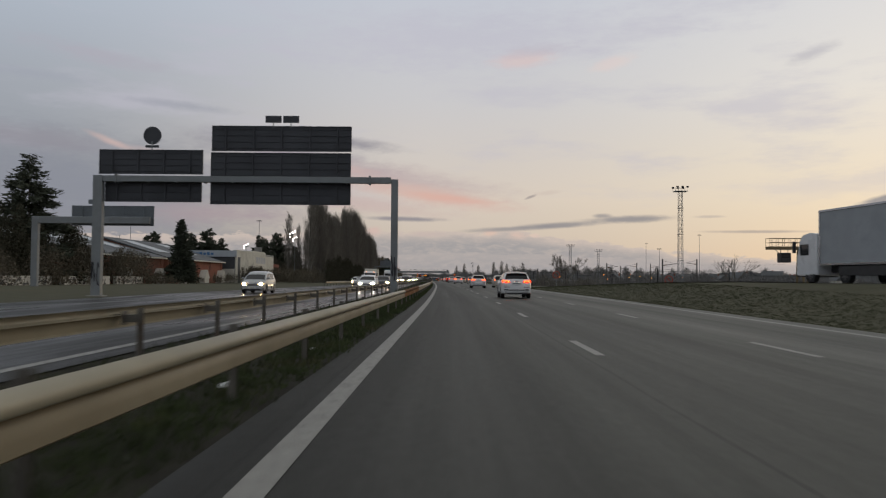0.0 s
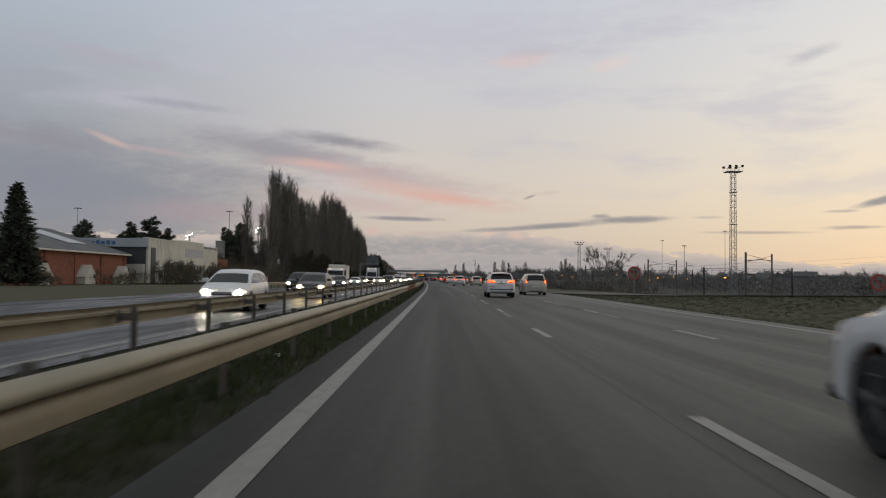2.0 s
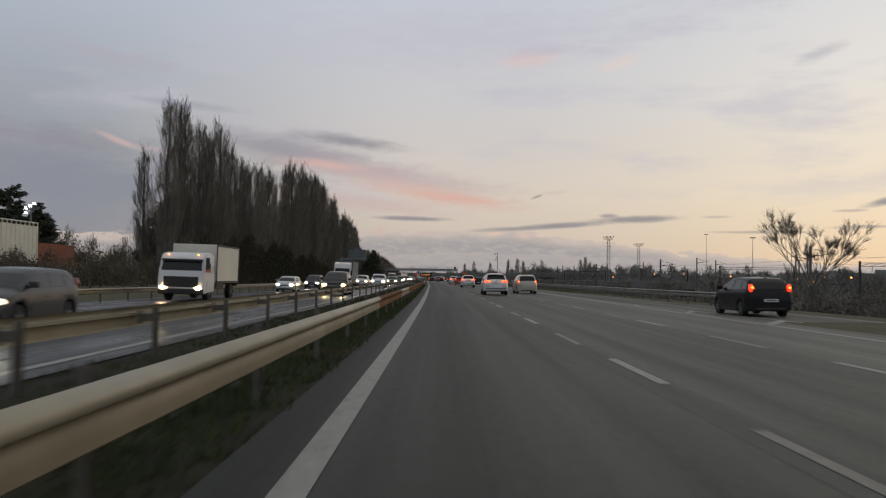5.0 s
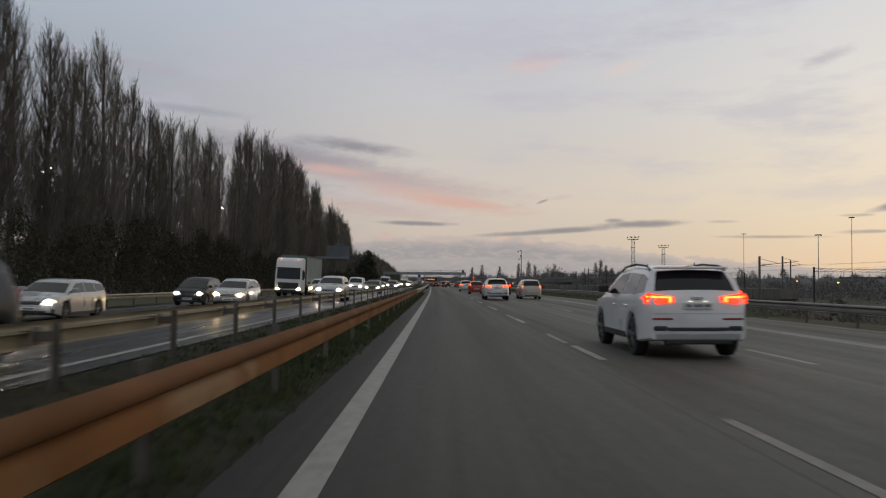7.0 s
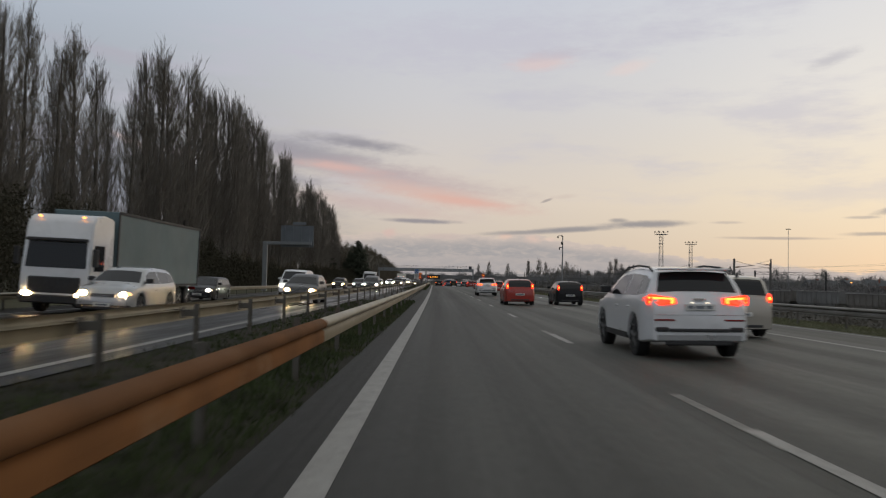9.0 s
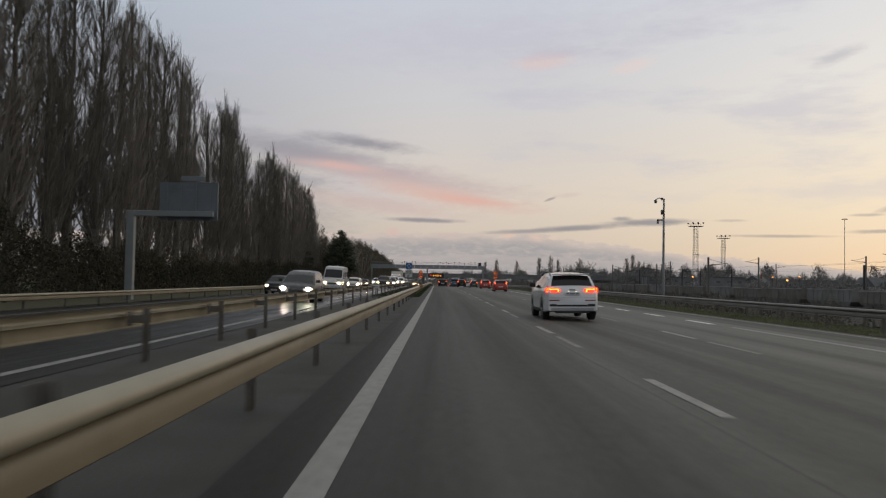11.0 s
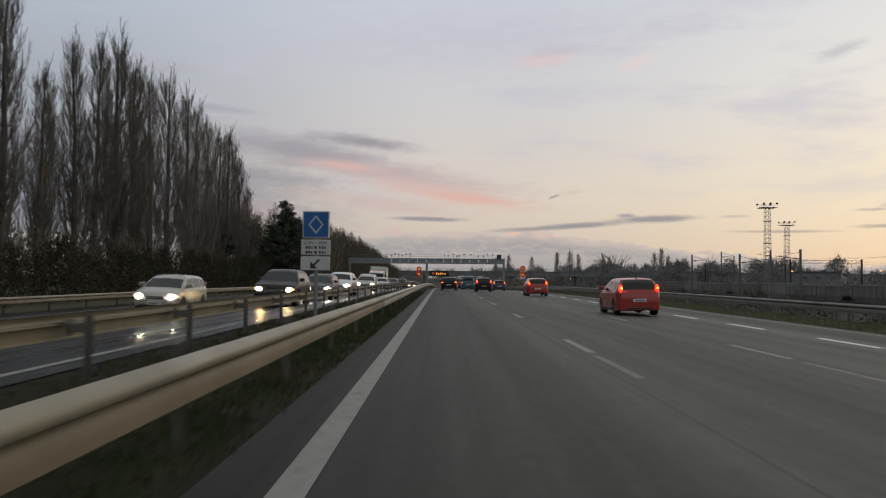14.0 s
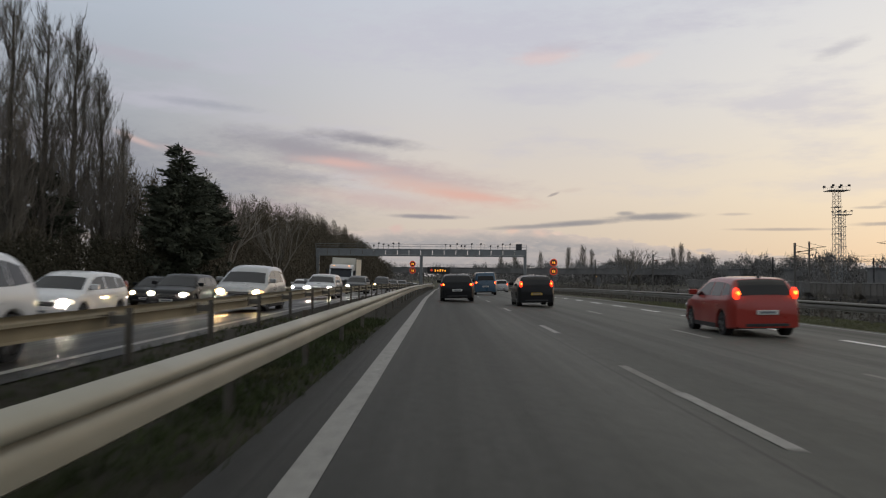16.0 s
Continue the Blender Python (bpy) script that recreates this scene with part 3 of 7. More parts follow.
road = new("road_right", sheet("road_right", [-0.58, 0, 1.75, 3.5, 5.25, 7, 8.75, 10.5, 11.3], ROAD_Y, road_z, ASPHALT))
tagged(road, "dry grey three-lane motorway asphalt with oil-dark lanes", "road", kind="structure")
extra = new("acceleration_lane", sheet("acceleration_lane", [0] * 4, steps(128, 840, 3.0), lambda u, y: road_z(u, y) + (0.0 if y > 150 else 0.004),
            SLIP, uf=lambda y: [11.3, 12.1, 12.9, max(13.0, slip_u(y))]))
tagged(extra, "paler asphalt of the joining lane", "road", kind="structure")
slip = new("slip_road", sheet("slip_road", [0] * 5, steps(-60, 128, 4.0),
           lambda u, y: max(road_z(u, y), slip_z(y)) + 0.002, SLIP, uf=lambda y: [max(11.3, slip_left(y)) + (slip_u(y) - max(11.3, slip_left(y))) * k / 4 for k in range(5)]))
tagged(slip, "pale asphalt slip road coming down to the motorway", "slip road", kind="structure")
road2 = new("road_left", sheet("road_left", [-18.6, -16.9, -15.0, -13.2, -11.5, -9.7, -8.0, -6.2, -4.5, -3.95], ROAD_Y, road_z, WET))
tagged(road2, "damp dark asphalt of the opposite carriageway", "road", kind="structure")
for y0, y1 in ((-30, 262), (316, 600)):
    strip = new("median_ground", sheet("median_ground", [-4.1, -3.0, -2.0, -1.2, -0.55], steps(y0, y1, 4.0), lambda u, y: grade(y) - 0.018, MEDIAN))
    tagged(strip, "dark soil of the central reserve between the barriers", "central reserve", kind="structure")
paved = new("median_paving", sheet("median_paving", [-3.95, -2.6, -1.6, -0.56], steps(262, 316, 3.0), lambda u, y: grade(y) - 0.008, PAVED))
tagged(paved, "damp paved stretch of the central reserve", "paving", kind="structure")


def stripe(name, u, y0, y1, width, mat, parent, zf=road_z, lift=0.006, du=None):
    ys_ = steps(y0, y1, 3.0)
    uu = (lambda y: (u(y) - width / 2, u(y) + width / 2)) if du is None else du
    me = sheet(name, [0, 0], ys_, lambda a, y: zf(a, y) + lift, mat, lane=False, uf=uu)
    ob = new(name, me)
    ob.parent = parent
    return ob


stripe("edge_line", lambda y: 0.0, -30, 700, 0.225, PAINT, road)
stripe("edge_line", lambda y: 10.5, -30, 288, 0.20, PAINT, road)
stripe("edge_line", lambda y: 10.5 + 3.0 * (1 - smooth01((y - 118) / 66)) if y < 184 else 10.75, 118, 232, 0.18, PAINT, extra, lambda u, y: road_z(u, y) + 0.004)
stripe("edge_line", lambda y: slip_u(y) - 0.55, 128, 500, 0.16, PAINT, extra, lambda u, y: road_z(u, y) + 0.004)
stripe("edge_line", lambda y: slip_u(y) - 0.6, -40, 126, 0.16, PAINT, slip, lambda u, y: max(road_z(u, y), slip_z(y)) + 0.004)
stripe("edge_line", lambda y: slip_left(y) + 0.5, -40, 104, 0.16, PAINT, slip, lambda u, y: max(road_z(u, y), slip_z(y)) + 0.004)
stripe("edge_line", lambda y: -4.5, -30, 700, 0.20, PAINT, road2)
stripe("edge_line", lambda y: -15.1, -30, 700, 0.20, PAINT, road2)
# far ends of the broken lines: repainted ones, and the worn older set between them
FRESH = [16.2 + 12.95 * k for k in range(-3, 11)] + [158.4, 171.0, 183.9, 196.4, 208.8, 221.5, 234.6, 247.0, 259.4, 271.6] + [284.0 + 12.8 * k for k in range(29)]
WORN = [77.3, 90.0, 102.5, 114.6, 126.7, 138.7, 150.6, 162.9, 174.9, 187.8, 199.7, 212.1, 223.8, 235.9, 279.9, 292.6, 305.1, 316.7, 327.4, 344.4, 376.8, 389.2]
for u in (3.54, 7.06):
    for y in FRESH:
        stripe("lane_dash", lambda yy, u=u: u, y - 3.05, y, 0.15, PAINT, road)
    for y in WORN:
        stripe("worn_dash", lambda yy, u=u: u - 0.03, y - 3.2, y, 0.13, PAINT_OLD, road, lift=0.004)
y = 290.0
while y < 520:
    stripe("lane_dash", lambda yy: 10.5, y, y + 3.0, 0.22, PAINT_NEW, road)
    y += 6.5
for u in (-8.0, -11.5):
    y = -22.0
    while y < 560:
        stripe("lane_dash", lambda yy, u=u: u, y, y + 3.0, 0.14, PAINT, road2)
        y += 13.0
for k in range(6):
    # chevrons painted on the nose where the slip road joins
    yy = 128 + k * 8.0
    bm = BM()
    ins = 10.5 + 3.0 * (1 - smooth01((yy - 118) / 66))
    if ins - 10.7 > 0.4:
        vs = [bm.verts.new(at(a, b, 0.012)) for a, b in ((10.65, yy), (ins - 0.12, yy + 3.0), (ins - 0.12, yy + 3.7), (10.65, yy + 0.7))]
        bm.faces.new(vs)
        part("nose_chevron", bm, PAINT, extra)


# ---------------------------------------------------------------- crash barriers
def wbeam(length, flip=1):
    """One W-shaped barrier plank, its face towards +x (flip -1: -x), 0.30 m high, joints lapped."""
    prof = [(0.0, 0.0), (0.030, 0.008), (0.050, 0.026), (0.053, 0.095), (0.047, 0.162), (0.024, 0.190), (0.010, 0.199),
            (0.022, 0.208), (0.072, 0.222), (0.084, 0.240), (0.085, 0.272), (0.076, 0.298), (0.042, 0.326), (0.0, 0.340)]
    bm = BM()
    rows = []
    for y in (0.0, 0.30, length + 0.02):
        for back in (0, 1):
            rows.append([bm.verts.new(((x + (0.004 if y < 0.31 else 0.0) - 0.006 * back) * flip, y, z * 0.885)) for x, z in prof])
    for a in range(2):
        for back in (0, 1):
            p, q = rows[2 * a + back], rows[2 * a + 2 + back]
            for i in range(len(prof) - 1):
                fc = bm.faces.new((p[i], p[i + 1], q[i + 1], q[i]) if back == 0 else (p[i], q[i], q[i + 1], p[i + 1]))
                # index 1 gives the lower wave its own colour, apart from the upper
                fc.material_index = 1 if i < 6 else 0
    return bm


def post_bm(h, w=0.10, d=0.065):
    bm = BM()
    box(bm, -d / 2, d / 2, -w / 2, -w / 2 + 0.007, 0, h)
    box(bm, -d / 2, d / 2, w / 2 - 0.007, w / 2, 0, h)
    box(bm, -d / 2, -d / 2 + 0.007, -w / 2 + 0.007, w / 2 - 0.007, 0, h)
    return bm


def spacer_bm():
    bm = BM()
    box(bm, -0.20, 0.02, -0.05, -0.043, 0.06, 0.17)
    box(bm, -0.20, 0.02, 0.043, 0.05, 0.06, 0.17)
    box(bm, -0.20, 0.16, -0.043, 0.043, 0.163, 0.17)
    box(bm, 0.0, 0.02, -0.10, 0.10, 0.02, 0.22, 0.004)
    return bm


def barrier(label, u, y0, y1, face, mats, post_side, pitch=4.0, top=0.745, zf=None, spacers=True, post_dx=0.30, low=None):
    """A barrier along the road: planks, posts and spacers are parts. face is +1 when its face looks to +x."""
    where = u if callable(u) else (lambda yy: u)
    base = thing("guardrail", label, "guardrail", Matrix.Translation(at(where(y0), y0)))
    inv = Matrix.Translation(-base.matrix_basis.translation)
    beams = {}
    pm = link("post", post_bm(top + 0.25), POSTS)
    sm = link("spacer", spacer_bm(), POSTS)
    y = y0
    while y < y1:
        mat = mats(y)
        if mat.name not in beams:
            beams[mat.name] = link("rail_plank", wbeam(pitch, face), mat, smooth=40)
            beams[mat.name].materials.append(RUST_LOW if mat is RUST else PALE_STEEL if mat is PALE_STEEL else low or RAIL_LOW)
        z = zf or (lambda uu, yy: road_z(uu, yy))
        u0, u1 = where(y), where(y + pitch)
        a = Vector((edge_x(y) + u0, y, z(u0, y)))
        b = Vector((edge_x(y + pitch) + u1, y + pitch, z(u1, y + pitch)))
        d = b - a
        turn = Matrix.Rotation(-math.atan2(d.x, d.y), 4, "Z") @ Matrix.Rotation(math.atan2(d.z, d.xy.length), 4, "X")
        part("rail_plank", beams[mat.name], None, base, m=inv @ Matrix.Translation(a + Vector((0, 0, top - 0.30))) @ turn)
        lean = Matrix.Rotation(radians(random.uniform(-1.5, 1.5)), 4, "X")
        part("post", pm, None, base, m=inv @ Matrix.Translation(a + Vector((post_side * post_dx, 0.1, -0.25))) @ lean)
        if spacers:
            part("spacer", sm, None, base, m=inv @ Matrix.Translation(a + Vector((post_side * 0.10, 0.1, top - 0.27))) @ Matrix.Rotation(math.pi if face < 0 else 0, 4, "Z"))
        y += pitch
    return base


def near_mats(y):
    for a, b in ((30, 48), (93, 112), (140, 152), (160, 224), (320, 330)):
        if a <= y < b:
            return RUST
    return PALE_STEEL if y >= 350 else STEEL


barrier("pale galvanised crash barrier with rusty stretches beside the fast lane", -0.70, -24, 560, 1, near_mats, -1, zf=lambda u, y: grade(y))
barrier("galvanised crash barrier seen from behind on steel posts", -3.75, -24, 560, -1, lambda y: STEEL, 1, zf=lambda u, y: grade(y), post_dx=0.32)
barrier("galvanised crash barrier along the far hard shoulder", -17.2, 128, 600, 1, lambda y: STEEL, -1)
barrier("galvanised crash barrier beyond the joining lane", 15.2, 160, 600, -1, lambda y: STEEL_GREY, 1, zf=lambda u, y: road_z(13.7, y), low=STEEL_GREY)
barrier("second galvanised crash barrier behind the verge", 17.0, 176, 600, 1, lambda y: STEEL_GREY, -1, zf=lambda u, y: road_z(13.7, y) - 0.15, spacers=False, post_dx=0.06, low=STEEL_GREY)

# ---------------------------------------------------------------- vehicles
def curve_of(keys):
    ks = [k[0] for k in keys]
    vs = [k[1] for k in keys]
    return lambda y: float(np.interp(y, ks, vs))


class Shell:
    """The outer skin of a car, nose towards +y, given by its side view."""

    def __init__(self, length, width, top, belt, tumble, wheel_r, axles, clear=0.20, nose=0.16, tail=0.10):
        self.len, self.hw, self.R, self.axles, self.clear = length, width / 2, wheel_r, axles, clear
        self.top = curve_of(top)
        self.belt = curve_of(belt)
        self.tumble, self.nose, self.tail = tumble, nose, tail

    def half(self, y):
        f, b = self.len / 2 - y, y + self.len / 2
        k = 1 - 0.16 * max(0.0, 1 - f / 0.55) ** 2 - 0.14 * max(0.0, 1 - b / 0.45) ** 2
        return self.hw * k

    def bottom(self, y):
        z = self.clear + 0.12 * max(0.0, 1 - (self.len / 2 - y) / 0.5) + 0.06 * max(0.0, 1 - (y + self.len / 2) / 0.5)
        for a in self.axles:
            d = abs(y - a)
            r = self.R + 0.055
            if d < r:
                z = max(z, self.R + math.sqrt(r * r - d * d))
        return z

    def side_x(self, y, z):
        hw, bl, tp = self.half(y), min(self.belt(y), self.top(y) - 0.06), self.top(y) - 0.07
        if z <= bl or tp <= bl + 0.02:
            k = (z - 0.30) / max(0.2, bl - 0.30)
            return hw * (1.0 - 0.035 * max(0.0, k) ** 2)
        return hw * 0.965 - self.tumble * (z - bl)

    def ring(self, y):
        hw, zb, tp = self.half(y), self.bottom(y), self.top(y)
        bl = min(self.belt(y), tp - 0.06)
        zb = min(zb, bl - 0.05)
        zm = min(max(0.52, zb + 0.05), bl - 0.03)
        pts = [(hw * 0.94, zb), (hw * 0.995, zb + 0.03), (hw, zm), (hw * 0.99, bl - 0.10 if bl - 0.10 > zm else zm + 0.01), (self.side_x(y, bl), bl)]
        xt = self.side_x(y, tp - 0.07) if tp - 0.07 > bl + 0.02 else hw * 0.90
        pts += [(xt, max(bl + 0.01, tp - 0.07)), (xt * 0.90, max(bl + 0.02, tp - 0.022)), (xt * 0.5, tp - 0.004), (0.0, tp)]
        return pts

    def body(self):
        bm = BM()
        h = self.len / 2
        ys_ = sorted({round(v, 3) for v in steps(-h, h, 0.13)} | {round(a + s * (self.R + 0.055) * c, 3) for a in self.axles for s in (-1, 1) for c in (0.999, 0.93, 0.8, 0.55, 0.25)})
        rings = []
        for y in ys_:
            p = self.ring(y)
            full = [(-x, z) for x, z in p] + [(x, z) for x, z in reversed(p[:-1])]
            rings.append([bm.verts.new((x, y, z)) for x, z in full])
        for a, b in zip(rings, rings[1:]):
            for i in range(len(a) - 1):
                bm.faces.new((a[i], a[i + 1], b[i + 1], b[i]))
        bm.faces.new(rings[0])
        bm.faces.new(list(reversed(rings[-1])))
        bmesh.ops.recalc_face_normals(bm, faces=bm.faces)
        return bm

    def panel(self, outline, side, lift=0.006):
        """A thin panel on the flank, given by (y, z) corners."""
        bm = BM()
        outer = [bm.verts.new((side * (self.side_x(y, z) + lift), y, z)) for y, z in outline]
        inner = [bm.verts.new((side * (self.side_x(y, z) - 0.02), y, z)) for y, z in outline]
        bm.faces.new(outer)
        n = len(outline)
        for i in range(n):
            bm.faces.new((outer[i], inner[i], inner[(i + 1) % n], outer[(i + 1) % n]))
        bmesh.ops.recalc_face_normals(bm, faces=bm.faces)
        return bm

    def screen(self, y0, y1, inset=0.10, lift=0.007, nseg=4):
        """Windscreen or rear window lying on the sloping top between y0 and y1."""
        bm = BM()
        rows = []
        for i in range(nseg + 1):
            y = y0 + (y1 - y0) * i / nseg
            tp = self.top(y)
            bl = min(self.belt(y), tp - 0.06)
            xt = max(0.3, (self.side_x(y, tp - 0.07) if tp - 0.07 > bl + 0.02 else self.half(y) * 0.90) - inset)
            rows.append([bm.verts.new((x, y, tp - d + lift)) for x, d in ((-xt, 0.024), (-xt * 0.5, 0.004), (0, 0.0), (xt * 0.5, 0.004), (xt, 0.024))])
        for a, b in zip(rows, rows[1:]):
            for i in range(4):
                bm.faces.new((a[i], a[i + 1], b[i + 1], b[i]))
        bmesh.ops.recalc_face_normals(bm, faces=bm.faces)
        return bm


def wheel_parts(car, x, y, r, width, side, spokes=5):
    t = BM()
    prof = [(0.60 * r, 0.0), (0.66 * r, width * 0.02), (0.90 * r, 0.0), (0.985 * r, width * 0.10), (r, width * 0.25), (r, width * 0.75), (0.985 * r, width * 0.90), (0.90 * r, width), (0.6 * r, width)]
    n = 22
    rings = [[t.verts.new(((w_) * -side, math.cos(2 * math.pi * i / n) * q, math.sin(2 * math.pi * i / n) * q)) for i in range(n)] for q, w_ in prof]
    for a, b in zip(rings, rings[1:]):
        for i in range(n):
            t.faces.new((a[i], a[(i + 1) % n], b[(i + 1) % n], b[i]))
    bmesh.ops.recalc_face_normals(t, faces=t.faces)
    tyre = part("wheel", t, TYRE, car, m=Matrix.Translation((x, y, r)), smooth=35)
    b = BM()
    cyl(b, (-side * width * 0.10, 0, 0), (-side * width * 0.8, 0, 0), 0.62 * r, 0.62 * r, 18)
    part("hub_well", b, TRIM, tyre)
    b = BM()
    for i in range(spokes):
        a = 2 * math.pi * i / spokes
        box(b, -0.02, 0.02, -0.035, 0.035, 0.02, 0.60 * r, 0.006, Matrix.Translation((-side * width * 0.06, 0, 0)) @ Matrix.Rotation(a, 4, "X"))
    cyl(b, (-side * width * 0.02, 0, 0), (-side * width * 0.12, 0, 0), 0.12 * r, 0.12 * r, 10)
    ringm = bmesh.ops.create_circle(b, segments=20, radius=0.60 * r, matrix=Matrix.Translation((-side * width * 0.05, 0, 0)) @ Matrix.Rotation(math.pi / 2, 4, "Y"))
    part("rim", b, RIM, tyre)
    return tyre


def lamp_blob(x, y, z, sx, sy, sz, rz=0.0):
    b = BM()
    bmesh.ops.create_icosphere(b, subdivisions=2, radius=1.0, matrix=Matrix.Translation((x, y, z)) @ Matrix.Rotation(rz, 4, "Z") @ Matrix.Diagonal((sx, sy, sz, 1)))
    return b


def plate_parts(car, y, z, facing, mat=None, width=0.52, spans=((-0.19, 0.19),)):
    b = box(BM(), -width / 2, width / 2, y - 0.012, y + 0.012, z - 0.055, z + 0.055, 0.005)
    p = part("number_plate", b, mat or PLATE, car)
    for x0, x1 in spans:
        part("plate_bar", box(BM(), x0, x1, y + facing * 0.0125, y + facing * 0.0155, z - 0.026, z + 0.026), SIGN_BACK2, p)


CAR_KINDS = {
    # length, width, side view of the top, belt line, tumble, wheel radius, axles, clearance, side window spans
    "suv": dict(length=4.66, width=1.85, top=[(-2.33, 0.98), (-2.26, 1.06), (-2.05, 1.36), (-1.90, 1.54), (-1.60, 1.61), (-0.6, 1.66), (0.3, 1.62), (0.62, 1.53), (1.28, 1.13), (1.5, 1.08), (2.05, 0.97), (2.26, 0.82), (2.33, 0.66)],
                belt=[(-2.33, 1.02), (-1.2, 1.06), (1.3, 1.02), (2.33, 0.9)], tumble=0.46, r=0.365, axles=(-1.38, 1.44), clear=0.29,
                side=[[(-1.95, 1.16), (-1.86, 1.40), (-1.55, 1.47), (-1.42, 1.48), (-1.42, 1.12)], [(-1.38, 1.12), (-1.38, 1.48), (-0.5, 1.52), (-0.44, 1.11)], [(-0.36, 1.11), (-0.40, 1.52), (0.25, 1.49), (0.60, 1.39), (1.02, 1.11)]],
                front=(0.66, 1.24), rear=(-2.165, -1.90)),
    "hatch": dict(length=4.03, width=1.72, top=[(-2.015, 0.86), (-1.96, 0.98), (-1.72, 1.32), (-1.55, 1.43), (-1.2, 1.47), (-0.3, 1.49), (0.25, 1.45), (0.55, 1.34), (1.22, 0.98), (1.35, 0.94), (1.80, 0.82), (1.96, 0.70), (2.015, 0.55)],
                  belt=[(-2.0, 0.96), (-1.2, 0.95), (1.2, 0.90), (2.0, 0.8)], tumble=0.42, r=0.305, axles=(-1.22, 1.29), clear=0.19,
                  side=[[(-1.66, 1.05), (-1.55, 1.28), (-1.15, 1.33), (-1.12, 1.01)], [(-1.06, 1.01), (-1.06, 1.34), (-0.34, 1.36), (-0.30, 1.0)], [(-0.22, 1.0), (-0.26, 1.36), (0.2, 1.33), (0.5, 1.24), (0.95, 0.98)]],
                  front=(0.58, 1.18), rear=(-1.92, -1.58)),
    "estate": dict(length=4.55, width=1.78, top=[(-2.275, 0.88), (-2.22, 0.98), (-1.98, 1.30), (-1.85, 1.40), (-1.4, 1.45), (-0.3, 1.47), (0.35, 1.43), (0.62, 1.33), (1.30, 0.97), (1.45, 0.93), (2.0, 0.82), (2.2, 0.70), (2.275, 0.54)],
                   belt=[(-2.27, 0.95), (-1.2, 0.95), (1.3, 0.90), (2.27, 0.8)], tumble=0.42, r=0.315, axles=(-1.32, 1.38), clear=0.18,
                   side=[[(-1.92, 1.05), (-1.82, 1.27), (-1.2, 1.32), (-1.18, 1.0)], [(-1.12, 1.0), (-1.12, 1.32), (-0.3, 1.34), (-0.26, 0.99)], [(-0.18, 0.99), (-0.22, 1.34), (0.3, 1.31), (0.58, 1.22), (1.05, 0.97)]],
                   front=(0.66, 1.26), rear=(-2.18, -1.9)),
    "mpv": dict(length=4.35, width=1.79, top=[(-2.175, 0.95), (-2.14, 1.08), (-1.98, 1.45), (-1.85, 1.58), (-1.4, 1.64), (-0.3, 1.66), (0.35, 1.58), (0.75, 1.42), (1.45, 1.03), (1.55, 0.98), (1.95, 0.85), (2.12, 0.72), (2.175, 0.55)],
                belt=[(-2.17, 1.0), (-1.2, 1.0), (1.3, 0.95), (2.17, 0.8)], tumble=0.36, r=0.32, axles=(-1.30, 1.38), clear=0.19,
                side=[[(-1.90, 1.10), (-1.80, 1.42), (-1.2, 1.48), (-1.18, 1.06)], [(-1.12, 1.06), (-1.12, 1.48), (-0.2, 1.5), (-0.16, 1.05)], [(-0.08, 1.05), (-0.12, 1.5), (0.32, 1.44), (0.7, 1.30), (1.15, 1.03)]],
                front=(0.78, 1.42), rear=(-2.12, -1.9)),
    "van": dict(length=4.95, width=1.93, top=[(-2.475, 1.05), (-2.46, 1.30), (-2.42, 1.84), (-2.30, 1.93), (-1.0, 1.97), (0.5, 1.96), (0.85, 1.88), (1.65, 1.22), (1.80, 1.12), (2.25, 0.98), (2.42, 0.80), (2.475, 0.6)],
                belt=[(-2.47, 1.10), (0.5, 1.10), (1.6, 1.05), (2.47, 0.9)], tumble=0.16, r=0.335, axles=(-1.45, 1.55), clear=0.22,
                side=[[(-0.02, 1.18), (-0.02, 1.72), (0.65, 1.72), (0.78, 1.66), (1.30, 1.18)]], front=(0.92, 1.60), rear=(-2.462, -2.435)),
    "camper": dict(length=5.6, width=2.05, top=[(-2.8, 1.2), (-2.79, 1.5), (-2.74, 2.45), (-2.6, 2.56), (0.2, 2.60), (1.0, 2.52), (1.35, 2.30), (2.05, 1.35), (2.2, 1.22), (2.6, 1.05), (2.76, 0.85), (2.8, 0.6)],
                   belt=[(-2.8, 1.25), (0.9, 1.25), (2.0, 1.15), (2.8, 0.9)], tumble=0.06, r=0.345, axles=(-1.75, 1.85), clear=0.24,
                   side=[[(-2.4, 1.5), (-2.4, 2.05), (-1.4, 2.05), (-1.4, 1.5)], [(-1.1, 1.5), (-1.1, 2.05), (0.0, 2.05), (0.0, 1.5)], [(0.5, 1.35), (0.5, 2.0), (1.2, 2.0), (1.75, 1.35)]],
                   front=(1.40, 2.0), rear=(-2.785, -2.755)),
}


def make_car(kind, paint, label, lights, head=None, plate=None):
    """One car, nose towards +y, standing on z = 0."""
    k = CAR_KINDS[kind]
    s = Shell(k["length"], k["width"], k["top"], k["belt"], k["tumble"], k["r"], k["axles"], k["clear"])
    h, hw = s.len / 2, s.hw
    car = thing("van" if kind in ("van", "camper") else "car", label, "van" if kind in ("van", "camper") else "car")
    part("body", s.body(), paint, car, smooth=38)
    b = box(BM(), -hw * 0.80, hw * 0.80, -h + 0.25, h - 0.25, s.clear + 0.02, 0.62)
    part("underbody", b, TRIM, car)
    for side in (-1, 1):
        for i, o in enumerate(k["side"]):
            part("side_window", s.panel(o, side), CAR_GLASS, car)
        b = BM()
        my = k["side"][-1][-1][0] - 0.16
        mz = k["side"][-1][-1][1] + 0.04
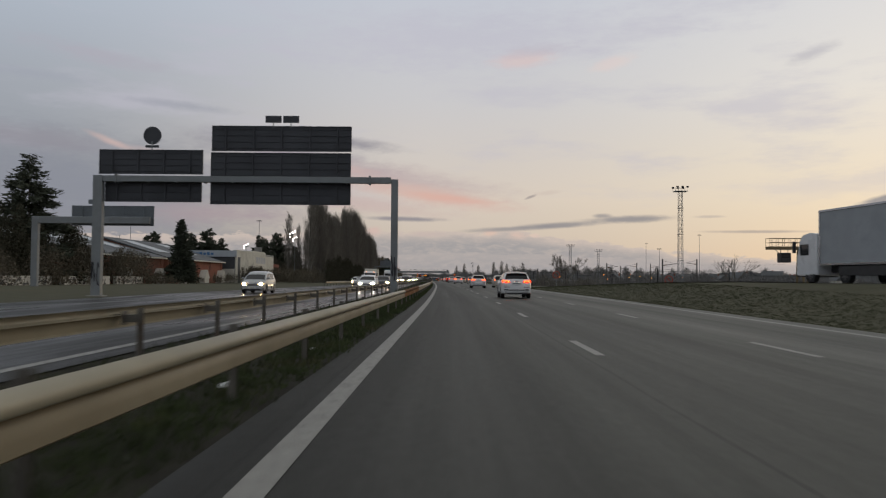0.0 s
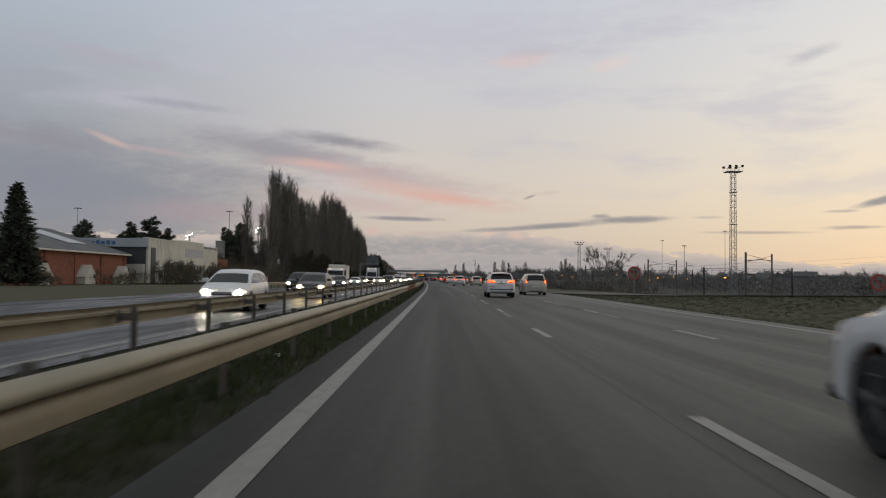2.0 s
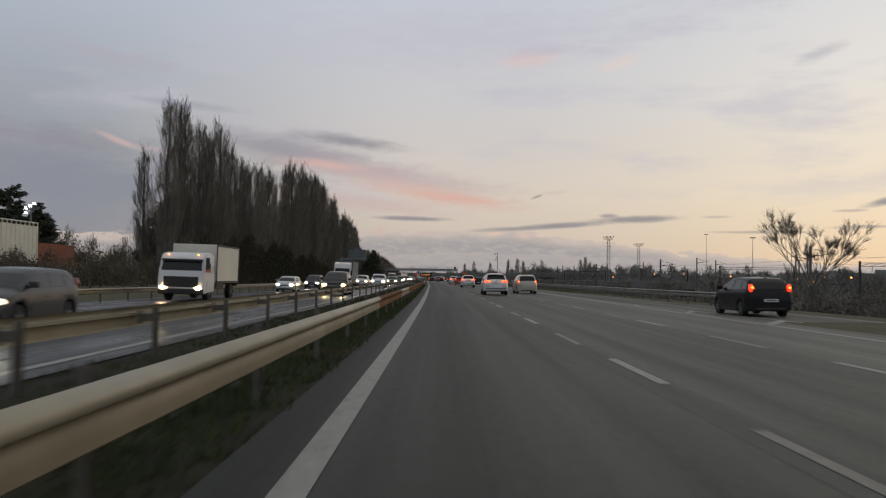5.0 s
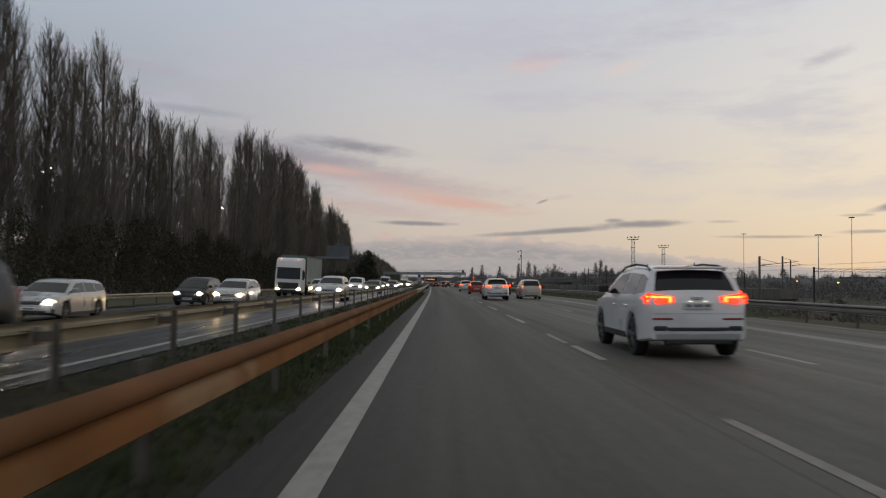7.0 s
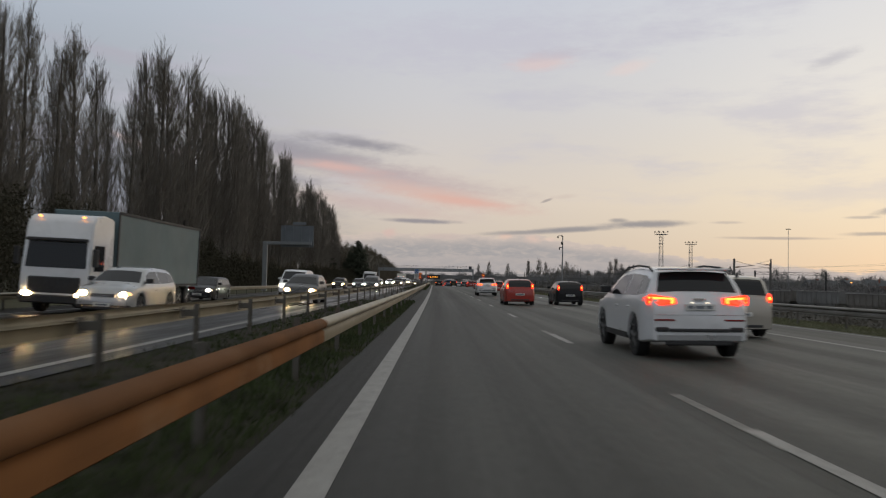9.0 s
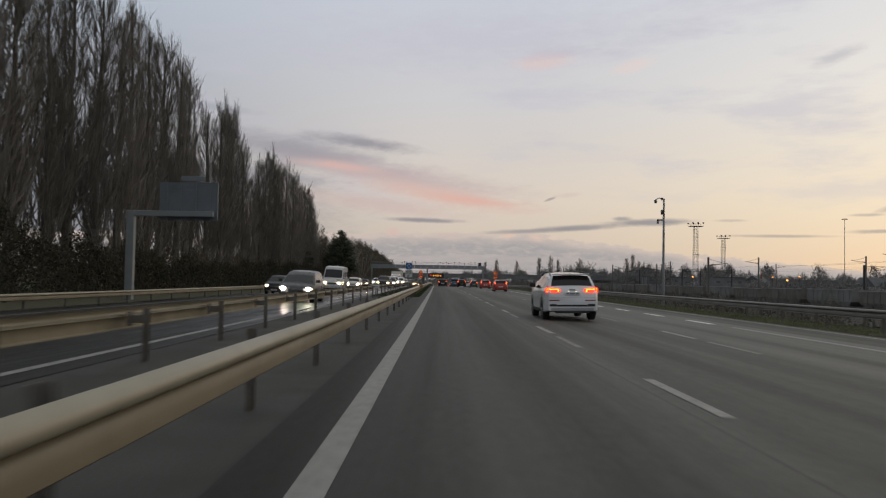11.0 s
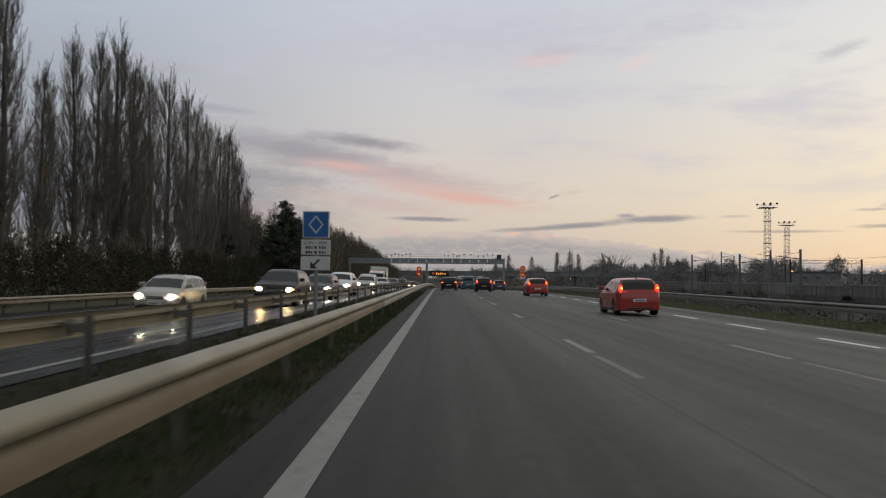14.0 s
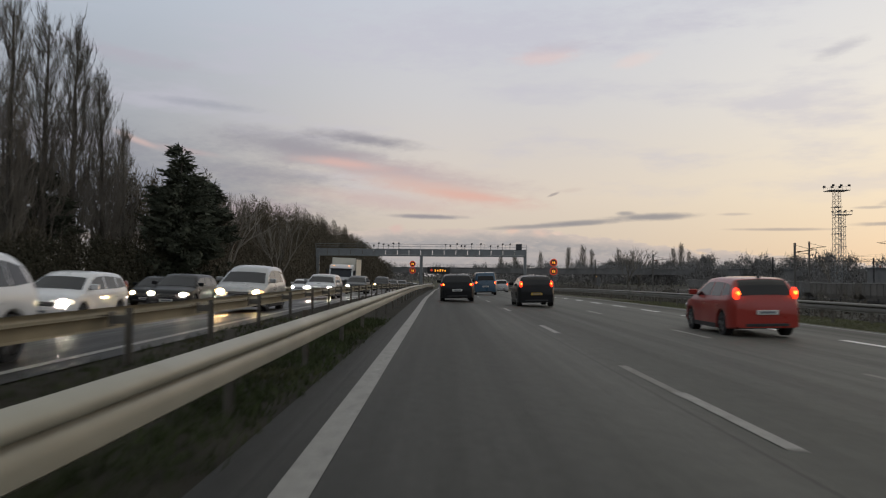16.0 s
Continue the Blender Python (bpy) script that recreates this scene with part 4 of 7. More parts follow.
        box(b, side * (s.side_x(my, mz) + 0.02), side * (s.side_x(my, mz) + 0.24), my - 0.06, my + 0.08, mz - 0.02, mz + 0.13, 0.025)
        part("mirror", b, TRIM if kind == "suv" else paint, car)
        part("sill", s.panel([(k["axles"][0] + s.R + 0.08, s.clear + 0.01), (k["axles"][0] + s.R + 0.08, s.clear + 0.12), (k["axles"][1] - s.R - 0.08, s.clear + 0.12), (k["axles"][1] - s.R - 0.08, s.clear + 0.01)], side), TRIM, car)
        if kind in ("suv", "hatch", "mpv", "estate"):
            for yy in (-0.95, 0.02):
                b = box(BM(), side * (s.side_x(yy, 0.88) - 0.01), side * (s.side_x(yy, 0.88) + 0.03), yy - 0.11, yy + 0.09, s.belt(0) - 0.16, s.belt(0) - 0.125, 0.008)
                part("door_handle", b, paint, car)
            for yy, zz in ((-0.36, 0.40), (0.98, 0.48)):
                o = [(yy - 0.006, zz), (yy - 0.006, s.belt(0) - 0.02), (yy + 0.006, s.belt(0) - 0.02), (yy + 0.006, zz)]
                part("door_gap", s.panel(o, side, 0.002), TRIM, car)
    part("windscreen", s.screen(*k["front"]), CAR_GLASS, car)
    part("rear_window", s.screen(*k["rear"]), CAR_GLASS, car)
    for a in s.axles:
        for side in (-1, 1):
            wheel_parts(car, side * (s.half(a) - 0.012), a, s.R, 0.23, side)
    # bumpers, grille, lamps
    zl = {"suv": 0.76, "hatch": 0.67, "estate": 0.67, "mpv": 0.72, "van": 0.84, "camper": 0.92}[kind]
    b = box(BM(), -hw * 0.66, hw * 0.66, h - 0.06, h + 0.012, 0.26, 0.37, 0.02)
    part("air_intake", b, TRIM, car)
    b = box(BM(), -hw * 0.44, hw * 0.44, h - 0.16, h - 0.005, zl - 0.16, zl + 0.005, 0.03)
    grille = part("grille", b, TRIM, car)
    for i in range(2):
        part("grille_bar", box(BM(), -hw * 0.42, hw * 0.42, h - 0.08, h + 0.004, zl - 0.12 + 0.06 * i, zl - 0.105 + 0.06 * i, 0.003), CHROME, grille)
    for side in (-1, 1):
        part("fog_lamp_recess", box(BM(), side * hw * 0.72, side * hw * 0.92, h - 0.22, h - 0.045, 0.31, 0.43, 0.02), TRIM, car)
    b = box(BM(), -hw * 0.62, hw * 0.62, -h - 0.012, -h + 0.08, 0.27, 0.36, 0.02)
    part("rear_bumper_trim", b, TRIM, car)
    head = head or HEAD
    for side in (-1, 1):
        # glowing lens and oversized bulb imitate the glare round lit headlights
        b = lamp_blob(side * hw * 0.74, h - 0.17, zl + 0.01, 0.20, 0.16, 0.085, side * -0.5)
        lens = part("headlight", b, (LIT_LENS_WARM if head is HEAD_WARM else LIT_LENS) if lights == "front" else LAMP_LENS, car, smooth=60)
        if lights == "front":
            part("lit_bulb", lamp_blob(side * hw * 0.70, h - 0.075, zl, 0.135, 0.095, 0.090, side * -0.4), head, lens, smooth=60)
        tz = {"suv": 0.93, "hatch": 1.07, "estate": 0.90, "mpv": 1.02, "van": 1.05, "camper": 0.95}[kind]
        if kind == "suv":
            continue
        tall = kind in ("hatch", "mpv", "van", "camper")
        b = lamp_blob(side * hw * 0.82, -h + 0.11, tz, 0.075 if tall else 0.14, 0.11, 0.16 if tall else 0.07)
        lens = part("tail_light", b, TAIL if lights == "rear" else LENS_RED, car, smooth=60)
        if lights == "rear":
            part("bulb", lamp_blob(side * hw * 0.80, -h - 0.006, tz + 0.02, 0.042, 0.025, 0.05), TAIL_HOT, lens, smooth=60)
    plate_parts(car, h + 0.014, 0.42, 1)
    if kind != "suv":
        plate_parts(car, -h - 0.022, 0.62 if kind != "van" else 0.75, -1, plate)
    if kind in ("hatch", "mpv", "suv", "estate"):
        ry = k["rear"][1] + 0.10
        b = box(BM(), -0.012, 0.012, ry - 0.10, ry + 0.10, s.top(ry), s.top(ry) + 0.06, 0.008)
        part("aerial", b, TRIM, car)
    return car, s, k


def place_car(car, u, y, away=True, z=0.0):
    turn = heading(y) + (0 if away else 180)
    car.matrix_basis = Matrix.Translation(at(u, y, z)) @ Matrix.Rotation(radians(turn), 4, "Z") @ Matrix.Rotation(-math.atan(fall_right(y) if u > 0 else -fall_left(y)) * (1 if away else -1), 4, "Y")
    return car


def make_suv():
    """The white SUV ahead, in more detail."""
    car, s, k = make_car("suv", PAINT_WHITE, "clean white SUV with lit LED tail lights in the middle lane", "none")
    h, hw = s.len / 2, s.hw
    for side in (-1, 1):
        # wedge shaped wrap-around rear lamps
        b = BM()
        pts = [(0.43, 0.985), (0.44, 1.085), (0.90, 1.145), (0.95, 1.09), (0.94, 0.965), (0.72, 0.955)]
        outer = [b.verts.new((side * x * hw * 1.01, -h - 0.012 + (0.20 * max(0, x - 0.80) / 0.15), z)) for x, z in pts]
        inner = [b.verts.new((side * x * hw, -h + 0.10, z)) for x, z in pts]
        b.faces.new(outer)
        for i in range(len(pts)):
            b.faces.new((outer[i], outer[(i + 1) % len(pts)], inner[(i + 1) % len(pts)], inner[i]))
        bmesh.ops.recalc_face_normals(b, faces=b.faces)
        lens = part("tail_light", b, TAIL, car)
        b = BM()
        for x0, x1, z0, z1 in ((0.48, 0.91, 1.056, 1.086), (0.52, 0.90, 0.980, 1.015), (0.48, 0.53, 0.99, 1.08)):
            vs = [b.verts.new((side * x * hw * 1.01, -h - 0.018 + (0.20 * max(0, x - 0.80) / 0.15), z)) for x, z in ((x0, z0), (x1, z0 + 0.012), (x1, z1 + 0.014), (x0, z1))]
            b.faces.new(vs)
        part("led_strip", b, TAIL_HOT, lens)
        part("flank_lamp", s.panel([(-h + 0.10, 0.98), (-h + 0.09, 1.12), (-h + 0.40, 1.075), (-h + 0.34, 1.02)], side), TAIL, lens)
        b = box(BM(), side * hw * 0.46, side * hw * 0.84, -h - 0.014, -h + 0.06, 0.690, 0.722, 0.006)
        part("reflector", b, LENS_RED, car)
        b = BM()
        rail = [(yy, s.top(yy) - (0.03 if yy in (-1.75, 0.45) else -0.012)) for yy in (-1.75, -1.5, -0.6, 0.2, 0.45)]
        for (y0, z0), (y1, z1) in zip(rail, rail[1:]):
            cyl(b, (side * (s.side_x(y0, s.top(y0) - 0.08) - 0.02), y0, z0), (side * (s.side_x(y1, s.top(y1) - 0.08) - 0.02), y1, z1), 0.020, 0.020, 6)
        part("roof_rail", b, TRIM, car)
        b = box(BM(), side * 0.52, side * 0.76, -h - 0.034, -h + 0.1, 0.505, 0.585, 0.02)
        part("exhaust", b, DARK_METAL, car)
    b = box(BM(), -0.515, 0.515, -h - 0.024, -h + 0.05, 0.500, 0.560, 0.015)
    part("diffuser", b, TRIM, car)
    b = box(BM(), -hw * 0.80, hw * 0.80, -h - 0.010, -h + 0.10, 0.335, 0.465, 0.025)
    part("skid_plate", b, PAINT_SILVER, car)
    for side in (-1, 1):
        part("plate_lamp", lamp_blob(side * 0.13, -h - 0.02, 1.005, 0.03, 0.012, 0.012), LIT_LENS, car, smooth=60)
    b = box(BM(), -0.62, 0.62, -2.06, -1.83, 1.565, 1.605, 0.015)
    part("roof_spoiler", b, PAINT_WHITE, car)
    b = box(BM(), -0.10, 0.10, -h + 0.01, -h + 0.06, 1.045, 1.085, 0.006)
    part("badge", b, CHROME, car)
    plate_parts(car, -h - 0.016, 0.93, -1, spans=((-0.21, -0.11), (-0.08, 0.08), (0.11, 0.21)))
    b = box(BM(), -hw * 0.84, hw * 0.84, -h - 0.006, -h + 0.04, 0.790, 0.798, 0.003)
    part("bumper_crease", b, PAINT_SILVER, car)
    return car


def make_truck(label, curtain, cab_paint, length, height, lights, cab_z=3.3):
    """A lorry, nose towards +y: cab, box and axles."""
    car = thing("truck", label, "truck")
    h = length / 2
    cab = 2.15
    b = BM()
    hw = 1.25
    pts = [(-cab, 0.9), (-cab, cab_z - 0.1), (-cab + 0.9, cab_z), (-0.50, cab_z - 0.12), (-0.24, cab_z - 0.42), (0.0, 1.45), (0.03, 0.55), (-0.12, 0.42), (-cab, 0.5)]
    lf = [b.verts.new((-hw * (0.97 if z > 2 else 1.0), h + y, z)) for y, z in pts]
    rt = [b.verts.new((hw * (0.97 if z > 2 else 1.0), h + y, z)) for y, z in pts]
    b.faces.new(lf)
    b.faces.new(list(reversed(rt)))
    for i in range(len(pts)):
        j = (i + 1) % len(pts)
        b.faces.new((lf[i], rt[i], rt[j], lf[j]))
    bmesh.ops.recalc_face_normals(b, faces=b.faces)
    bmesh.ops.bevel(b, geom=list(b.edges), offset=0.05, segments=2, affect="EDGES")
    c = part("cab", b, cab_paint, car, smooth=40)
    b = BM()
    wt_ = min(2.62, 1.45 + (cab_z - 1.87) * 0.86)
    fy = lambda z: h + 0.015 - 0.24 * (z - 1.45) / (cab_z - 1.87)
    vs = [b.verts.new(p) for p in ((-1.10, fy(1.68), 1.68), (1.10, fy(1.68), 1.68), (1.06, fy(wt_), wt_), (-1.06, fy(wt_), wt_))]
    vb = [b.verts.new(v.co + Vector((0, -0.12, 0))) for v in vs]
    b.faces.new(vs)
    for i in range(4):
        b.faces.new((vs[i], vb[i], vb[(i + 1) % 4], vs[(i + 1) % 4]))
    part("windscreen", b, CAR_GLASS, c)
    part("sun_visor", box(BM(), -1.1, 1.1, fy(wt_) - 0.1, fy(wt_) + 0.16, wt_ + 0.02, wt_ + 0.14, 0.03), TRIM, c)
    part("grille", box(BM(), -0.95, 0.95, h - 0.1, h + 0.05, 0.75, 1.35, 0.04), TRIM, c)
    part("bumper", box(BM(), -1.22, 1.22, h - 0.2, h + 0.07, 0.38, 0.70, 0.05), TRIM, c)
    for side in (-1, 1):
        vs_ = box(BM(), side * 1.238, side * 1.262, h - 1.25, h - 0.38, 1.60, wt_ - 0.08, 0.01)
        part("side_window", vs_, CAR_GLASS, c)
        part("mirror", box(BM(), side * 1.32, side * 1.52, h - 0.12, h + 0.02, 1.75, 2.40, 0.03), TRIM, c)
        part("headlight", lamp_blob(side * 0.95, h + 0.05, 0.72, 0.17, 0.05, 0.09), HEAD_WARM if lights == "front" else CHROME, c, smooth=60)
        if lights == "front":
            part("marker_lamp", lamp_blob(side * 0.8, h - 0.32, cab_z - 0.15, 0.06, 0.04, 0.04), AMBER, c, smooth=60)
    b0, b1 = -h, h - cab - 0.25
    body = part("cargo_box", box(BM(), -1.27, 1.27, b0, b1, 1.05, height, 0.025), curtain, car)
    fr = BM()
    for x in (-1.285, 1.285):
        for y in (b0 + 0.03, b1 - 0.03):
            box(fr, x - 0.02, x + 0.02, y - 0.06, y + 0.06, 1.05, height, 0.005)
        box(fr, x - 0.02, x + 0.02, b0, b1, height - 0.10, height + 0.01, 0.005)
        box(fr, x - 0.02, x + 0.02, b0, b1, 1.0, 1.12, 0.005)
    part("box_frame", fr, CHROME if curtain is TARP else TRIM, body)
    part("door_seam", box(BM(), -0.012, 0.012, b0 - 0.006, b0 + 0.01, 1.1, height - 0.05), TRIM, body)
    part("chassis", box(BM(), -0.45, 0.45, -h + 0.3, h - 0.6, 0.62, 1.02, 0.02), DARK_METAL, car)
    for side in (-1, 1):
        part("side_guard", box(BM(), side * 1.2, side * 1.25, -h + 4.2, h - cab - 2.0, 0.45, 0.95, 0.01), DARK_METAL, car) if length > 9 else None
        part("tail_light", box(BM(), side * 0.85, side * 1.2, b0 - 0.02, b0 + 0.04, 0.80, 0.95, 0.01), TAIL if lights == "rear" else LENS_RED, car)
    ax = [h - 1.35, -h + 1.4] + ([-h + 2.7, -h + 4.0, h - 4.6] if length > 9 else [])
    for a in ax:
        for side in (-1, 1):
            wheel_parts(car, side * 1.22, a, 0.48, 0.32, side, 6)
    return car


suv = place_car(make_suv(), 5.22, 228.3 + 2.33)
RED_CAR = place_car(make_car("hatch", PAINT_RED, "bright red hatchback with brake lights on", "rear")[0], 8.70, 397.0 + 2.0)
MINI = place_car(make_car("mpv", PAINT_BEIGE, "pale grey people carrier with lit tail lights", "rear")[0], 8.6, 235.5 + 2.2)
place_car(make_car("hatch", PAINT_BLACK, "black hatchback with lit tail lights and amber plate", "rear", plate=YELLOW_PLATE)[0], 5.3, 417.0)
place_car(make_car("estate", PAINT_BLACK, "dark estate car with wide lit tail lights in the fast lane", "rear")[0], 1.75, 422.0)
place_car(make_car("van", PAINT_BLUE, "dusty blue van with lit tail lights", "rear")[0], 4.6, 449.0)
place_car(make_car("hatch", PAINT_GREY, "dark grey hatchback with lit tail lights", "rear")[0], 8.75, 444.0)
place_car(make_car("hatch", PAINT_SILVER, "silver hatchback far ahead with lit tail lights", "rear")[0], 1.75, 470.0)
place_car(make_car("hatch", PAINT_BLACK, "black hatchback in the slow lane with tail lights on", "rear")[0], 8.75, 266.0)
place_car(make_car("hatch", PAINT_BLACK, "small black hatchback on the slip road ahead", "rear")[0], 13.0, 152.0)
for y in (52.0, 103.0, 183.5, 290.5):
    place_car(copy_thing(suv, suv.matrix_basis), 5.22, y)
for y in (112.5, 192.5):
    place_car(copy_thing(MINI, MINI.matrix_basis), 8.6, y)
for y in (320.0, 364.0):
    place_car(copy_thing(RED_CAR, RED_CAR.matrix_basis), 8.5, y)
place_car(copy_thing(RED_CAR, RED_CAR.matrix_basis), 5.3, 262.0)
far = [("estate", PAINT_GREY, 5.25, 478), ("mpv", PAINT_SILVER, 8.75, 486), ("hatch", PAINT_RED, 1.75, 497), ("estate", PAINT_BLACK, 5.25, 510), ("hatch", PAINT_WHITE, 8.75, 521),
       ("mpv", PAINT_BLACK, 1.75, 533), ("estate", PAINT_SILVER, 5.25, 548), ("van", PAINT_WHITE, 8.75, 562), ("hatch", PAINT_GREY, 1.75, 575), ("hatch", PAINT_BLACK, 5.25, 592), ("estate", PAINT_RED, 8.75, 610), ("mpv", PAINT_GREY, 1.75, 622)]
COLOUR_WORD = {"white_car_paint": "white", "silver_car_paint": "silver", "black_car_paint": "black", "grey_car_paint": "dark grey", "red_car_paint": "red", "blue_car_paint": "blue", "pale_gold_car_paint": "pale grey"}
KIND_WORD = {"estate": "estate car", "mpv": "people carrier", "hatch": "hatchback", "van": "van", "suv": "SUV", "camper": "camper van"}
for kind, paint, u, y in far:
    place_car(make_car(kind, paint, f"{COLOUR_WORD[paint.name]} {KIND_WORD[kind]} queuing far ahead with red tail lights", "rear")[0], u + random.uniform(-0.25, 0.25), y)

oncoming = [("mpv", PAINT_SILVER, -13.2, 62), ("hatch", PAINT_WHITE, -6.2, 78), ("hatch", PAINT_GREY, -6.2, 96), ("suv", PAINT_BLACK, -9.7, 113), ("hatch", PAINT_SILVER, -13.2, 137),
            ("hatch", PAINT_GREY, -9.7, 140), ("mpv", PAINT_BLACK, -6.2, 177), ("estate", PAINT_SILVER, -13.2, 197), ("hatch", PAINT_SILVER, -9.7, 210), ("suv", PAINT_SILVER, -6.2, 221), ("suv", PAINT_SILVER, -9.7, 242),
            ("mpv", PAINT_BLACK, -13.2, 215), ("hatch", PAINT_GREY, -6.2, 256), ("estate", PAINT_BLACK, -13.2, 264), ("van", PAINT_WHITE, -9.7, 274), ("mpv", PAINT_GREY, -6.2, 303),
            ("suv", PAINT_BLACK, -13.2, 332), ("hatch", PAINT_GREY, -9.7, 323), ("camper", PAINT_SILVER, -9.7, 344.5), ("hatch", PAINT_BEIGE, -9.7, 362), ("suv", PAINT_BLACK, -6.2, 367.5), ("hatch", PAINT_GREY, -6.2, 377), ("suv", PAINT_WHITE, -6.2, 387), ("hatch", PAINT_WHITE, -9.7, 400),
            ("mpv", PAINT_SILVER, -6.2, 407), ("estate", PAINT_BLACK, -9.7, 411), ("hatch", PAINT_BLACK, -13.2, 418), ("estate", PAINT_SILVER, -6.2, 426), ("hatch", PAINT_WHITE, -13.2, 458),
            ("hatch", PAINT_GREY, -6.2, 444), ("mpv", PAINT_BLACK, -6.2, 472), ("estate", PAINT_WHITE, -9.7, 484), ("hatch", PAINT_GREY, -6.2, 496), ("mpv", PAINT_SILVER, -13.2, 503),
            ("suv", PAINT_GREY, -6.2, 524), ("hatch", PAINT_WHITE, -9.7, 540), ("estate", PAINT_BLACK, -6.2, 556), ("mpv", PAINT_GREY, -9.7, 578), ("hatch", PAINT_SILVER, -6.2, 596)]
for i, (kind, paint, u, y) in enumerate(oncoming):
    place_car(make_car(kind, paint, f"{COLOUR_WORD[paint.name]} oncoming {KIND_WORD[kind]} with dipped headlights on damp asphalt", "front",
                       head=HEAD_WARM if i % 2 == 0 and paint is not PAINT_WHITE else HEAD)[0], u + random.uniform(-0.2, 0.2), y, away=False)
place_car(make_truck("white box lorry with lit headlights on the opposite carriageway", WHITE_SHEET, PAINT_WHITE, 7.6, 3.2, "front", 2.7), -13.2, 168.0, away=False)
place_car(make_truck("articulated lorry with a grey-green curtain trailer", TARP_GREEN, PAINT_WHITE, 13.2, 3.95, "front", 3.7), -13.2, 250, away=False)
place_car(make_truck("white box lorry with tall cab and lit headlights", WHITE_SHEET, PAINT_WHITE, 8.5, 3.7, "front", 3.0), -9.7, 466, away=False)
lorry = make_truck("big articulated lorry with a plain grey trailer on the slip road", TARP, PAINT_WHITE, 15.5, 4.0, "none", 2.85)
uu = slip_u(39.5) - 3.2
lorry.matrix_basis = Matrix.Translation((edge_x(39.5) + uu, 39.5, slip_z(39.5) - 0.1)) @ Matrix.Rotation(radians(6.0), 4, "Z")

# ---------------------------------------------------------------- sign gantries
def ribbed_back(thing_, name, x0, x1, z0, z1, y, mat, posts=4, ribs=3):
    """A sign seen from behind: sheet, rim, horizontal rails and vertical bearers."""
    p = part(name, box(BM(), x0, x1, y, y + 0.05, z0, z1), mat, thing_)
    for i in range(ribs * 2):
        z = z0 + (z1 - z0) * (i + 0.5) / (ribs * 2)
        part("stiffening_rail", box(BM(), x0 + 0.02, x1 - 0.02, y - 0.045, y, z - 0.022, z + 0.022), mat, p)
    for i in range(posts):
        x = x0 + (x1 - x0) * (i + 0.5) / posts
        part("bearer", box(BM(), x - 0.045, x + 0.045, y - 0.12, y - 0.045, z0 + 0.02, z1 - 0.02, 0.006), mat, p)
    b = BM()
    for xa, xb, za, zb in ((x0, x1, z1 - 0.03, z1), (x0, x1, z0, z0 + 0.03), (x0, x0 + 0.03, z0 + 0.03, z1 - 0.03), (x1 - 0.03, x1, z0 + 0.03, z1 - 0.03)):
        box(b, xa, xb, y - 0.06, y + 0.055, za, zb)
    part("rim", b, mat, p)
    return p


def scrawl(parent, mat, x0, y, z0, w, h, n, axis="y", name="graffiti", thick=0.03, lift=0.006):
    """Sprayed strokes: a run of bent bars on a flat face looking towards -y (axis y) or +x (axis x)."""
    rnd = random.Random(int(abs(x0 * 37 + z0 * 91) * 10))
    b = BM()
    for i in range(n):
        cx = w * (i + 0.5) / n
        p = (cx - w / n * 0.3, h * rnd.uniform(0.0, 0.3))
        for k in range(4):
            q = (cx + w / n * rnd.uniform(-0.45, 0.45), h * rnd.uniform(0.0, 1.0))
            if axis == "y":
                cyl(b, (x0 + p[0], y - lift, z0 + p[1]), (x0 + q[0], y - lift, z0 + q[1]), thick, thick, 4)
            else:
                cyl(b, (y + lift, x0 + p[0], z0 + p[1]), (y + lift, x0 + q[0], z0 + q[1]), thick, thick, 4)
            p = q
    return part(name, b, mat, parent)


def gantry_one():
    """Portal over the opposite carriageway, its signs seen from behind."""
    Y = 50.5
    g = thing("sign_gantry", "grey steel sign portal with dark sign backs over the opposite carriageway", "sign gantry", Matrix.Translation((0, Y, 0)))
    gl, gr = ground_z(-21.3 - edge_x(Y), Y), -0.03
    leg = part("post", box(BM(), -21.60, -21.02, -0.22, 0.22, gl, 7.42, 0.02), GANTRY, g)
    part("base_plate", box(BM(), -21.8, -20.8, -0.4, 0.4, gl - 0.02, gl + 0.06, 0.01), CONCRETE, leg)
    scrawl(leg, PAINTED_MARK, -21.58, -0.22, 0.5, 0.5, 1.7, 3, thick=0.035)
    leg = part("post", box(BM(), -3.22, -2.80, -0.20, 0.20, gr, 7.28, 0.02), GANTRY, g)
    part("base_plate", box(BM(), -3.5, -2.5, -0.4, 0.4, gr - 0.02, gr + 0.08, 0.01), CONCRETE, leg)
    scrawl(leg, PAINTED_MARK, -3.18, -0.20, 1.0, 0.34, 1.6, 2, thick=0.04)
    beam = part("crossbeam", box(BM(), -21.0, -3.24, -0.20, 0.20, 7.02, 7.40, 0.02), GANTRY, g)
    for x in (-20.2, -4.55):
        part("flange", box(BM(), x - 0.05, x + 0.05, -0.28, 0.28, 6.94, 7.48, 0.01), GANTRY, beam)
    ribbed_back(g, "sign_panel", -14.45, -5.75, 9.04, 10.62, 0.36, SIGN_BACK, 5, 2)
    ribbed_back(g, "sign_panel", -14.50, -5.78, 5.70, 8.94, 0.36, SIGN_BACK, 5, 4)
    ribbed_back(g, "sign_panel", -21.45, -15.00, 7.56, 9.08, 0.36, SIGN_BACK, 4, 2)
    ribbed_back(g, "sign_panel", -21.05, -15.05, 5.82, 7.46, 0.36, SIGN_BACK, 4, 2)
    for x in (-10.65, -9.55):
        p = part("small_panel", box(BM(), x - 0.50, x + 0.50, 0.38, 0.43, 10.84, 11.28, 0.01), SIGN_BACK, g)
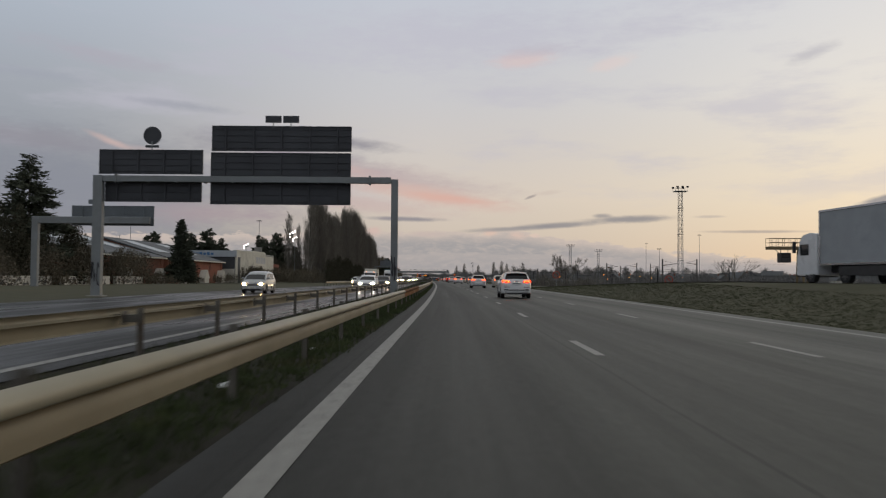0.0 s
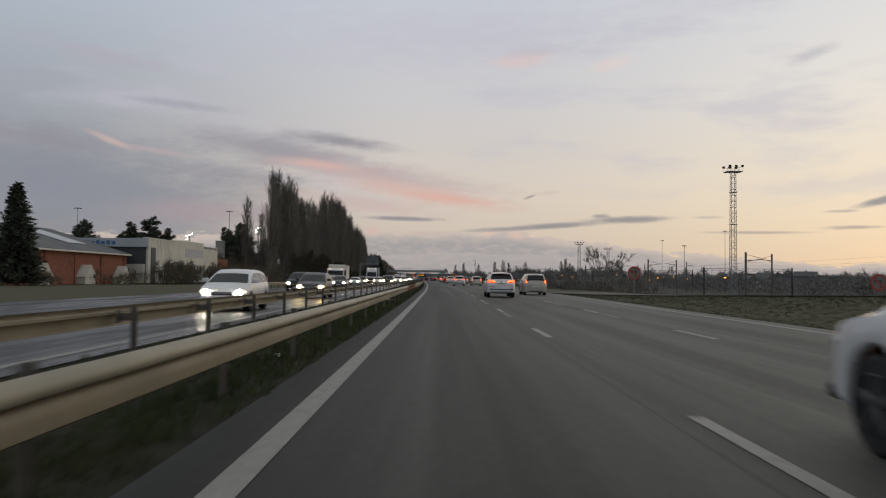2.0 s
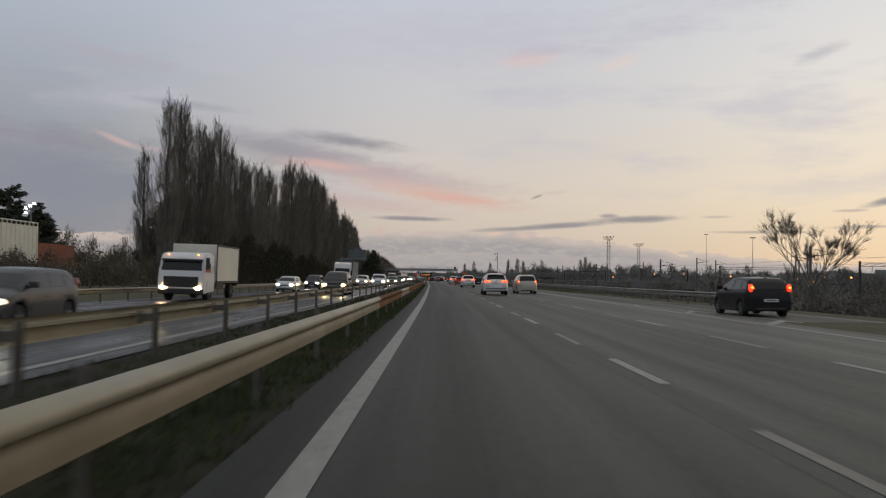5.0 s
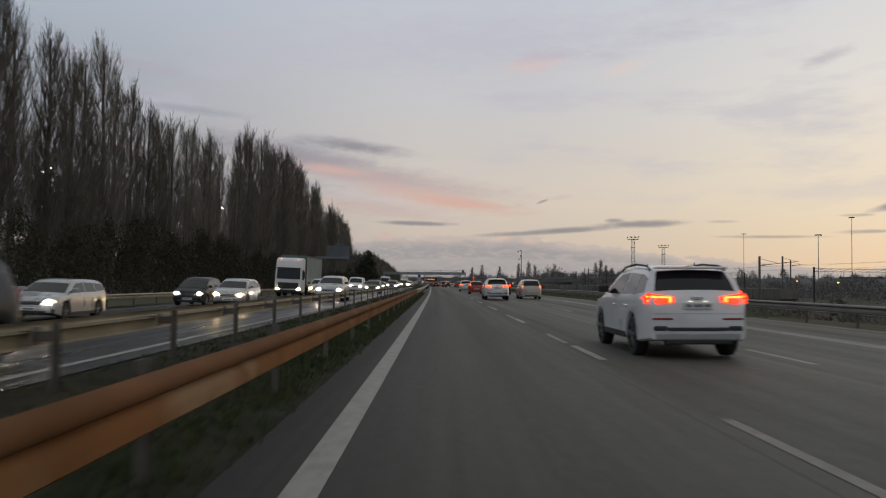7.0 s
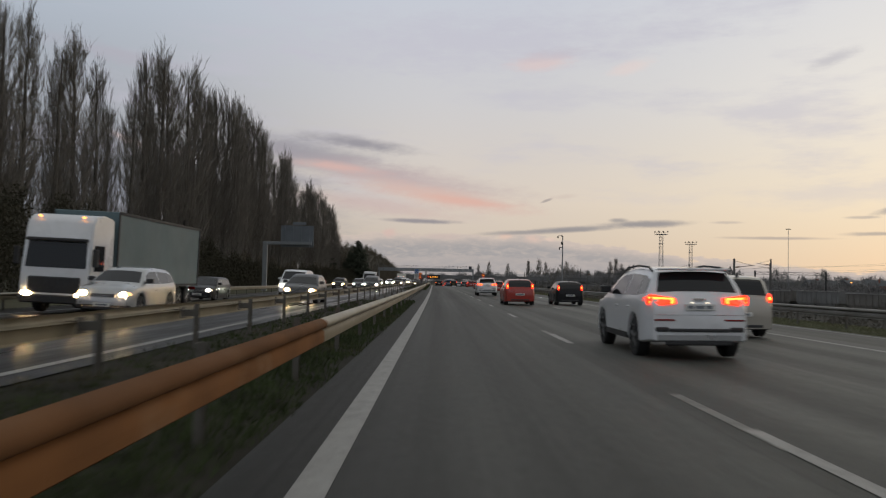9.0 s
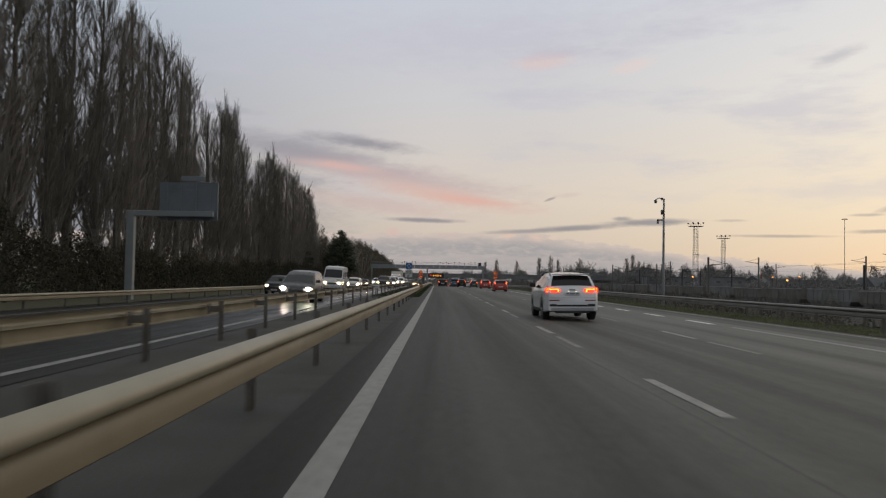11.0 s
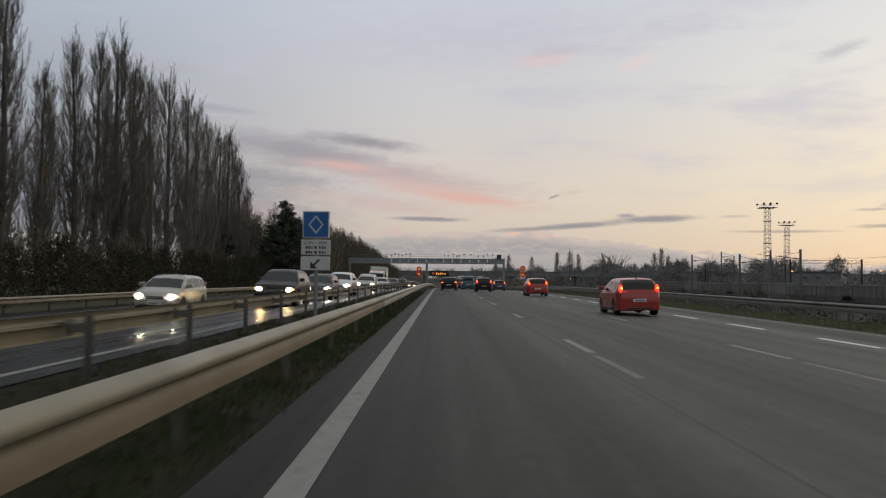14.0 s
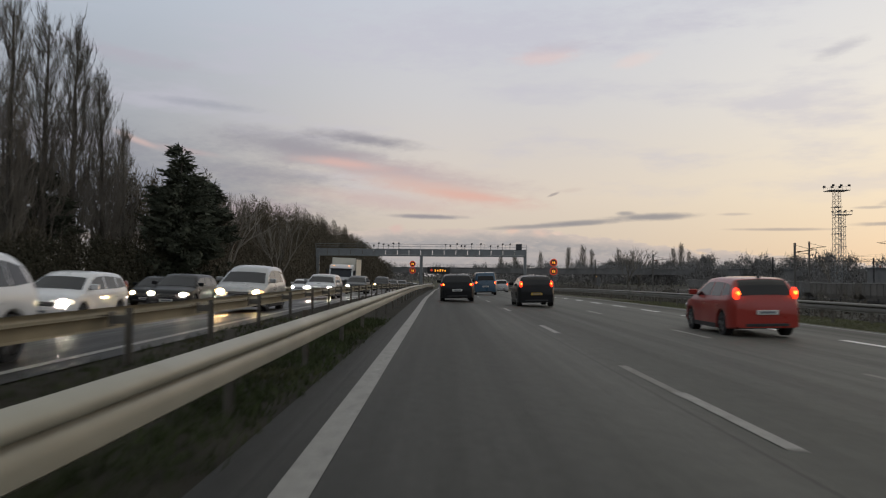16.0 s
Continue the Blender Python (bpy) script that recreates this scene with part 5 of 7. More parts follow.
        part("bracket", cyl(BM(), (x, 0.36, 10.5), (x, 0.36, 10.9), 0.03, 0.03, 6), GANTRY, p)
    p = part("round_panel", cyl(BM(), (-18.2, 0.38, 9.98), (-18.2, 0.43, 9.98), 0.56, 0.56, 32), SIGN_BACK, g)
    part("bracket", cyl(BM(), (-18.2, 0.36, 9.0), (-18.2, 0.36, 9.6), 0.04, 0.04, 6), GANTRY, p)
    part("small_panel", box(BM(), -18.62, -17.78, 0.38, 0.42, 9.22, 9.38, 0.01), SIGN_BACK, g)
    for i in range(9):
        x = -20.0 + i * 1.75
        part("clamp", box(BM(), x - 0.05, x + 0.05, -0.24, 0.34, 6.98, 7.06, 0.008), GANTRY, beam)
    return g


gantry_one()


def gantry_arm(label, Y, xp, x0, x1, xend, zb, zt, z0, z1, ground, extra_panel):
    """A post with one arm and a ribbed grey sign seen from behind."""
    g = thing("sign_gantry", label, "sign gantry", Matrix.Translation((0, Y, 0)))
    part("post", box(BM(), xp - 0.28, xp + 0.28, -0.22, 0.22, ground, zt, 0.03), GANTRY, g)
    part("arm", box(BM(), xp + 0.28, xend, -0.18, 0.18, zb, zt, 0.03), GANTRY, g)
    ribbed_back(g, "sign_panel", x0, x1, z0, z1, 0.32, SIGN_BACK2, 4, 6)
    part("small_panel", box(BM(), *extra_panel[:2], 0.33, 0.38, *extra_panel[2:], 0.01), SIGN_BACK2, g)
    return g


gantry_arm("grey cantilever sign gantry seen from behind beside the verge", 71.5, -35.6, -32.6, -25.4, -25.6, 5.75, 6.35, 5.6, 7.35, 0.1, (-31.2, -30.3, 7.5, 7.9))
gantry_arm("cantilever sign gantry with a ribbed sign in front of the poplars", 318.3, -26.3, -24.4, -20.2, -20.4, 5.35, 5.75, 5.1, 7.85, -0.9, (-22.9, -21.2, 7.95, 8.3))


def gantry_two():
    """Wide portal across both carriageways, carrying cameras."""
    Y = 512.0
    gz = grade(Y)
    g = thing("camera_gantry", "wide grey gantry over both carriageways carrying rows of cameras", "camera gantry", Matrix.Translation((0, Y, 0)))
    x0, x1 = -30.6, 4.1
    for x, zt in ((x0 + 0.3, 5.6), (-13.15, 4.4), (x1 - 0.2, 5.6)):
        part("post", box(BM(), x - 0.24, x + 0.24, -0.3, 0.3, gz - 0.6, zt, 0.03), GANTRY, g)
    beam = part("crossbeam", box(BM(), x0, x1, -0.45, 0.45, 4.35, 4.62, 0.02), GANTRY, g)
    part("crossbeam", box(BM(), x0, x1, -0.45, 0.45, 5.42, 5.56, 0.02), GANTRY, g)
    n = 18
    for i in range(n):
        xa, xb = x0 + (x1 - x0) * i / n, x0 + (x1 - x0) * (i + 1) / n
        part("infill_panel", box(BM(), xa + 0.05, xb - 0.05, -0.42, -0.36, 4.63, 5.41), GANTRY, beam)
        part("brace", cyl(BM(), (xa, 0.40, 4.62), (xb, 0.40, 5.42), 0.05, 0.05, 6), GANTRY, beam)
    rail = BM()
    for x in steps(x0, x1, 3.5):
        cyl(rail, (x, -0.4, 5.55), (x, -0.4, 6.35), 0.03, 0.03, 6)
    for z in (5.95, 6.33):
        cyl(rail, (x0, -0.4, z), (x1, -0.4, z), 0.025, 0.025, 6)
    part("handrail", rail, GANTRY, g)
    part("cabinet", box(BM(), x1 - 1.7, x1 - 0.75, -0.5, 0.4, 5.5, 6.5, 0.04), SIGN_BACK, g)
    for x in (-21.0, -20.2, -19.4, -18.6, -17.8, -16.9, -9.2, -8.4, -7.3, -6.6, -6.0, -4.9, -3.4, -1.8, -0.6, 0.2, 1.4):
        z = 6.1 + 0.35 * ((int(x * 10) % 3) / 2)
        b = cyl(BM(), (x, -0.55, z), (x + 0.1, -0.05, z + 0.06), 0.13, 0.10, 8)
        c = part("camera_head", b, DARK_METAL, g)
        part("bracket", cyl(BM(), (x, -0.38, 5.5), (x, -0.38, z), 0.03, 0.03, 6), DARK_METAL, c)
    return g


gantry_two()


def vms():
    """Amber matrix sign on the bridge over our lanes."""
    g = thing("message_sign", "dark electronic message board with lit amber characters on the bridge", "message sign", Matrix.Translation((-15.9, 683.6, 3.15)))
    part("housing", box(BM(), -4.2, 4.2, 0, 0.5, -1.25, 1.25, 0.05), TRIM, g)
    b = BM()
    bmesh.ops.create_cone(b, cap_ends=True, segments=20, radius1=0.45, radius2=0.45, depth=0.05, matrix=Matrix.Translation((-2.6, -0.03, 0.05)) @ Matrix.Rotation(math.pi / 2, 4, "X"))
    part("red_symbol", b, SIGNAL_RED, g)
    for i in range(5):
        x = -1.2 + i * 0.92
        part("amber_bar", box(BM(), x - 0.20, x + 0.20, -0.03, 0.0, -0.48 + 0.1 * (i % 2), 0.42 - 0.12 * ((i + 1) % 3)), MATRIX, g)
    for x in (-3.0, 3.0):
        part("hanger", box(BM(), x - 0.06, x + 0.06, 0.1, 0.3, 0.9, 1.6), GANTRY, g)
    return g


vms()


def ring_sign(label, x, y, z0, centres, r, lit):
    g = thing("road_sign", label, "road sign", Matrix.Translation((x, y, z0)))
    top = max(centres) + r
    part("post", cyl(BM(), (0, 0.06, 0), (0, 0.06, top - z0), 0.04, 0.04, 8), GANTRY, g)
    for c in centres:
        z = c - z0
        d = part("disc", cyl(BM(), (0, 0.02, z), (0, 0.0, z), r, r, 32), SHADED_SIGN if not lit else DARK_METAL, g)
        b = BM()
        n = 32
        rows = [[b.verts.new((math.cos(2 * math.pi * i / n) * q, yy, z + math.sin(2 * math.pi * i / n) * q)) for i in range(n)] for q, yy in ((r * 1.01, 0.02), (r * 1.01, -0.012), (r * 0.80, -0.012), (r * 0.80, 0.0))]
        for a, c2 in zip(rows, rows[1:]):
            for i in range(n):
                b.faces.new((a[i], a[(i + 1) % n], c2[(i + 1) % n], c2[i]))
        bmesh.ops.recalc_face_normals(b, faces=b.faces)
        part("ring", b, SIGNAL_RED if lit else RED_SIGN, d)
        if lit:
            part("digit_bars", box(box(BM(), -r * 0.36, -r * 0.14, -0.012, -0.002, z - r * 0.3, z + r * 0.3), r * 0.14, r * 0.36, -0.012, -0.002, z - r * 0.3, z + r * 0.3), MATRIX, d)
    return g


def no_left_turn():
    x, y = 15.3, 110.5
    z = ground_z(x - edge_x(y), y)
    g = ring_sign("round red and white no-left-turn sign in the grass", x, y, z - 0.02, [1.78], 0.50, False)
    b = BM()
    box(b, 0.10, 0.17, -0.016, -0.004, -0.28, 0.16)
    box(b, -0.16, 0.17, -0.016, -0.004, 0.09, 0.16)
    vs = [b.verts.new(p) for p in ((-0.32, -0.016, 0.125), (-0.14, -0.016, 0.26), (-0.14, -0.016, -0.01))]
    b.faces.new(vs)
    part("turn_arrow", b, BLACK_SIGN, g, m=Matrix.Translation((0, 0, 1.78 - z)))
    b = box(BM(), -0.44, 0.44, -0.024, -0.018, -0.04, 0.04)
    part("red_bar", b, RED_SIGN, g, m=Matrix.Translation((0, 0, 1.78 - z)) @ Matrix.Rotation(radians(45), 4, "Y"))
    return g


first_sign = no_left_turn()
twin = copy_thing(first_sign, Matrix.Translation((26.6, 96.5, ground_z(26.6 - edge_x(96.5), 96.5) - 0.02)))
tagged(twin, "round no-left-turn sign beyond the slip road", "road sign")
ring_sign("lit red speed-limit discs on a post in the reserve", -16.9, 548.0, grade(548) - 0.1, [3.6, 2.2], 0.62, True)
ring_sign("lit red speed-limit discs on a post beside the verge", 7.2, 499.0, grade(499) - 1.2, [3.3, 2.0], 0.55, True)


def words(txt, size, mat, parent, m):
    c = bpy.data.curves.new("lettering", "FONT")
    c.body, c.size, c.align_x, c.align_y, c.extrude = txt, size, "CENTER", "CENTER", 0.002
    tmp = bpy.data.objects.new("lettering", c)
    me = bpy.data.meshes.new_from_object(tmp)
    bpy.data.objects.remove(tmp)
    me.materials.clear()
    me.materials.append(mat)
    return part("lettering", me, None, parent, m=m)


def carpool_sign():
    y = 352.6
    x = -8.62
    g = thing("road_sign", "blue square sign with white diamond above two plates", "road sign", Matrix.Translation((x, y, grade(y) + 0.09)) @ Matrix.Rotation(radians(heading(y)), 4, "Z"))
    part("post", box(BM(), -0.045, 0.045, 0.03, 0.11, -0.13, 2.95, 0.008), GANTRY, g)
    p = part("sign_face", box(BM(), -0.37, 0.37, -0.03, 0.02, 2.20, 2.95, 0.02), WHITE_SIGN, g)
    part("blue_field", box(BM(), -0.335, 0.335, -0.036, -0.028, 2.235, 2.915, 0.003), BLUE_SIGN, p)
    b = BM()
    for a, r in ((0, 0), (1, 0), (2, 0), (3, 0)):
        box(b, -0.165, 0.165, -0.042, -0.037, 0.125, 0.165, 0.0, Matrix.Rotation(radians(45 + 90 * a), 4, "Y"))
    part("white_diamond", b, WHITE_SIGN, p, m=Matrix.Translation((0, 0, 2.575)) @ Matrix.Diagonal((0.9, 1, 1.1, 1)))
    up = Matrix.Rotation(math.pi / 2, 4, "X")
    q = part("time_plate", box(BM(), -0.40, 0.40, -0.03, 0.02, 1.74, 2.16, 0.015), WHITE_SIGN, g)
    words("LUN - VEN", 0.135, BLACK_SIGN, q, Matrix.Translation((0, -0.034, 2.07)) @ up)
    for zz in (1.945, 1.815):
        for xa, xb in ((-0.28, -0.22), (-0.20, -0.15), (-0.13, -0.09), (-0.04, 0.03), (0.09, 0.14), (0.16, 0.21), (0.23, 0.27)):
            part("time_bar", box(BM(), xa, xb, -0.034, -0.029, zz - 0.035, zz + 0.035), BLACK_SIGN, q)
    q = part("arrow_plate", box(BM(), -0.41, 0.39, -0.03, 0.02, 1.32, 1.70, 0.015), WHITE_SIGN, g)
    b = BM()
    box(b, -0.17, 0.15, -0.036, -0.029, -0.028, 0.028, 0.0, Matrix.Rotation(radians(-45), 4, "Y"))
    vs = [b.verts.new(v) for v in ((-0.145, -0.034, -0.14), (-0.145, -0.034, 0.06), (0.055, -0.034, -0.14))]
    b.faces.new(vs)
    part("arrow", b, BLACK_SIGN, q, m=Matrix.Translation((0.0, 0, 1.51)))


carpool_sign()


def small_marker():
    """A pale kilometre plate on the far median barrier."""
    p = at(-3.35, 313.6)
    g = thing("marker_plate", "small pale marker plate on a post behind the barrier", "marker plate", Matrix.Translation(p))
    part("post", cyl(BM(), (0, 0, 0), (0, 0, 0.95), 0.03, 0.03, 6), GANTRY, g)
    q = part("plate", box(BM(), -0.24, 0.24, -0.03, 0.0, 0.55, 0.95, 0.02), WHITE_SIGN, g)
    for z in (0.68, 0.82):
        part("text_bar", box(BM(), -0.15, 0.15, -0.036, -0.029, z - 0.022, z + 0.022), GANTRY, q)


small_marker()


def camera_pole():
    x, y = 11.75, 319.6
    z = ground_z(x - edge_x(y), y)
    g = thing("camera_pole", "slim grey pole with traffic cameras and a hooked arm", "camera pole", Matrix.Translation((x, y, z)))
    h = 7.3 - z
    part("pole", cyl(BM(), (0, 0, -0.1), (0, 0, h), 0.11, 0.06, 10), GANTRY, g)
    a = BM()
    cyl(a, (0, 0, h - 0.05), (-0.35, -0.05, h + 0.05), 0.03, 0.03, 6)
    cyl(a, (-0.35, -0.05, h + 0.05), (-0.62, -0.1, h - 0.08), 0.03, 0.03, 6)
    arm = part("arm", a, GANTRY, g)
    part("camera_dome", lamp_blob(-0.62, -0.1, h - 0.22, 0.12, 0.12, 0.14), DARK_METAL, arm, smooth=60)
    part("camera_dome", lamp_blob(-0.14, -0.05, h - 0.02, 0.10, 0.10, 0.10), DARK_METAL, arm, smooth=60)
    part("box", box(BM(), -0.22, 0.02, -0.2, 0.0, h - 1.15, h - 0.80, 0.02), DARK_METAL, g)
    part("bracket", box(BM(), -0.45, 0.0, -0.05, 0.05, h - 1.58, h - 1.48, 0.01), DARK_METAL, g)
    part("spotlight", cyl(BM(), (-0.42, 0, h - 1.5), (-0.42, 0, h - 1.8), 0.06, 0.08, 8), DARK_METAL, g)


camera_pole()


def traffic_cone(u, y):
    p = Vector((edge_x(y) + u, y, ground_z(u, y)))
    g = thing("traffic_cone", "orange and white traffic cone behind the barrier", "traffic cone", Matrix.Translation(p) @ Matrix.Diagonal((1.25, 1.25, 1.25, 1)))
    part("base", box(BM(), -0.2, 0.2, -0.2, 0.2, 0, 0.05, 0.02), ORANGE, g)
    part("cone", cyl(BM(), (0, 0, 0.05), (0, 0, 0.78), 0.15, 0.03, 14), ORANGE, g, smooth=40)
    for z0, z1 in ((0.25, 0.38), (0.50, 0.62)):
        r = lambda z: 0.15 - 0.12 * (z - 0.05) / 0.73 + 0.004
        part("band", cyl(BM(), (0, 0, z0), (0, 0, z1), r(z0), r(z1), 14, False), WHITE_SIGN, g, smooth=40)


traffic_cone(16.1, 347.8)


def litter(u, y, w_, seed):
    rnd = random.Random(seed)
    b = BM()
    bmesh.ops.create_icosphere(b, subdivisions=2, radius=1.0)
    for v in b.verts:
        v.co *= rnd.uniform(0.55, 1.1)
        v.co = Vector((v.co.x * w_, v.co.y * w_ * 1.3, max(-0.02, v.co.z * w_ * 0.45) + 0.02))
    p = Vector((edge_x(y) + u, y, ground_z(u, y) + 0.01))
    thing("plastic_litter", "crumpled white plastic litter in the median grass", "litter", Matrix.Translation(p), data=b, mat=LITTER)


for i, (u, y, w_) in enumerate(((-1.35, 9.2, 0.10), (-1.5, 91.6, 0.22), (-1.3, 92.3, 0.14), (-1.2, 14.0, 0.07), (-1.25, 190.0, 0.06), (-1.4, 205.5, 0.07), (-1.2, 163.2, 0.06), (-1.3, 60.4, 0.07))):
    litter(u, y, w_, 40 + i)


# ---------------------------------------------------------------- bridge at the end of the dip
def bridge():
    Y = 690.0
    g = thing("overpass_bridge", "grey concrete road bridge with railings across the motorway", "bridge", Matrix.Translation((0, Y, 0)))
    deck = part("deck", box(BM(), -150, 330, -5, 5, 2.2, 4.0, 0.05), BRIDGE, g)
    part("parapet", box(BM(), -150, 330, -5.15, -4.9, 4.0, 4.35, 0.03), BRIDGE, g)
    b = BM()
    for x in steps(-150, 330, 4.0):
        cyl(b, (x, -5.0, 4.3), (x, -5.0, 5.5), 0.05, 0.05, 4)
    for z in (4.75, 5.15, 5.5):
        cyl(b, (-150, -5.0, z), (330, -5.0, z), 0.04, 0.04, 4)
    part("railing", b, GANTRY, g)
    for x in (-42, -22.5, -2.0, 16.0, 44, 90, 140):
        part("pier", box(BM(), x - 0.7, x + 0.7, -4.0, 4.0, -4.5, 2.25, 0.1), BRIDGE, g)
    for x in (-120, -95, -60, 60, 115, 180, 240):
        part("lamp_post", cyl(BM(), (x, -4.6, 4.0), (x, -4.6, 9.0), 0.08, 0.05, 6), GANTRY, g)


bridge()

# ---------------------------------------------------------------- railway side
def lattice_tower(label, x, y, z0, top, leg=0.70, head=2.1):
    """A floodlight mast of lattice steel with a railed platform and lamps."""
    g = thing("floodlight_tower", label, "floodlight tower", Matrix.Translation((x, y, z0)))
    h = top - z0
    for sx in (-1, 1):
        for sy in (-1, 1):
            part("leg", cyl(BM(), (sx * leg * 1.15, sy * leg * 1.15, 0), (sx * leg * 0.85, sy * leg * 0.85, h - 1.2), 0.075, 0.06, 6), GANTRY, g)
    b = BM()
    n = int(h / 1.5)
    for i in range(n):
        za, zb = (h - 1.2) * i / n, (h - 1.2) * (i + 1) / n
        q = leg * (1.15 - 0.30 * i / n)
        for sx, sy, tx, ty in ((-1, -1, 1, -1), (1, -1, 1, 1), (1, 1, -1, 1), (-1, 1, -1, -1)):
            cyl(b, (sx * q, sy * q, za), (tx * q, ty * q, zb), 0.035, 0.035, 4)
            cyl(b, (sx * q, sy * q, zb), (tx * q, ty * q, zb), 0.035, 0.035, 4)
    part("lattice", b, GANTRY, g)
    for k in (0.30, 0.55, 0.80):
        part("rest_platform", box(BM(), -leg * 1.3, leg * 1.3, -leg * 1.3, leg * 1.3, h * k, h * k + 0.12), GANTRY, g)
    top_p = part("platform", box(BM(), -head, head, -head * 0.8, head * 0.8, h - 1.35, h - 1.15, 0.02), GANTRY, g)
    b = BM()
    for x_ in steps(-head, head, 1.0):
        for y_ in (-head * 0.8, head * 0.8):
            cyl(b, (x_, y_, h - 1.15), (x_, y_, h - 0.25), 0.03, 0.03, 4)
    for y_ in (-head * 0.8, head * 0.8):
        cyl(b, (-head, y_, h - 0.25), (head, y_, h - 0.25), 0.03, 0.03, 4)
    part("railing", b, GANTRY, top_p)
    for i in range(6):
        x_ = -head + 2 * head * i / 5
        q = part("lamp_head", box(BM(), -0.32, 0.32, -0.22, 0.22, -0.22, 0.22, 0.05), DARK_METAL, g, m=Matrix.Translation((x_, -head * 0.6 if i % 2 else head * 0.6, h - 0.02 + 0.12 * (i % 2))) @ Matrix.Rotation(radians(25 if i % 2 else -25), 4, "X"))
    return g


YARD = -2.5
lattice_tower("tall lattice floodlight tower in the railway yard", 72.0, 248.3, YARD, 29.3, 0.62, 1.9)
lattice_tower("lattice floodlight tower far along the railway yard", 92.9, 597.6, YARD, 26.0, 0.85, 2.6)
lattice_tower("lattice floodlight tower with a lit lamp by the sidings", 127.0, 669.6, YARD, 25.2, 0.9, 2.6)


def lamp_mast(x, y, z0, top, lit=False, label="slim tall lamp mast against the evening sky", r=0.16):
    g = thing("lamp_mast", label, "lamp mast", Matrix.Translation((x, y, z0)))
    h = top - z0
    part("mast", cyl(BM(), (0, 0, 0), (0, 0, h), r, r * 0.55, 8), GANTRY, g)
    part("crown_ring", cyl(BM(), (0, 0, h - 0.1), (0, 0, h + 0.15), 0.75, 0.75, 12), GANTRY, g)
    for i in range(4):
        a = math.pi / 2 * i + 0.4
        part("lamp", lamp_blob(math.cos(a) * 1.0, math.sin(a) * 1.0, h - 0.05, 0.36, 0.30, 0.16), FLOOD if lit else DARK_METAL, g, smooth=60)
    return g


lamp_mast(150.6, 481.0, YARD, 27.6)
lamp_mast(142.5, 574.5, YARD, 26.8)
lamp_mast(111.0, 420.0, YARD, 17.0)
lamp_mast(-131.0, 343.0, 0, 25.0)
lamp_mast(-82.7, 368.0, 0, 26.4)


def flood_mast(x, y, top, n, label, k=1.0):
    """A sports-ground mast with a cluster of lit floodlights, k times the usual size."""
    g = thing("floodlight_mast", label, "floodlight mast", Matrix.Translation((x, y, ground_z(x - edge_x(y), y))))
    part("mast", cyl(BM(), (0, 0, 0), (0, 0, top), 0.15 * k, 0.09 * k, 8), GANTRY, g)
    part("crossarm", box(BM(), -0.9 * k, 0.9 * k, -0.06, 0.06, top - 0.5 * k, top - 0.38 * k, 0.01), GANTRY, g)
    for i in range(n):
        q = part("lamp", box(BM(), -0.20 * k, 0.20 * k, -0.10, 0.10, -0.16 * k, 0.16 * k, 0.04), DARK_METAL, g, m=Matrix.Translation(((-0.55 + 0.55 * (i % 3)) * k, -0.15, top + (-0.3 + 0.28 * (i % 3) - 0.62 * (i // 3)) * k)))
        part("lit_face", box(BM(), -0.17 * k, 0.17 * k, -0.115, -0.10, -0.13 * k, 0.13 * k), FLOOD, q)
    return g


for x, y, top, n, k in ((-46.9, 259.0, 14.0, 4, 1.0), (-46.0, 303.0, 12.6, 3, 1.0), (-82.4, 448.0, 26.2, 4, 2.6), (-54.1, 225.0, 10.3, 4, 1.0)):
    flood_mast(x, y, top, n, "floodlight mast with a lit lamp cluster behind the trees", k)


def catenary_mast(x, y, top, arm=0, lit=False):
    z0 = YARD
    g = thing("catenary_mast", "steel railway catenary mast with bracket arms", "catenary mast", Matrix.Translation((x, y, z0)), group="catenary masts")
    h = top - z0
    part("mast", box(BM(), -0.13, 0.13, -0.12, 0.12, 0, h, 0.01), MAST, g)
    if arm:
        part("bracket_arm", cyl(BM(), (0, 0, h - 1.3), (arm * 3.0, 0, h - 0.9), 0.05, 0.04, 6), DARK_METAL, g)
        part("stay", cyl(BM(), (0, 0, h - 0.3), (arm * 2.6, 0, h - 0.95), 0.025, 0.025, 4), DARK_METAL, g)
        part("insulator", cyl(BM(), (arm * 0.3, 0, h - 1.25), (arm * 0.8, 0, h - 1.18), 0.09, 0.09, 8), RUST, g)
    if lit:
        part("signal_lamp", lamp_blob(0.25, -0.3, h * 0.45, 0.10, 0.08, 0.10), AMBER, g, smooth=60)
    return g


for i, (x, y, top, arm) in enumerate(((44.5, 166, 5.4, 1), (44.0, 220, 5.6, 1), (41.5, 281, 5.3, 1), (38.5, 334, 5.3, 1), (35.4, 388, 5.4, 1), (39.8, 440, 5.4, -1), (35.8, 452, 5.1, 1), (39.8, 492, 6.2, 1), (33.0, 548, 6.0, 1), (30.0, 604, 6.0, 1),
                                      (62.0, 200, 6.3, -1), (62.0, 262, 6.5, -1), (61.0, 322, 6.8, 1), (62.0, 382, 7.0, -1), (61.8, 440, 7.2, -1), (58.0, 500, 7.6, -1), (56.3, 527, 8.0, 1), (76, 300, 7.0, 1), (78, 360, 7.2, 1), (80, 430, 7.5, -1), (70, 560, 8.0, -1), (96, 520, 8.0, 1), (66, 620, 8.0, 1))):
    catenary_mast(x, y, top, arm, lit=i % 8 == 1)


def portal(x0, x1, y, z):
    g = thing("catenary_portal", "steel catenary portal spanning several tracks", "catenary portal", Matrix.Translation((0, y, YARD)), group="catenary portals")
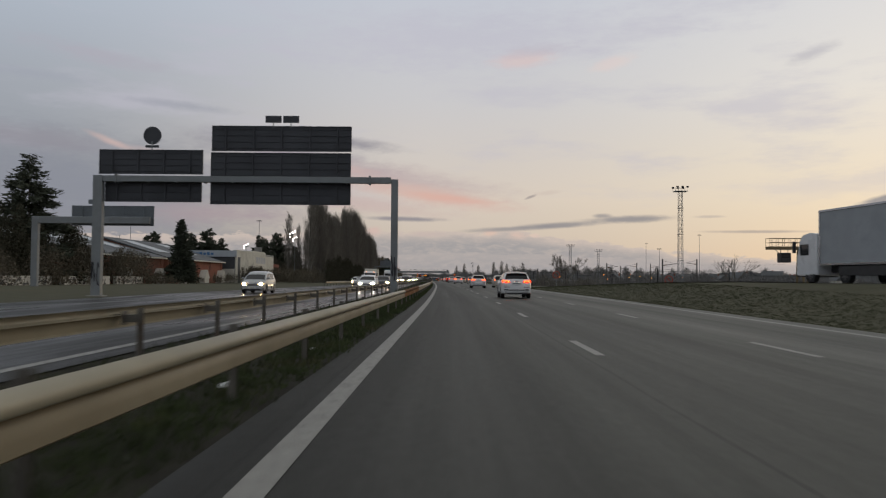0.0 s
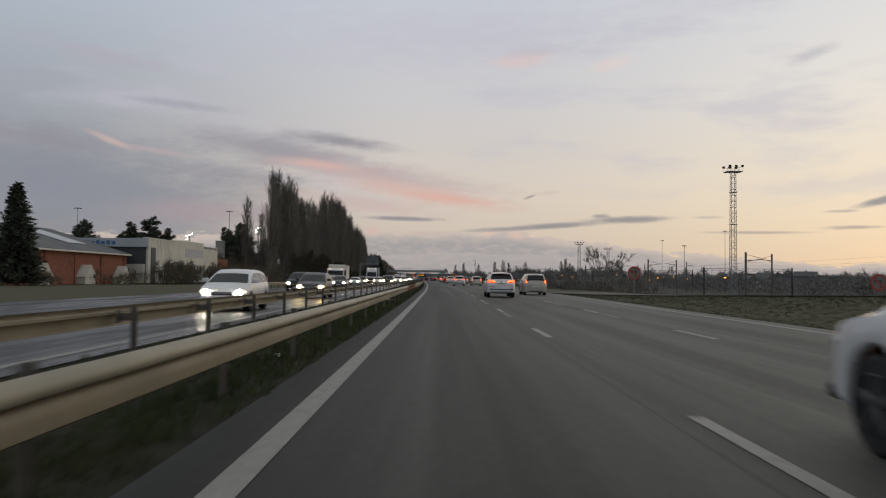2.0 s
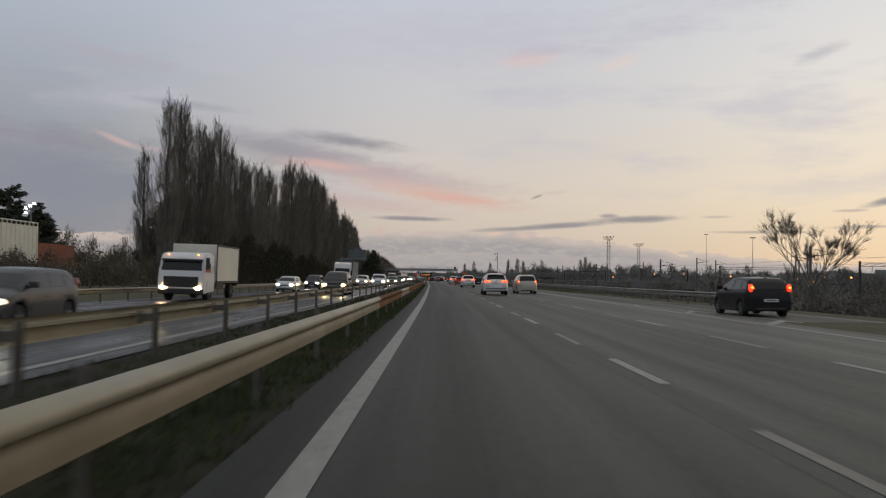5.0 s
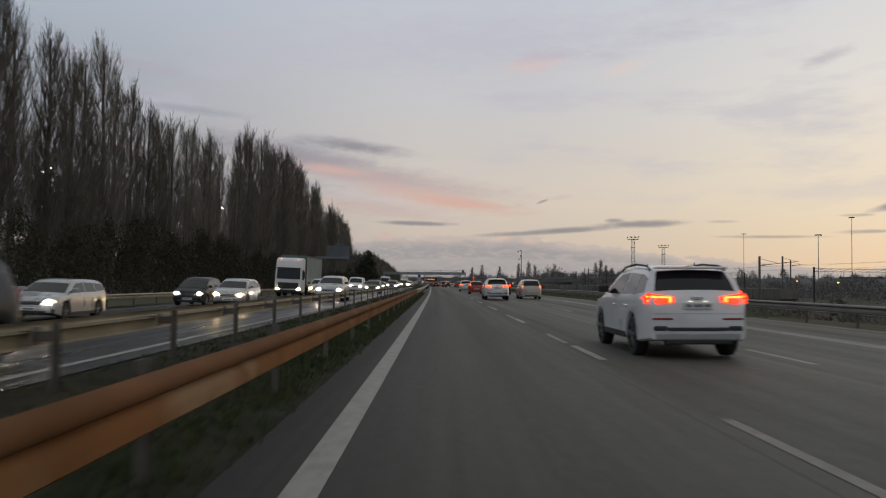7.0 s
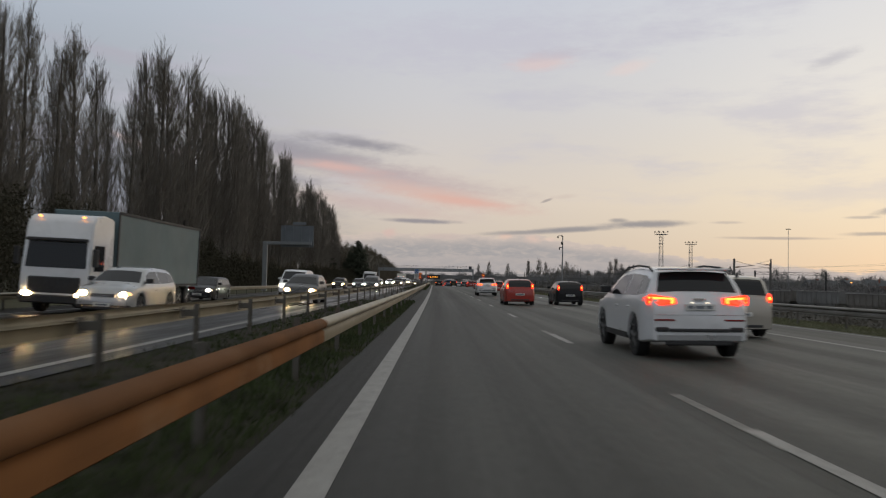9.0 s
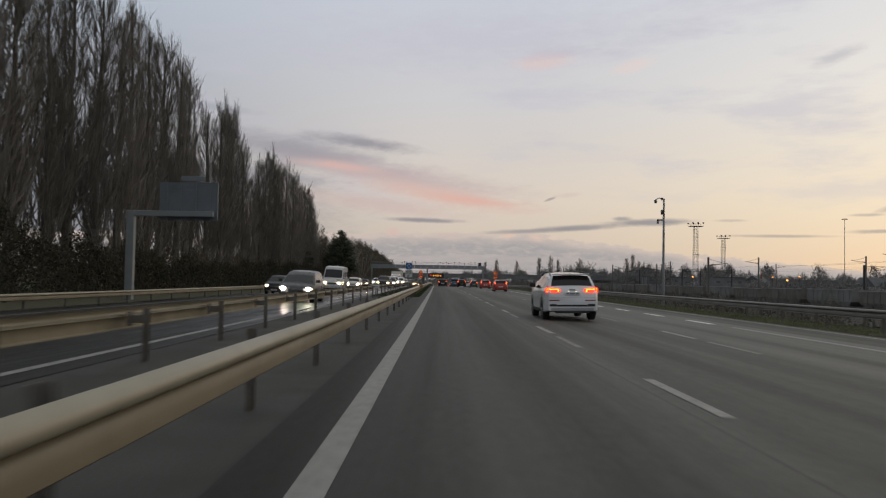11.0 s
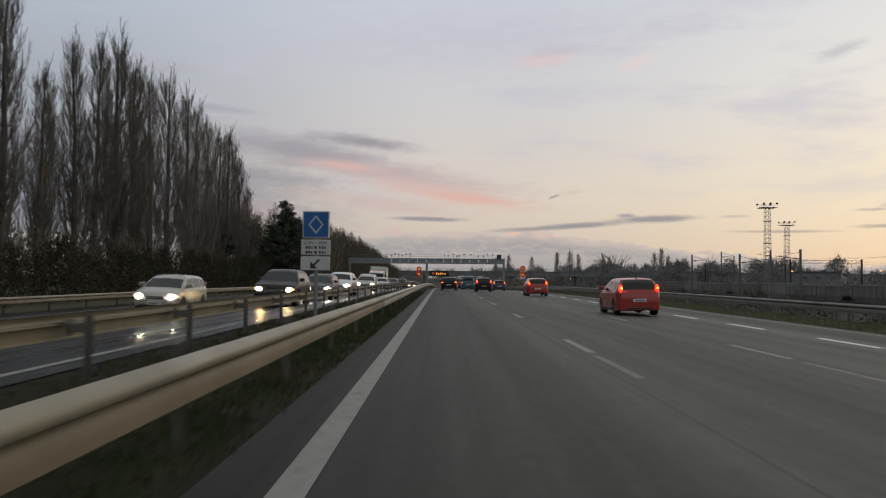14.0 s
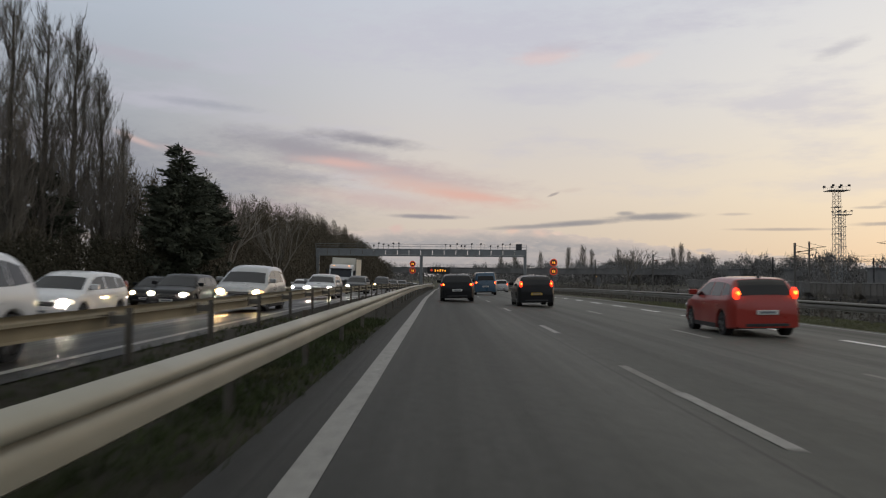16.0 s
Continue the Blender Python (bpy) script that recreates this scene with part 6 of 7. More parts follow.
    for x in (x0, x1):
        part("leg", box(BM(), x - 0.14, x + 0.14, -0.14, 0.14, 0, z - YARD + 0.6), DARK_METAL, g)
    b = BM()
    n = int((x1 - x0) / 1.6)
    for i in range(n):
        xa, xb = x0 + (x1 - x0) * i / n, x0 + (x1 - x0) * (i + 1) / n
        cyl(b, (xa, 0, z - YARD - 0.2), (xb, 0, z - YARD + 0.25), 0.03, 0.03, 4)
    for dz in (-0.25, 0.3):
        cyl(b, (x0, 0, z - YARD + dz), (x1, 0, z - YARD + dz), 0.04, 0.04, 5)
    part("truss", b, DARK_METAL, g)
    for x in steps(x0 + 2, x1 - 2, 4.0):
        part("dropper", cyl(BM(), (x, 0, z - YARD - 1.1), (x, 0, z - YARD - 0.2), 0.04, 0.04, 5), DARK_METAL, g)


for x0, x1, y, z in ((66, 84, 320, 4.2), (66, 82, 402, 4.4), (60, 74, 495, 5.0), (62, 84, 560, 5.4), (66, 88, 252, 4.0)):
    portal(x0, x1, y, z)

wires = BM()
for x, z in ((46.5, 4.0), (43.0, 3.2), (64.5, 5.0), (70.0, 4.6)):
    pts = [(x - 12.0 * (yy - 166) / 440, yy) for yy in steps(166, 604, 27.0)]
    for i, (a, b) in enumerate(zip(pts, pts[1:])):
        sag = 0.25 if i % 2 else -0.0
        cyl(wires, (a[0], a[1], z - (0.25 if i % 2 else 0)), (b[0], b[1], z - (0 if i % 2 else 0.25)), 0.011, 0.011, 3, False)
thing("overhead_wires", "thin overhead railway wires between the masts", "overhead wires", data=wires, mat=DARK_METAL, kind="stuff")


def box_wagon(x, y, paint, top):
    g = thing("freight_wagon", "open-topped freight wagon in haze-paled paint standing in the sidings", "freight wagon", Matrix.Translation((x, y, YARD)) @ Matrix.Rotation(radians(1.6), 4, "Z"), group="freight wagons")
    b = BM()
    lo = [b.verts.new((sx * 1.2, sy * 5.2, 1.1)) for sx, sy in ((-1, -1), (1, -1), (1, 1), (-1, 1))]
    mid_ = [b.verts.new((sx * 1.42, sy * 6.3, 1.75)) for sx, sy in ((-1, -1), (1, -1), (1, 1), (-1, 1))]
    hi = [b.verts.new((sx * 1.42, sy * 6.4, top)) for sx, sy in ((-1, -1), (1, -1), (1, 1), (-1, 1))]
    for p, q in ((lo, mid_), (mid_, hi)):
        for i in range(4):
            b.faces.new((p[i], p[(i + 1) % 4], q[(i + 1) % 4], q[i]))
    b.faces.new(lo)
    bed = [b.verts.new((v.co.x * 0.96, v.co.y * 0.99, top - 0.3)) for v in hi]
    rim = [b.verts.new((v.co.x * 0.96, v.co.y * 0.99, top)) for v in hi]
    for i in range(4):
        b.faces.new((hi[i], hi[(i + 1) % 4], rim[(i + 1) % 4], rim[i]))
        b.faces.new((rim[i], rim[(i + 1) % 4], bed[(i + 1) % 4], bed[i]))
    b.faces.new(bed)
    bmesh.ops.recalc_face_normals(b, faces=b.faces)
    body = part("body", b, paint, g)
    # pale strip paints the light caught along the top edge
    part("top_rail", box(BM(), -1.50, -1.40, -6.4, 6.4, top - 0.10, top + 0.02, 0.01), EDGE_GLINT, body)
    for i in range(9):
        part("side_rib", box(BM(), -1.49, -1.42, -5.8 + 1.45 * i - 0.06, -5.8 + 1.45 * i + 0.06, 1.5, top - 0.1), paint, body)
    part("frame", box(BM(), -1.2, 1.2, -7.0, 7.0, 0.85, 1.1), DARK_METAL, g)
    for yy in (-5.6, -3.9, 3.9, 5.6):
        part("wheelset", cyl(BM(), (-0.8, yy, 0.48), (0.8, yy, 0.48), 0.46, 0.46, 16), DARK_METAL, g)
    for yy in (-7.1, 7.1):
        part("buffer", cyl(BM(), (-0.85, yy - 0.2, 1.0), (-0.85, yy + 0.2, 1.0), 0.2, 0.2, 10), DARK_METAL, g)


for i in range(18):
    box_wagon(50.5 - 0.028 * (14.6 * i), 300 + 14.6 * i, (WAGON, WAGON2)[(i * 5) % 3 == 1], (3.3, 3.2, 3.35)[i % 3])


def rail_track(x0, y0, x1, y1):
    g = thing("railway_track", "dull railway track on sleepers", "railway track", Matrix.Translation((0, 0, YARD)), kind="structure")
    b = BM()
    for d in (-0.75, 0.75):
        cyl(b, (x0 + d, y0, 0.14), (x1 + d, y1, 0.14), 0.05, 0.05, 4)
    part("rails", b, POSTS, g)


for dx in (0, 5, 11.5, 16.5):
    rail_track(50.5 + dx + 4.0, 160, 50.5 + dx - 9.0, 620)


def yard_crane():
    """Yellow travelling crane of the freight yard: a railed bridge on legs with a hanging cab."""
    g = thing("yard_crane", "faded yellow gantry crane with a railed bridge and hanging cab", "crane", Matrix.Translation((53.9, 136.0, YARD)))
    z = 9.2
    part("bridge", box(BM(), 0, 7.5, -0.9, 0.9, z - 0.35, z + 0.15, 0.03), CRANE, g)
    for x in (5.4, 7.2):
        for y_ in (-1.6, 1.6):
            part("leg", cyl(BM(), (x, y_, 0), (x, y_ * 0.5, z - 0.3), 0.22, 0.18, 8), CRANE, g)
    for y_ in (-0.85, 0.85):
        for x in steps(0.05, 7.4, 1.0):
            part("railing_post", cyl(BM(), (x, y_, z + 0.1), (x, y_, z + 1.55), 0.04, 0.04, 5), CRANE, g)
        for dz in (0.8, 1.5):
            part("handrail", cyl(BM(), (0, y_, z + dz), (7.5, y_, z + dz), 0.04, 0.04, 6), CRANE, g)
    cab = part("operator_cab", box(BM(), 1.9, 3.6, -0.8, 0.8, z - 2.5, z - 0.9, 0.06), DARK_METAL, g)
    part("cab_window", box(BM(), 2.05, 3.45, -0.83, -0.79, z - 1.75, z - 1.05, 0.01), CAR_GLASS, cab)
    for x in (1.3, 2.2, 3.4):
        part("hanger", cyl(BM(), (x, 0, z - 0.35), (max(x, 1.95), 0, z - 1.0), 0.05, 0.05, 6), DARK_METAL, cab)


yard_crane()


def fence_run():
    """Mesh fence with slim posts between road and sidings."""
    g = thing("mesh_fence", "dark wire-mesh fence along the railway", "fence", Matrix.Translation((0, 0, 0)))
    pts = [(23.5 + edge_x(y), y) for y in steps(176, 620, 4.0)]
    pm = link("fence_post", cyl(BM(), (0, 0, 0), (0, 0, 2.6), 0.035, 0.035, 5), DARK_METAL)
    b = BM()
    for (xa, ya), (xb, yb) in zip(pts, pts[1:]):
        za = ground_z(23.5, ya)
        part("fence_post", pm, None, g, m=Matrix.Translation((xa, ya, za)))
        for k in range(9):
            z = za + 0.3 + 0.27 * k
            cyl(b, (xa, ya, z), (xb, yb, z), 0.008, 0.008, 3, False)
        for k in range(8):
            t = k / 8
            x_, y_ = xa + (xb - xa) * t, ya + (yb - ya) * t
            cyl(b, (x_, y_, za + 0.2), (x_, y_, za + 2.55), 0.008, 0.008, 3, False)
    part("wire_mesh", b, DARK_METAL, g)


fence_run()


# ---------------------------------------------------------------- plants
def tube(verts, faces, pts, radii, n=3):
    """Add a thin bent tapered stick to the lists."""
    base = len(verts)
    for i, (p, r) in enumerate(zip(pts, radii)):
        d = (pts[min(i + 1, len(pts) - 1)] - pts[max(i - 1, 0)]).normalized()
        a = d.cross(Vector((0.3, 0.9, 0.2))).normalized()
        b = d.cross(a)
        for k in range(n):
            t = 2 * math.pi * k / n
            verts.append(tuple(p + (a * math.cos(t) + b * math.sin(t)) * r))
    for i in range(len(pts) - 1):
        for k in range(n):
            q = base + i * n
            faces.append((q + k, q + (k + 1) % n, q + n + (k + 1) % n, q + n + k))


def from_lists(name, verts, faces, mat, smooth=False):
    me = bpy.data.meshes.new(name)
    me.from_pydata(verts, [], faces)
    me.materials.append(mat)
    if smooth:
        me.shade_smooth()
    return me


def sliver(v, f, p, q, side, w0):
    """A thin twig: two narrow triangles set across one another."""
    d = q - p
    a = d.cross(side).normalized() * w0
    b = d.cross(a).normalized() * w0
    i = len(v)
    v.extend((tuple(p - a), tuple(p + a), tuple(q), tuple(p - b), tuple(p + b)))
    f.append((i, i + 1, i + 2))
    f.append((i + 3, i + 4, i + 2))


def poplar_meshes(seed, h, spread, limbs=110, twigs=44, open_base=0.10):
    """A leafless Lombardy poplar: a trunk, many thin steep limbs that fork, and upright twigs."""
    rnd = random.Random(seed)
    tv, tf, cv, cf = [], [], [], []
    lean = Vector((rnd.uniform(-0.25, 0.25), rnd.uniform(-0.25, 0.25), 0))
    axis = lambda t: Vector((0, 0, h * t)) + lean * (t * t) * 2
    n = 9
    tube(tv, tf, [axis(0.93 * i / n) + Vector((rnd.uniform(-0.08, 0.08), rnd.uniform(-0.08, 0.08), 0)) for i in range(n + 1)], [0.36 * (1 - 0.93 * (i / n) ** 0.9) + 0.015 + (0.18 if i == 0 else 0) for i in range(n + 1)], 8)
    for j in range(limbs):
        t0 = open_base + (0.87 - open_base) * ((j + rnd.random()) / limbs) ** 1.1
        a = rnd.uniform(0, 2 * math.pi)
        # spindle-shaped envelope, widest below the middle
        env = spread * (0.20 + 0.80 * math.sin(math.pi * min(1.0, 0.22 + t0 * 0.84))) * rnd.uniform(0.35, 1.1)
        length = h * rnd.uniform(0.17, 0.31) * (1.15 - 0.75 * t0)
        o = Vector((math.cos(a), math.sin(a), 0))
        p0 = axis(t0)
        wob = lambda: Vector((rnd.uniform(-0.09, 0.09), rnd.uniform(-0.09, 0.09), 0))
        pts = [p0, p0 + o * env * 0.52 + Vector((0, 0, length * 0.22)) + wob(), p0 + o * env * 0.86 + Vector((0, 0, length * 0.58)) + wob(), p0 + o * env * rnd.uniform(0.72, 1.0) + Vector((0, 0, length)) + wob()]
        r = 0.056 * (1.1 - 0.75 * t0) * rnd.uniform(0.6, 1.3)
        tube(cv, cf, pts, [r, r * 0.72, r * 0.42, 0.009], 4)
        runs = [pts]
        for k in range(4):
            s = rnd.uniform(0.15, 0.8)
            i = min(2, int(s * 3))
            q = pts[i].lerp(pts[i + 1], s * 3 - i)
            b = a + rnd.uniform(-1.5, 1.5)
            L = length * rnd.uniform(0.25, 0.5)
            out = Vector((math.cos(b), math.sin(b), 0)) * L * rnd.uniform(0.14, 0.48)
            sub = [q, q + out * 0.7 + Vector((0, 0, L * 0.45)), q + out + Vector((0, 0, L))]
            tube(cv, cf, sub, [r * 0.42 + 0.006, r * 0.28 + 0.005, 0.006], 3)
            runs.append(sub)
        for k in range(twigs):
            run = runs[k % 5]
            s = rnd.uniform(0.12, 1.0) * (len(run) - 1)
            i = min(len(run) - 2, int(s))
            q = run[i].lerp(run[i + 1], s - i)
            b = a + rnd.uniform(-2.2, 2.2)
            d = Vector((math.cos(b) * rnd.uniform(0.05, 0.65), math.sin(b) * rnd.uniform(0.05, 0.65), 1))
            L = rnd.uniform(0.4, 1.4) * (1.1 - 0.4 * t0)
            sliver(cv, cf, q, q + d * L, Vector((rnd.uniform(-1, 1), rnd.uniform(-1, 1), 0.1)), rnd.uniform(0.007, 0.013))
    return from_lists("trunk", tv, tf, BARK, True), from_lists("crown", cv, cf, TWIGS)


def stand(name, label, category, meshes, x, y, z, scale=1.0, turn=0.0, group="", squash=1.0):
    g = thing(name, label, category, Matrix.Translation((x, y, z)) @ Matrix.Rotation(turn, 4, "Z") @ Matrix.Diagonal((scale * squash, scale * squash, scale, 1)), group)
    part("trunk", meshes[0], None, g)
    part("crown", meshes[1], None, g)
    return g


POPLARS = [poplar_meshes(11 + i, 24.0, s, n_, k) for i, (s, n_, k) in enumerate(((1.75, 106, 46), (2.1, 112, 46), (1.85, 106, 46), (2.3, 116, 46), (1.7, 104, 46)))]
rnd = random.Random(5)


def poplar_height(y):
    return between(y, (216, 228, 242, 251, 258, 265, 272, 277, 290, 296, 300, 305, 313, 322, 345, 354, 362, 367, 374, 380, 388, 391, 398, 405, 420, 435, 443, 448),
                   (23.0, 26.4, 25.2, 26.4, 24.6, 22.6, 24.8, 23.8, 24.8, 21.0, 20.5, 27.8, 28.8, 29.6, 30.4, 29.0, 27.8, 23.5, 28.6, 28.4, 22.5, 19.5, 23.8, 25.2, 24.8, 23.2, 22.4, 17.0))


y = 224.5
while y < 450:
    hgt = poplar_height(y) * rnd.uniform(0.93, 1.03)
    x = -36.8 + rnd.uniform(-0.5, 0.5)
    stand("poplar_tree", "tall leafless Lombardy poplar in a dense roadside row", "poplar tree", POPLARS[rnd.randrange(5)], x, y, ground_z(x - edge_x(y), y) - 0.1, hgt / 24.0, rnd.uniform(0, 6.3), "poplars in the row", rnd.uniform(1.0, 1.28))
    y += rnd.uniform(3.6, 5.0)
    for gap, after in ((295.0, 301.0), (364.5, 368.5), (387.0, 391.5)):
        y = after if gap < y < after else y
y = 240.0
while y < 452:
    hgt = poplar_height(y) * rnd.uniform(0.66, 0.86)
    x = -44.0 + rnd.uniform(-1.2, 1.2)
    stand("poplar_tree", "tall leafless Lombardy poplar in the row behind", "poplar tree", POPLARS[rnd.randrange(5)], x, y, 0.0, hgt / 24.0, rnd.uniform(0, 6.3), "poplars in the row behind", rnd.uniform(0.95, 1.2))
    y += rnd.uniform(9.0, 13.0)


def spray(verts, faces, p, d, size, rnd, n):
    """A tuft of needles or leaves: small crossed slivers round p."""
    for _ in range(n):
        a = Vector((rnd.gauss(0, 1), rnd.gauss(0, 1), rnd.gauss(0, 0.7))).normalized()
        b = (a.cross(d) if abs(a.dot(d)) < 0.95 else a.cross(Vector((0.2, 0.5, 1)))).normalized()
        c = p + Vector((rnd.uniform(-1, 1), rnd.uniform(-1, 1), rnd.uniform(-0.7, 0.7))) * size * 0.6
        L = size * rnd.uniform(0.5, 1.1)
        i = len(verts)
        verts.extend((tuple(c - b * L * 0.22), tuple(c + b * L * 0.22), tuple(c + (a * 0.6 + d * 0.7) * L)))
        faces.append((i, i + 1, i + 2))


def conifer_meshes(seed, h, r, droop=0.25, layers=22, per=11, base=0.04, ragged=0.3, tip=0.0, fuzz=7, inner=0.0, size=1.0):
    """A dark conifer: a trunk and whorls of needled branches."""
    rnd = random.Random(seed)
    tv, tf, cv, cf = [], [], [], []
    tube(tv, tf, [Vector((0, 0, 0)), Vector((0.05, 0, h * 0.5)), Vector((0, 0.05, h * 0.97))], [0.22, 0.13, 0.02], 7)
    for i in range(layers):
        t = base + (1 - base) * i / layers
        for k in range(per):
            a = rnd.uniform(0, 2 * math.pi)
            R = r * ((1 - t) ** 0.85 * (1 - tip) + tip * (0.35 + 0.65 * math.sin(math.pi * min(1, t * 1.05)))) * rnd.uniform(1 - ragged, 1 + ragged * 0.5) + 0.12
            o = Vector((math.cos(a), math.sin(a), 0))
            p0 = Vector((0, 0, h * (t + rnd.uniform(-0.5, 0.5) / layers) * 0.97))
            p1 = p0 + o * R * 0.6 + Vector((0, 0, R * 0.10))
            p2 = p0 + o * R + Vector((0, 0, -R * droop + 0.15))
            tube(cv, cf, [p0, p1, p2], [0.035, 0.025, 0.008], 3)
            m = max(3, int(R * 5))
            for j in range(m):
                s = (j + 0.6) / m
                if s < inner:
                    continue
                q = p0.lerp(p1, s / 0.6) if s < 0.6 else p1.lerp(p2, (s - 0.6) / 0.4)
                spray(cv, cf, q, (o + Vector((0, 0, 0.15))).normalized(), (0.42 + 0.12 * R) * size, rnd, fuzz)
    return from_lists("trunk", tv, tf, BARK, True), from_lists("crown", cv, cf, NEEDLES)


SPRUCE = conifer_meshes(71, 10.0, 2.3, 0.22, 26, 10)
CEDAR = conifer_meshes(72, 15.0, 4.8, 0.02, 22, 9, 0.06, 0.6, 0.15, 7, 0.2, 0.9)
PINE = conifer_meshes(73, 12.0, 3.4, -0.16, 17, 7, 0.14, 0.7, 0.35, 11, 0.25, 0.95)
PINE2 = conifer_meshes(74, 12.0, 3.0, -0.12, 18, 8, 0.08, 0.7, 0.25, 11, 0.25, 0.95)
stand("spruce_tree", "dark pointed spruce in front of the brick sheds", "spruce tree", SPRUCE, -40.4, 126.3, 0.25, 1.0)
stand("cedar_tree", "big dark spreading conifer beside the sheds", "conifer", CEDAR, -45.4, 89.5, 0.2, 0.99, 0.7)
for i, (x, y, h, kind) in enumerate(((-90, 256, 15.9, 0), (-95, 262, 15.0, 1), (-78.4, 256, 15.6, 1), (-74, 257, 17.2, 0), (-70, 258, 14.2, 1), (-82.5, 262, 13.5, 0), (-73, 327, 19.0, 1), (-58.4, 287, 18.0, 0), (-66, 305, 16.5, 1), (-60, 300, 14.5, 1), (-63.5, 306, 15.5, 0), (-56, 310, 14.0, 1), (-76, 272, 13.5, 0),
                                     (-29.6, 444.3, 13.2, 1), (-31.8, 457, 12.2, 0), (-33.0, 450.5, 9.5, 1), (-36, 470, 11.5, 0), (-39.9, 647, 16.5, 1), (-37, 585, 12.5, 0), (-41, 615, 14.0, 1), (-35.5, 540, 10.0, 0), (-38, 437, 11.0, 0))):
    stand("pine_tree", "dark evergreen pine with a ragged crown", "pine tree", (PINE, PINE2)[kind], x, y, ground_z(x - edge_x(y), y), h / 12.0, rnd.uniform(0, 6.3), "dark pines")


def bare_tree_meshes(seed, h, spread, forks=5, depth=5, thick=1.0, tips=0, low=False):
    """A broad leafless tree that forks from low down."""
    rnd = random.Random(seed)
    tv, tf, cv, cf = [], [], [], []
    tube(tv, tf, [Vector((0, 0, 0)), Vector((0.05, 0, h * 0.12)), Vector((0.0, 0.05, h * 0.22))], [0.28, 0.22, 0.18], 8)

    def grow(p, d, L, r, level):
        q = p + d * L * 0.5 + Vector((rnd.uniform(-1, 1), rnd.uniform(-1, 1), rnd.uniform(-0.3, 0.6))) * L * 0.06
        e = p + d * L
        tube(cv, cf, [p, q, e], [r, r * 0.8, r * 0.6], 4 if level < 3 else 3)
        if level >= depth:
            for _ in range(tips):
                a = Vector((rnd.gauss(0, 1), rnd.gauss(0, 1), rnd.gauss(0.3, 0.7))).normalized()
                sliver(cv, cf, p.lerp(e, rnd.random()), e + (d + a).normalized() * L * rnd.uniform(0.5, 1.0), a.cross(d) + Vector((0.1, 0, 0)), 0.010)
            return
        for _ in range(rnd.choice((2, 3)) if level else forks):
            a = Vector((rnd.gauss(0, 1), rnd.gauss(0, 1), rnd.gauss(0.25, 0.6))).normalized()
            nd = (d * 1.15 + a * spread + Vector((0, 0, 0.12))).normalized()
            grow(e, nd, L * rnd.uniform(0.62, 0.86), r * 0.62, level + 1)

    for k in range(forks):
        a = 2 * math.pi * k / forks + rnd.uniform(-0.4, 0.4)
        tilt = rnd.uniform(0.15, 1.5) if low else 0.55
        reach = rnd.uniform(0.17, 0.25) if low else 0.24
        grow(Vector((0, 0, h * (rnd.uniform(0.08, 0.22) if low else 0.2))), Vector((math.cos(a) * tilt, math.sin(a) * tilt, 1)).normalized(), h * reach, 0.12 * thick, 1)
    return from_lists("trunk", tv, tf, BARK, True), from_lists("crown", cv, cf, TWIGS)


BARE = bare_tree_meshes(31, 9.0, 0.62)
BARE_FULL = bare_tree_meshes(35, 9.0, 0.50, 9, 5, 0.6, 7, True)
BARE2 = bare_tree_meshes(32, 9.0, 0.50)
stand("bare_tree", "leafless round-crowned tree on the railway bank", "bare tree", BARE_FULL, 27.4, 182.0, -1.0, 0.95)
for i, (x, y, s) in enumerate(((29.0, 82.0, 0.52), (24, 192, 0.6), (31, 190, 0.55), (33.5, 176, 0.5), (62, 700, 2.0), (-96, 262, 1.5), (-71, 250, 1.2), (-52, 100, 0.9), (-31, 462, 1.35), (-29, 478, 1.1), (110, 640, 1.6), (48, 650, 1.5))):
    stand("bare_tree", "leafless winter tree with fine twigs", "bare tree", (BARE, BARE2)[i % 2], x, y, ground_z(x - edge_x(y), y) - 0.1, s, i * 1.3, "bare trees")


def thicket(name, label, places, mat, seed, leaf=0.45, dens=26, twig=0.5):
    """Joined undergrowth: many slivers and sticks over a run of rounded mounds (x, y, z, rx, ry, h)."""
    rnd = random.Random(seed)
    v, f = [], []
    for x, y_, z, rx, ry, h in places:
        n = int(dens * (rx * ry + h * (rx + ry)))
        for _ in range(n):
            a, s = rnd.uniform(0, 2 * math.pi), math.sqrt(rnd.random())
            hz = rnd.random() ** 0.8
            k = math.sqrt(max(0.0, 1 - hz ** 2.2)) * s * rnd.uniform(0.75, 1.12)
            p = Vector((x + math.cos(a) * rx * k, y_ + math.sin(a) * ry * k, z + h * hz * rnd.uniform(0.8, 1.08)))
            if rnd.random() < twig:
                d = Vector((rnd.uniform(-0.5, 0.5), rnd.uniform(-0.5, 0.5), 1)).normalized()
                L = leaf * rnd.uniform(1.2, 3.0)
                w_ = d.cross(Vector((rnd.uniform(-1, 1), rnd.uniform(-1, 1), 0.1))).normalized() * leaf * 0.07
                i = len(v)
                v.extend((tuple(p - w_), tuple(p + w_), tuple(p + d * L)))
                f.append((i, i + 1, i + 2))
            else:
                a1 = Vector((rnd.gauss(0, 1), rnd.gauss(0, 1), rnd.gauss(0, 1))).normalized() * leaf * rnd.uniform(0.5, 1.0)
                b1 = a1.cross(Vector((rnd.gauss(0, 1), rnd.gauss(0, 1), rnd.gauss(0, 1)))).normalized() * leaf * 0.6
                i = len(v)
                v.extend((tuple(p - b1 * 0.5), tuple(p + b1 * 0.5), tuple(p + a1)))
                f.append((i, i + 1, i + 2))
    return tagged(new(name, from_lists(name, v, f, mat)), label, "shrubs", kind="stuff")


hedge = []
y = 224.0
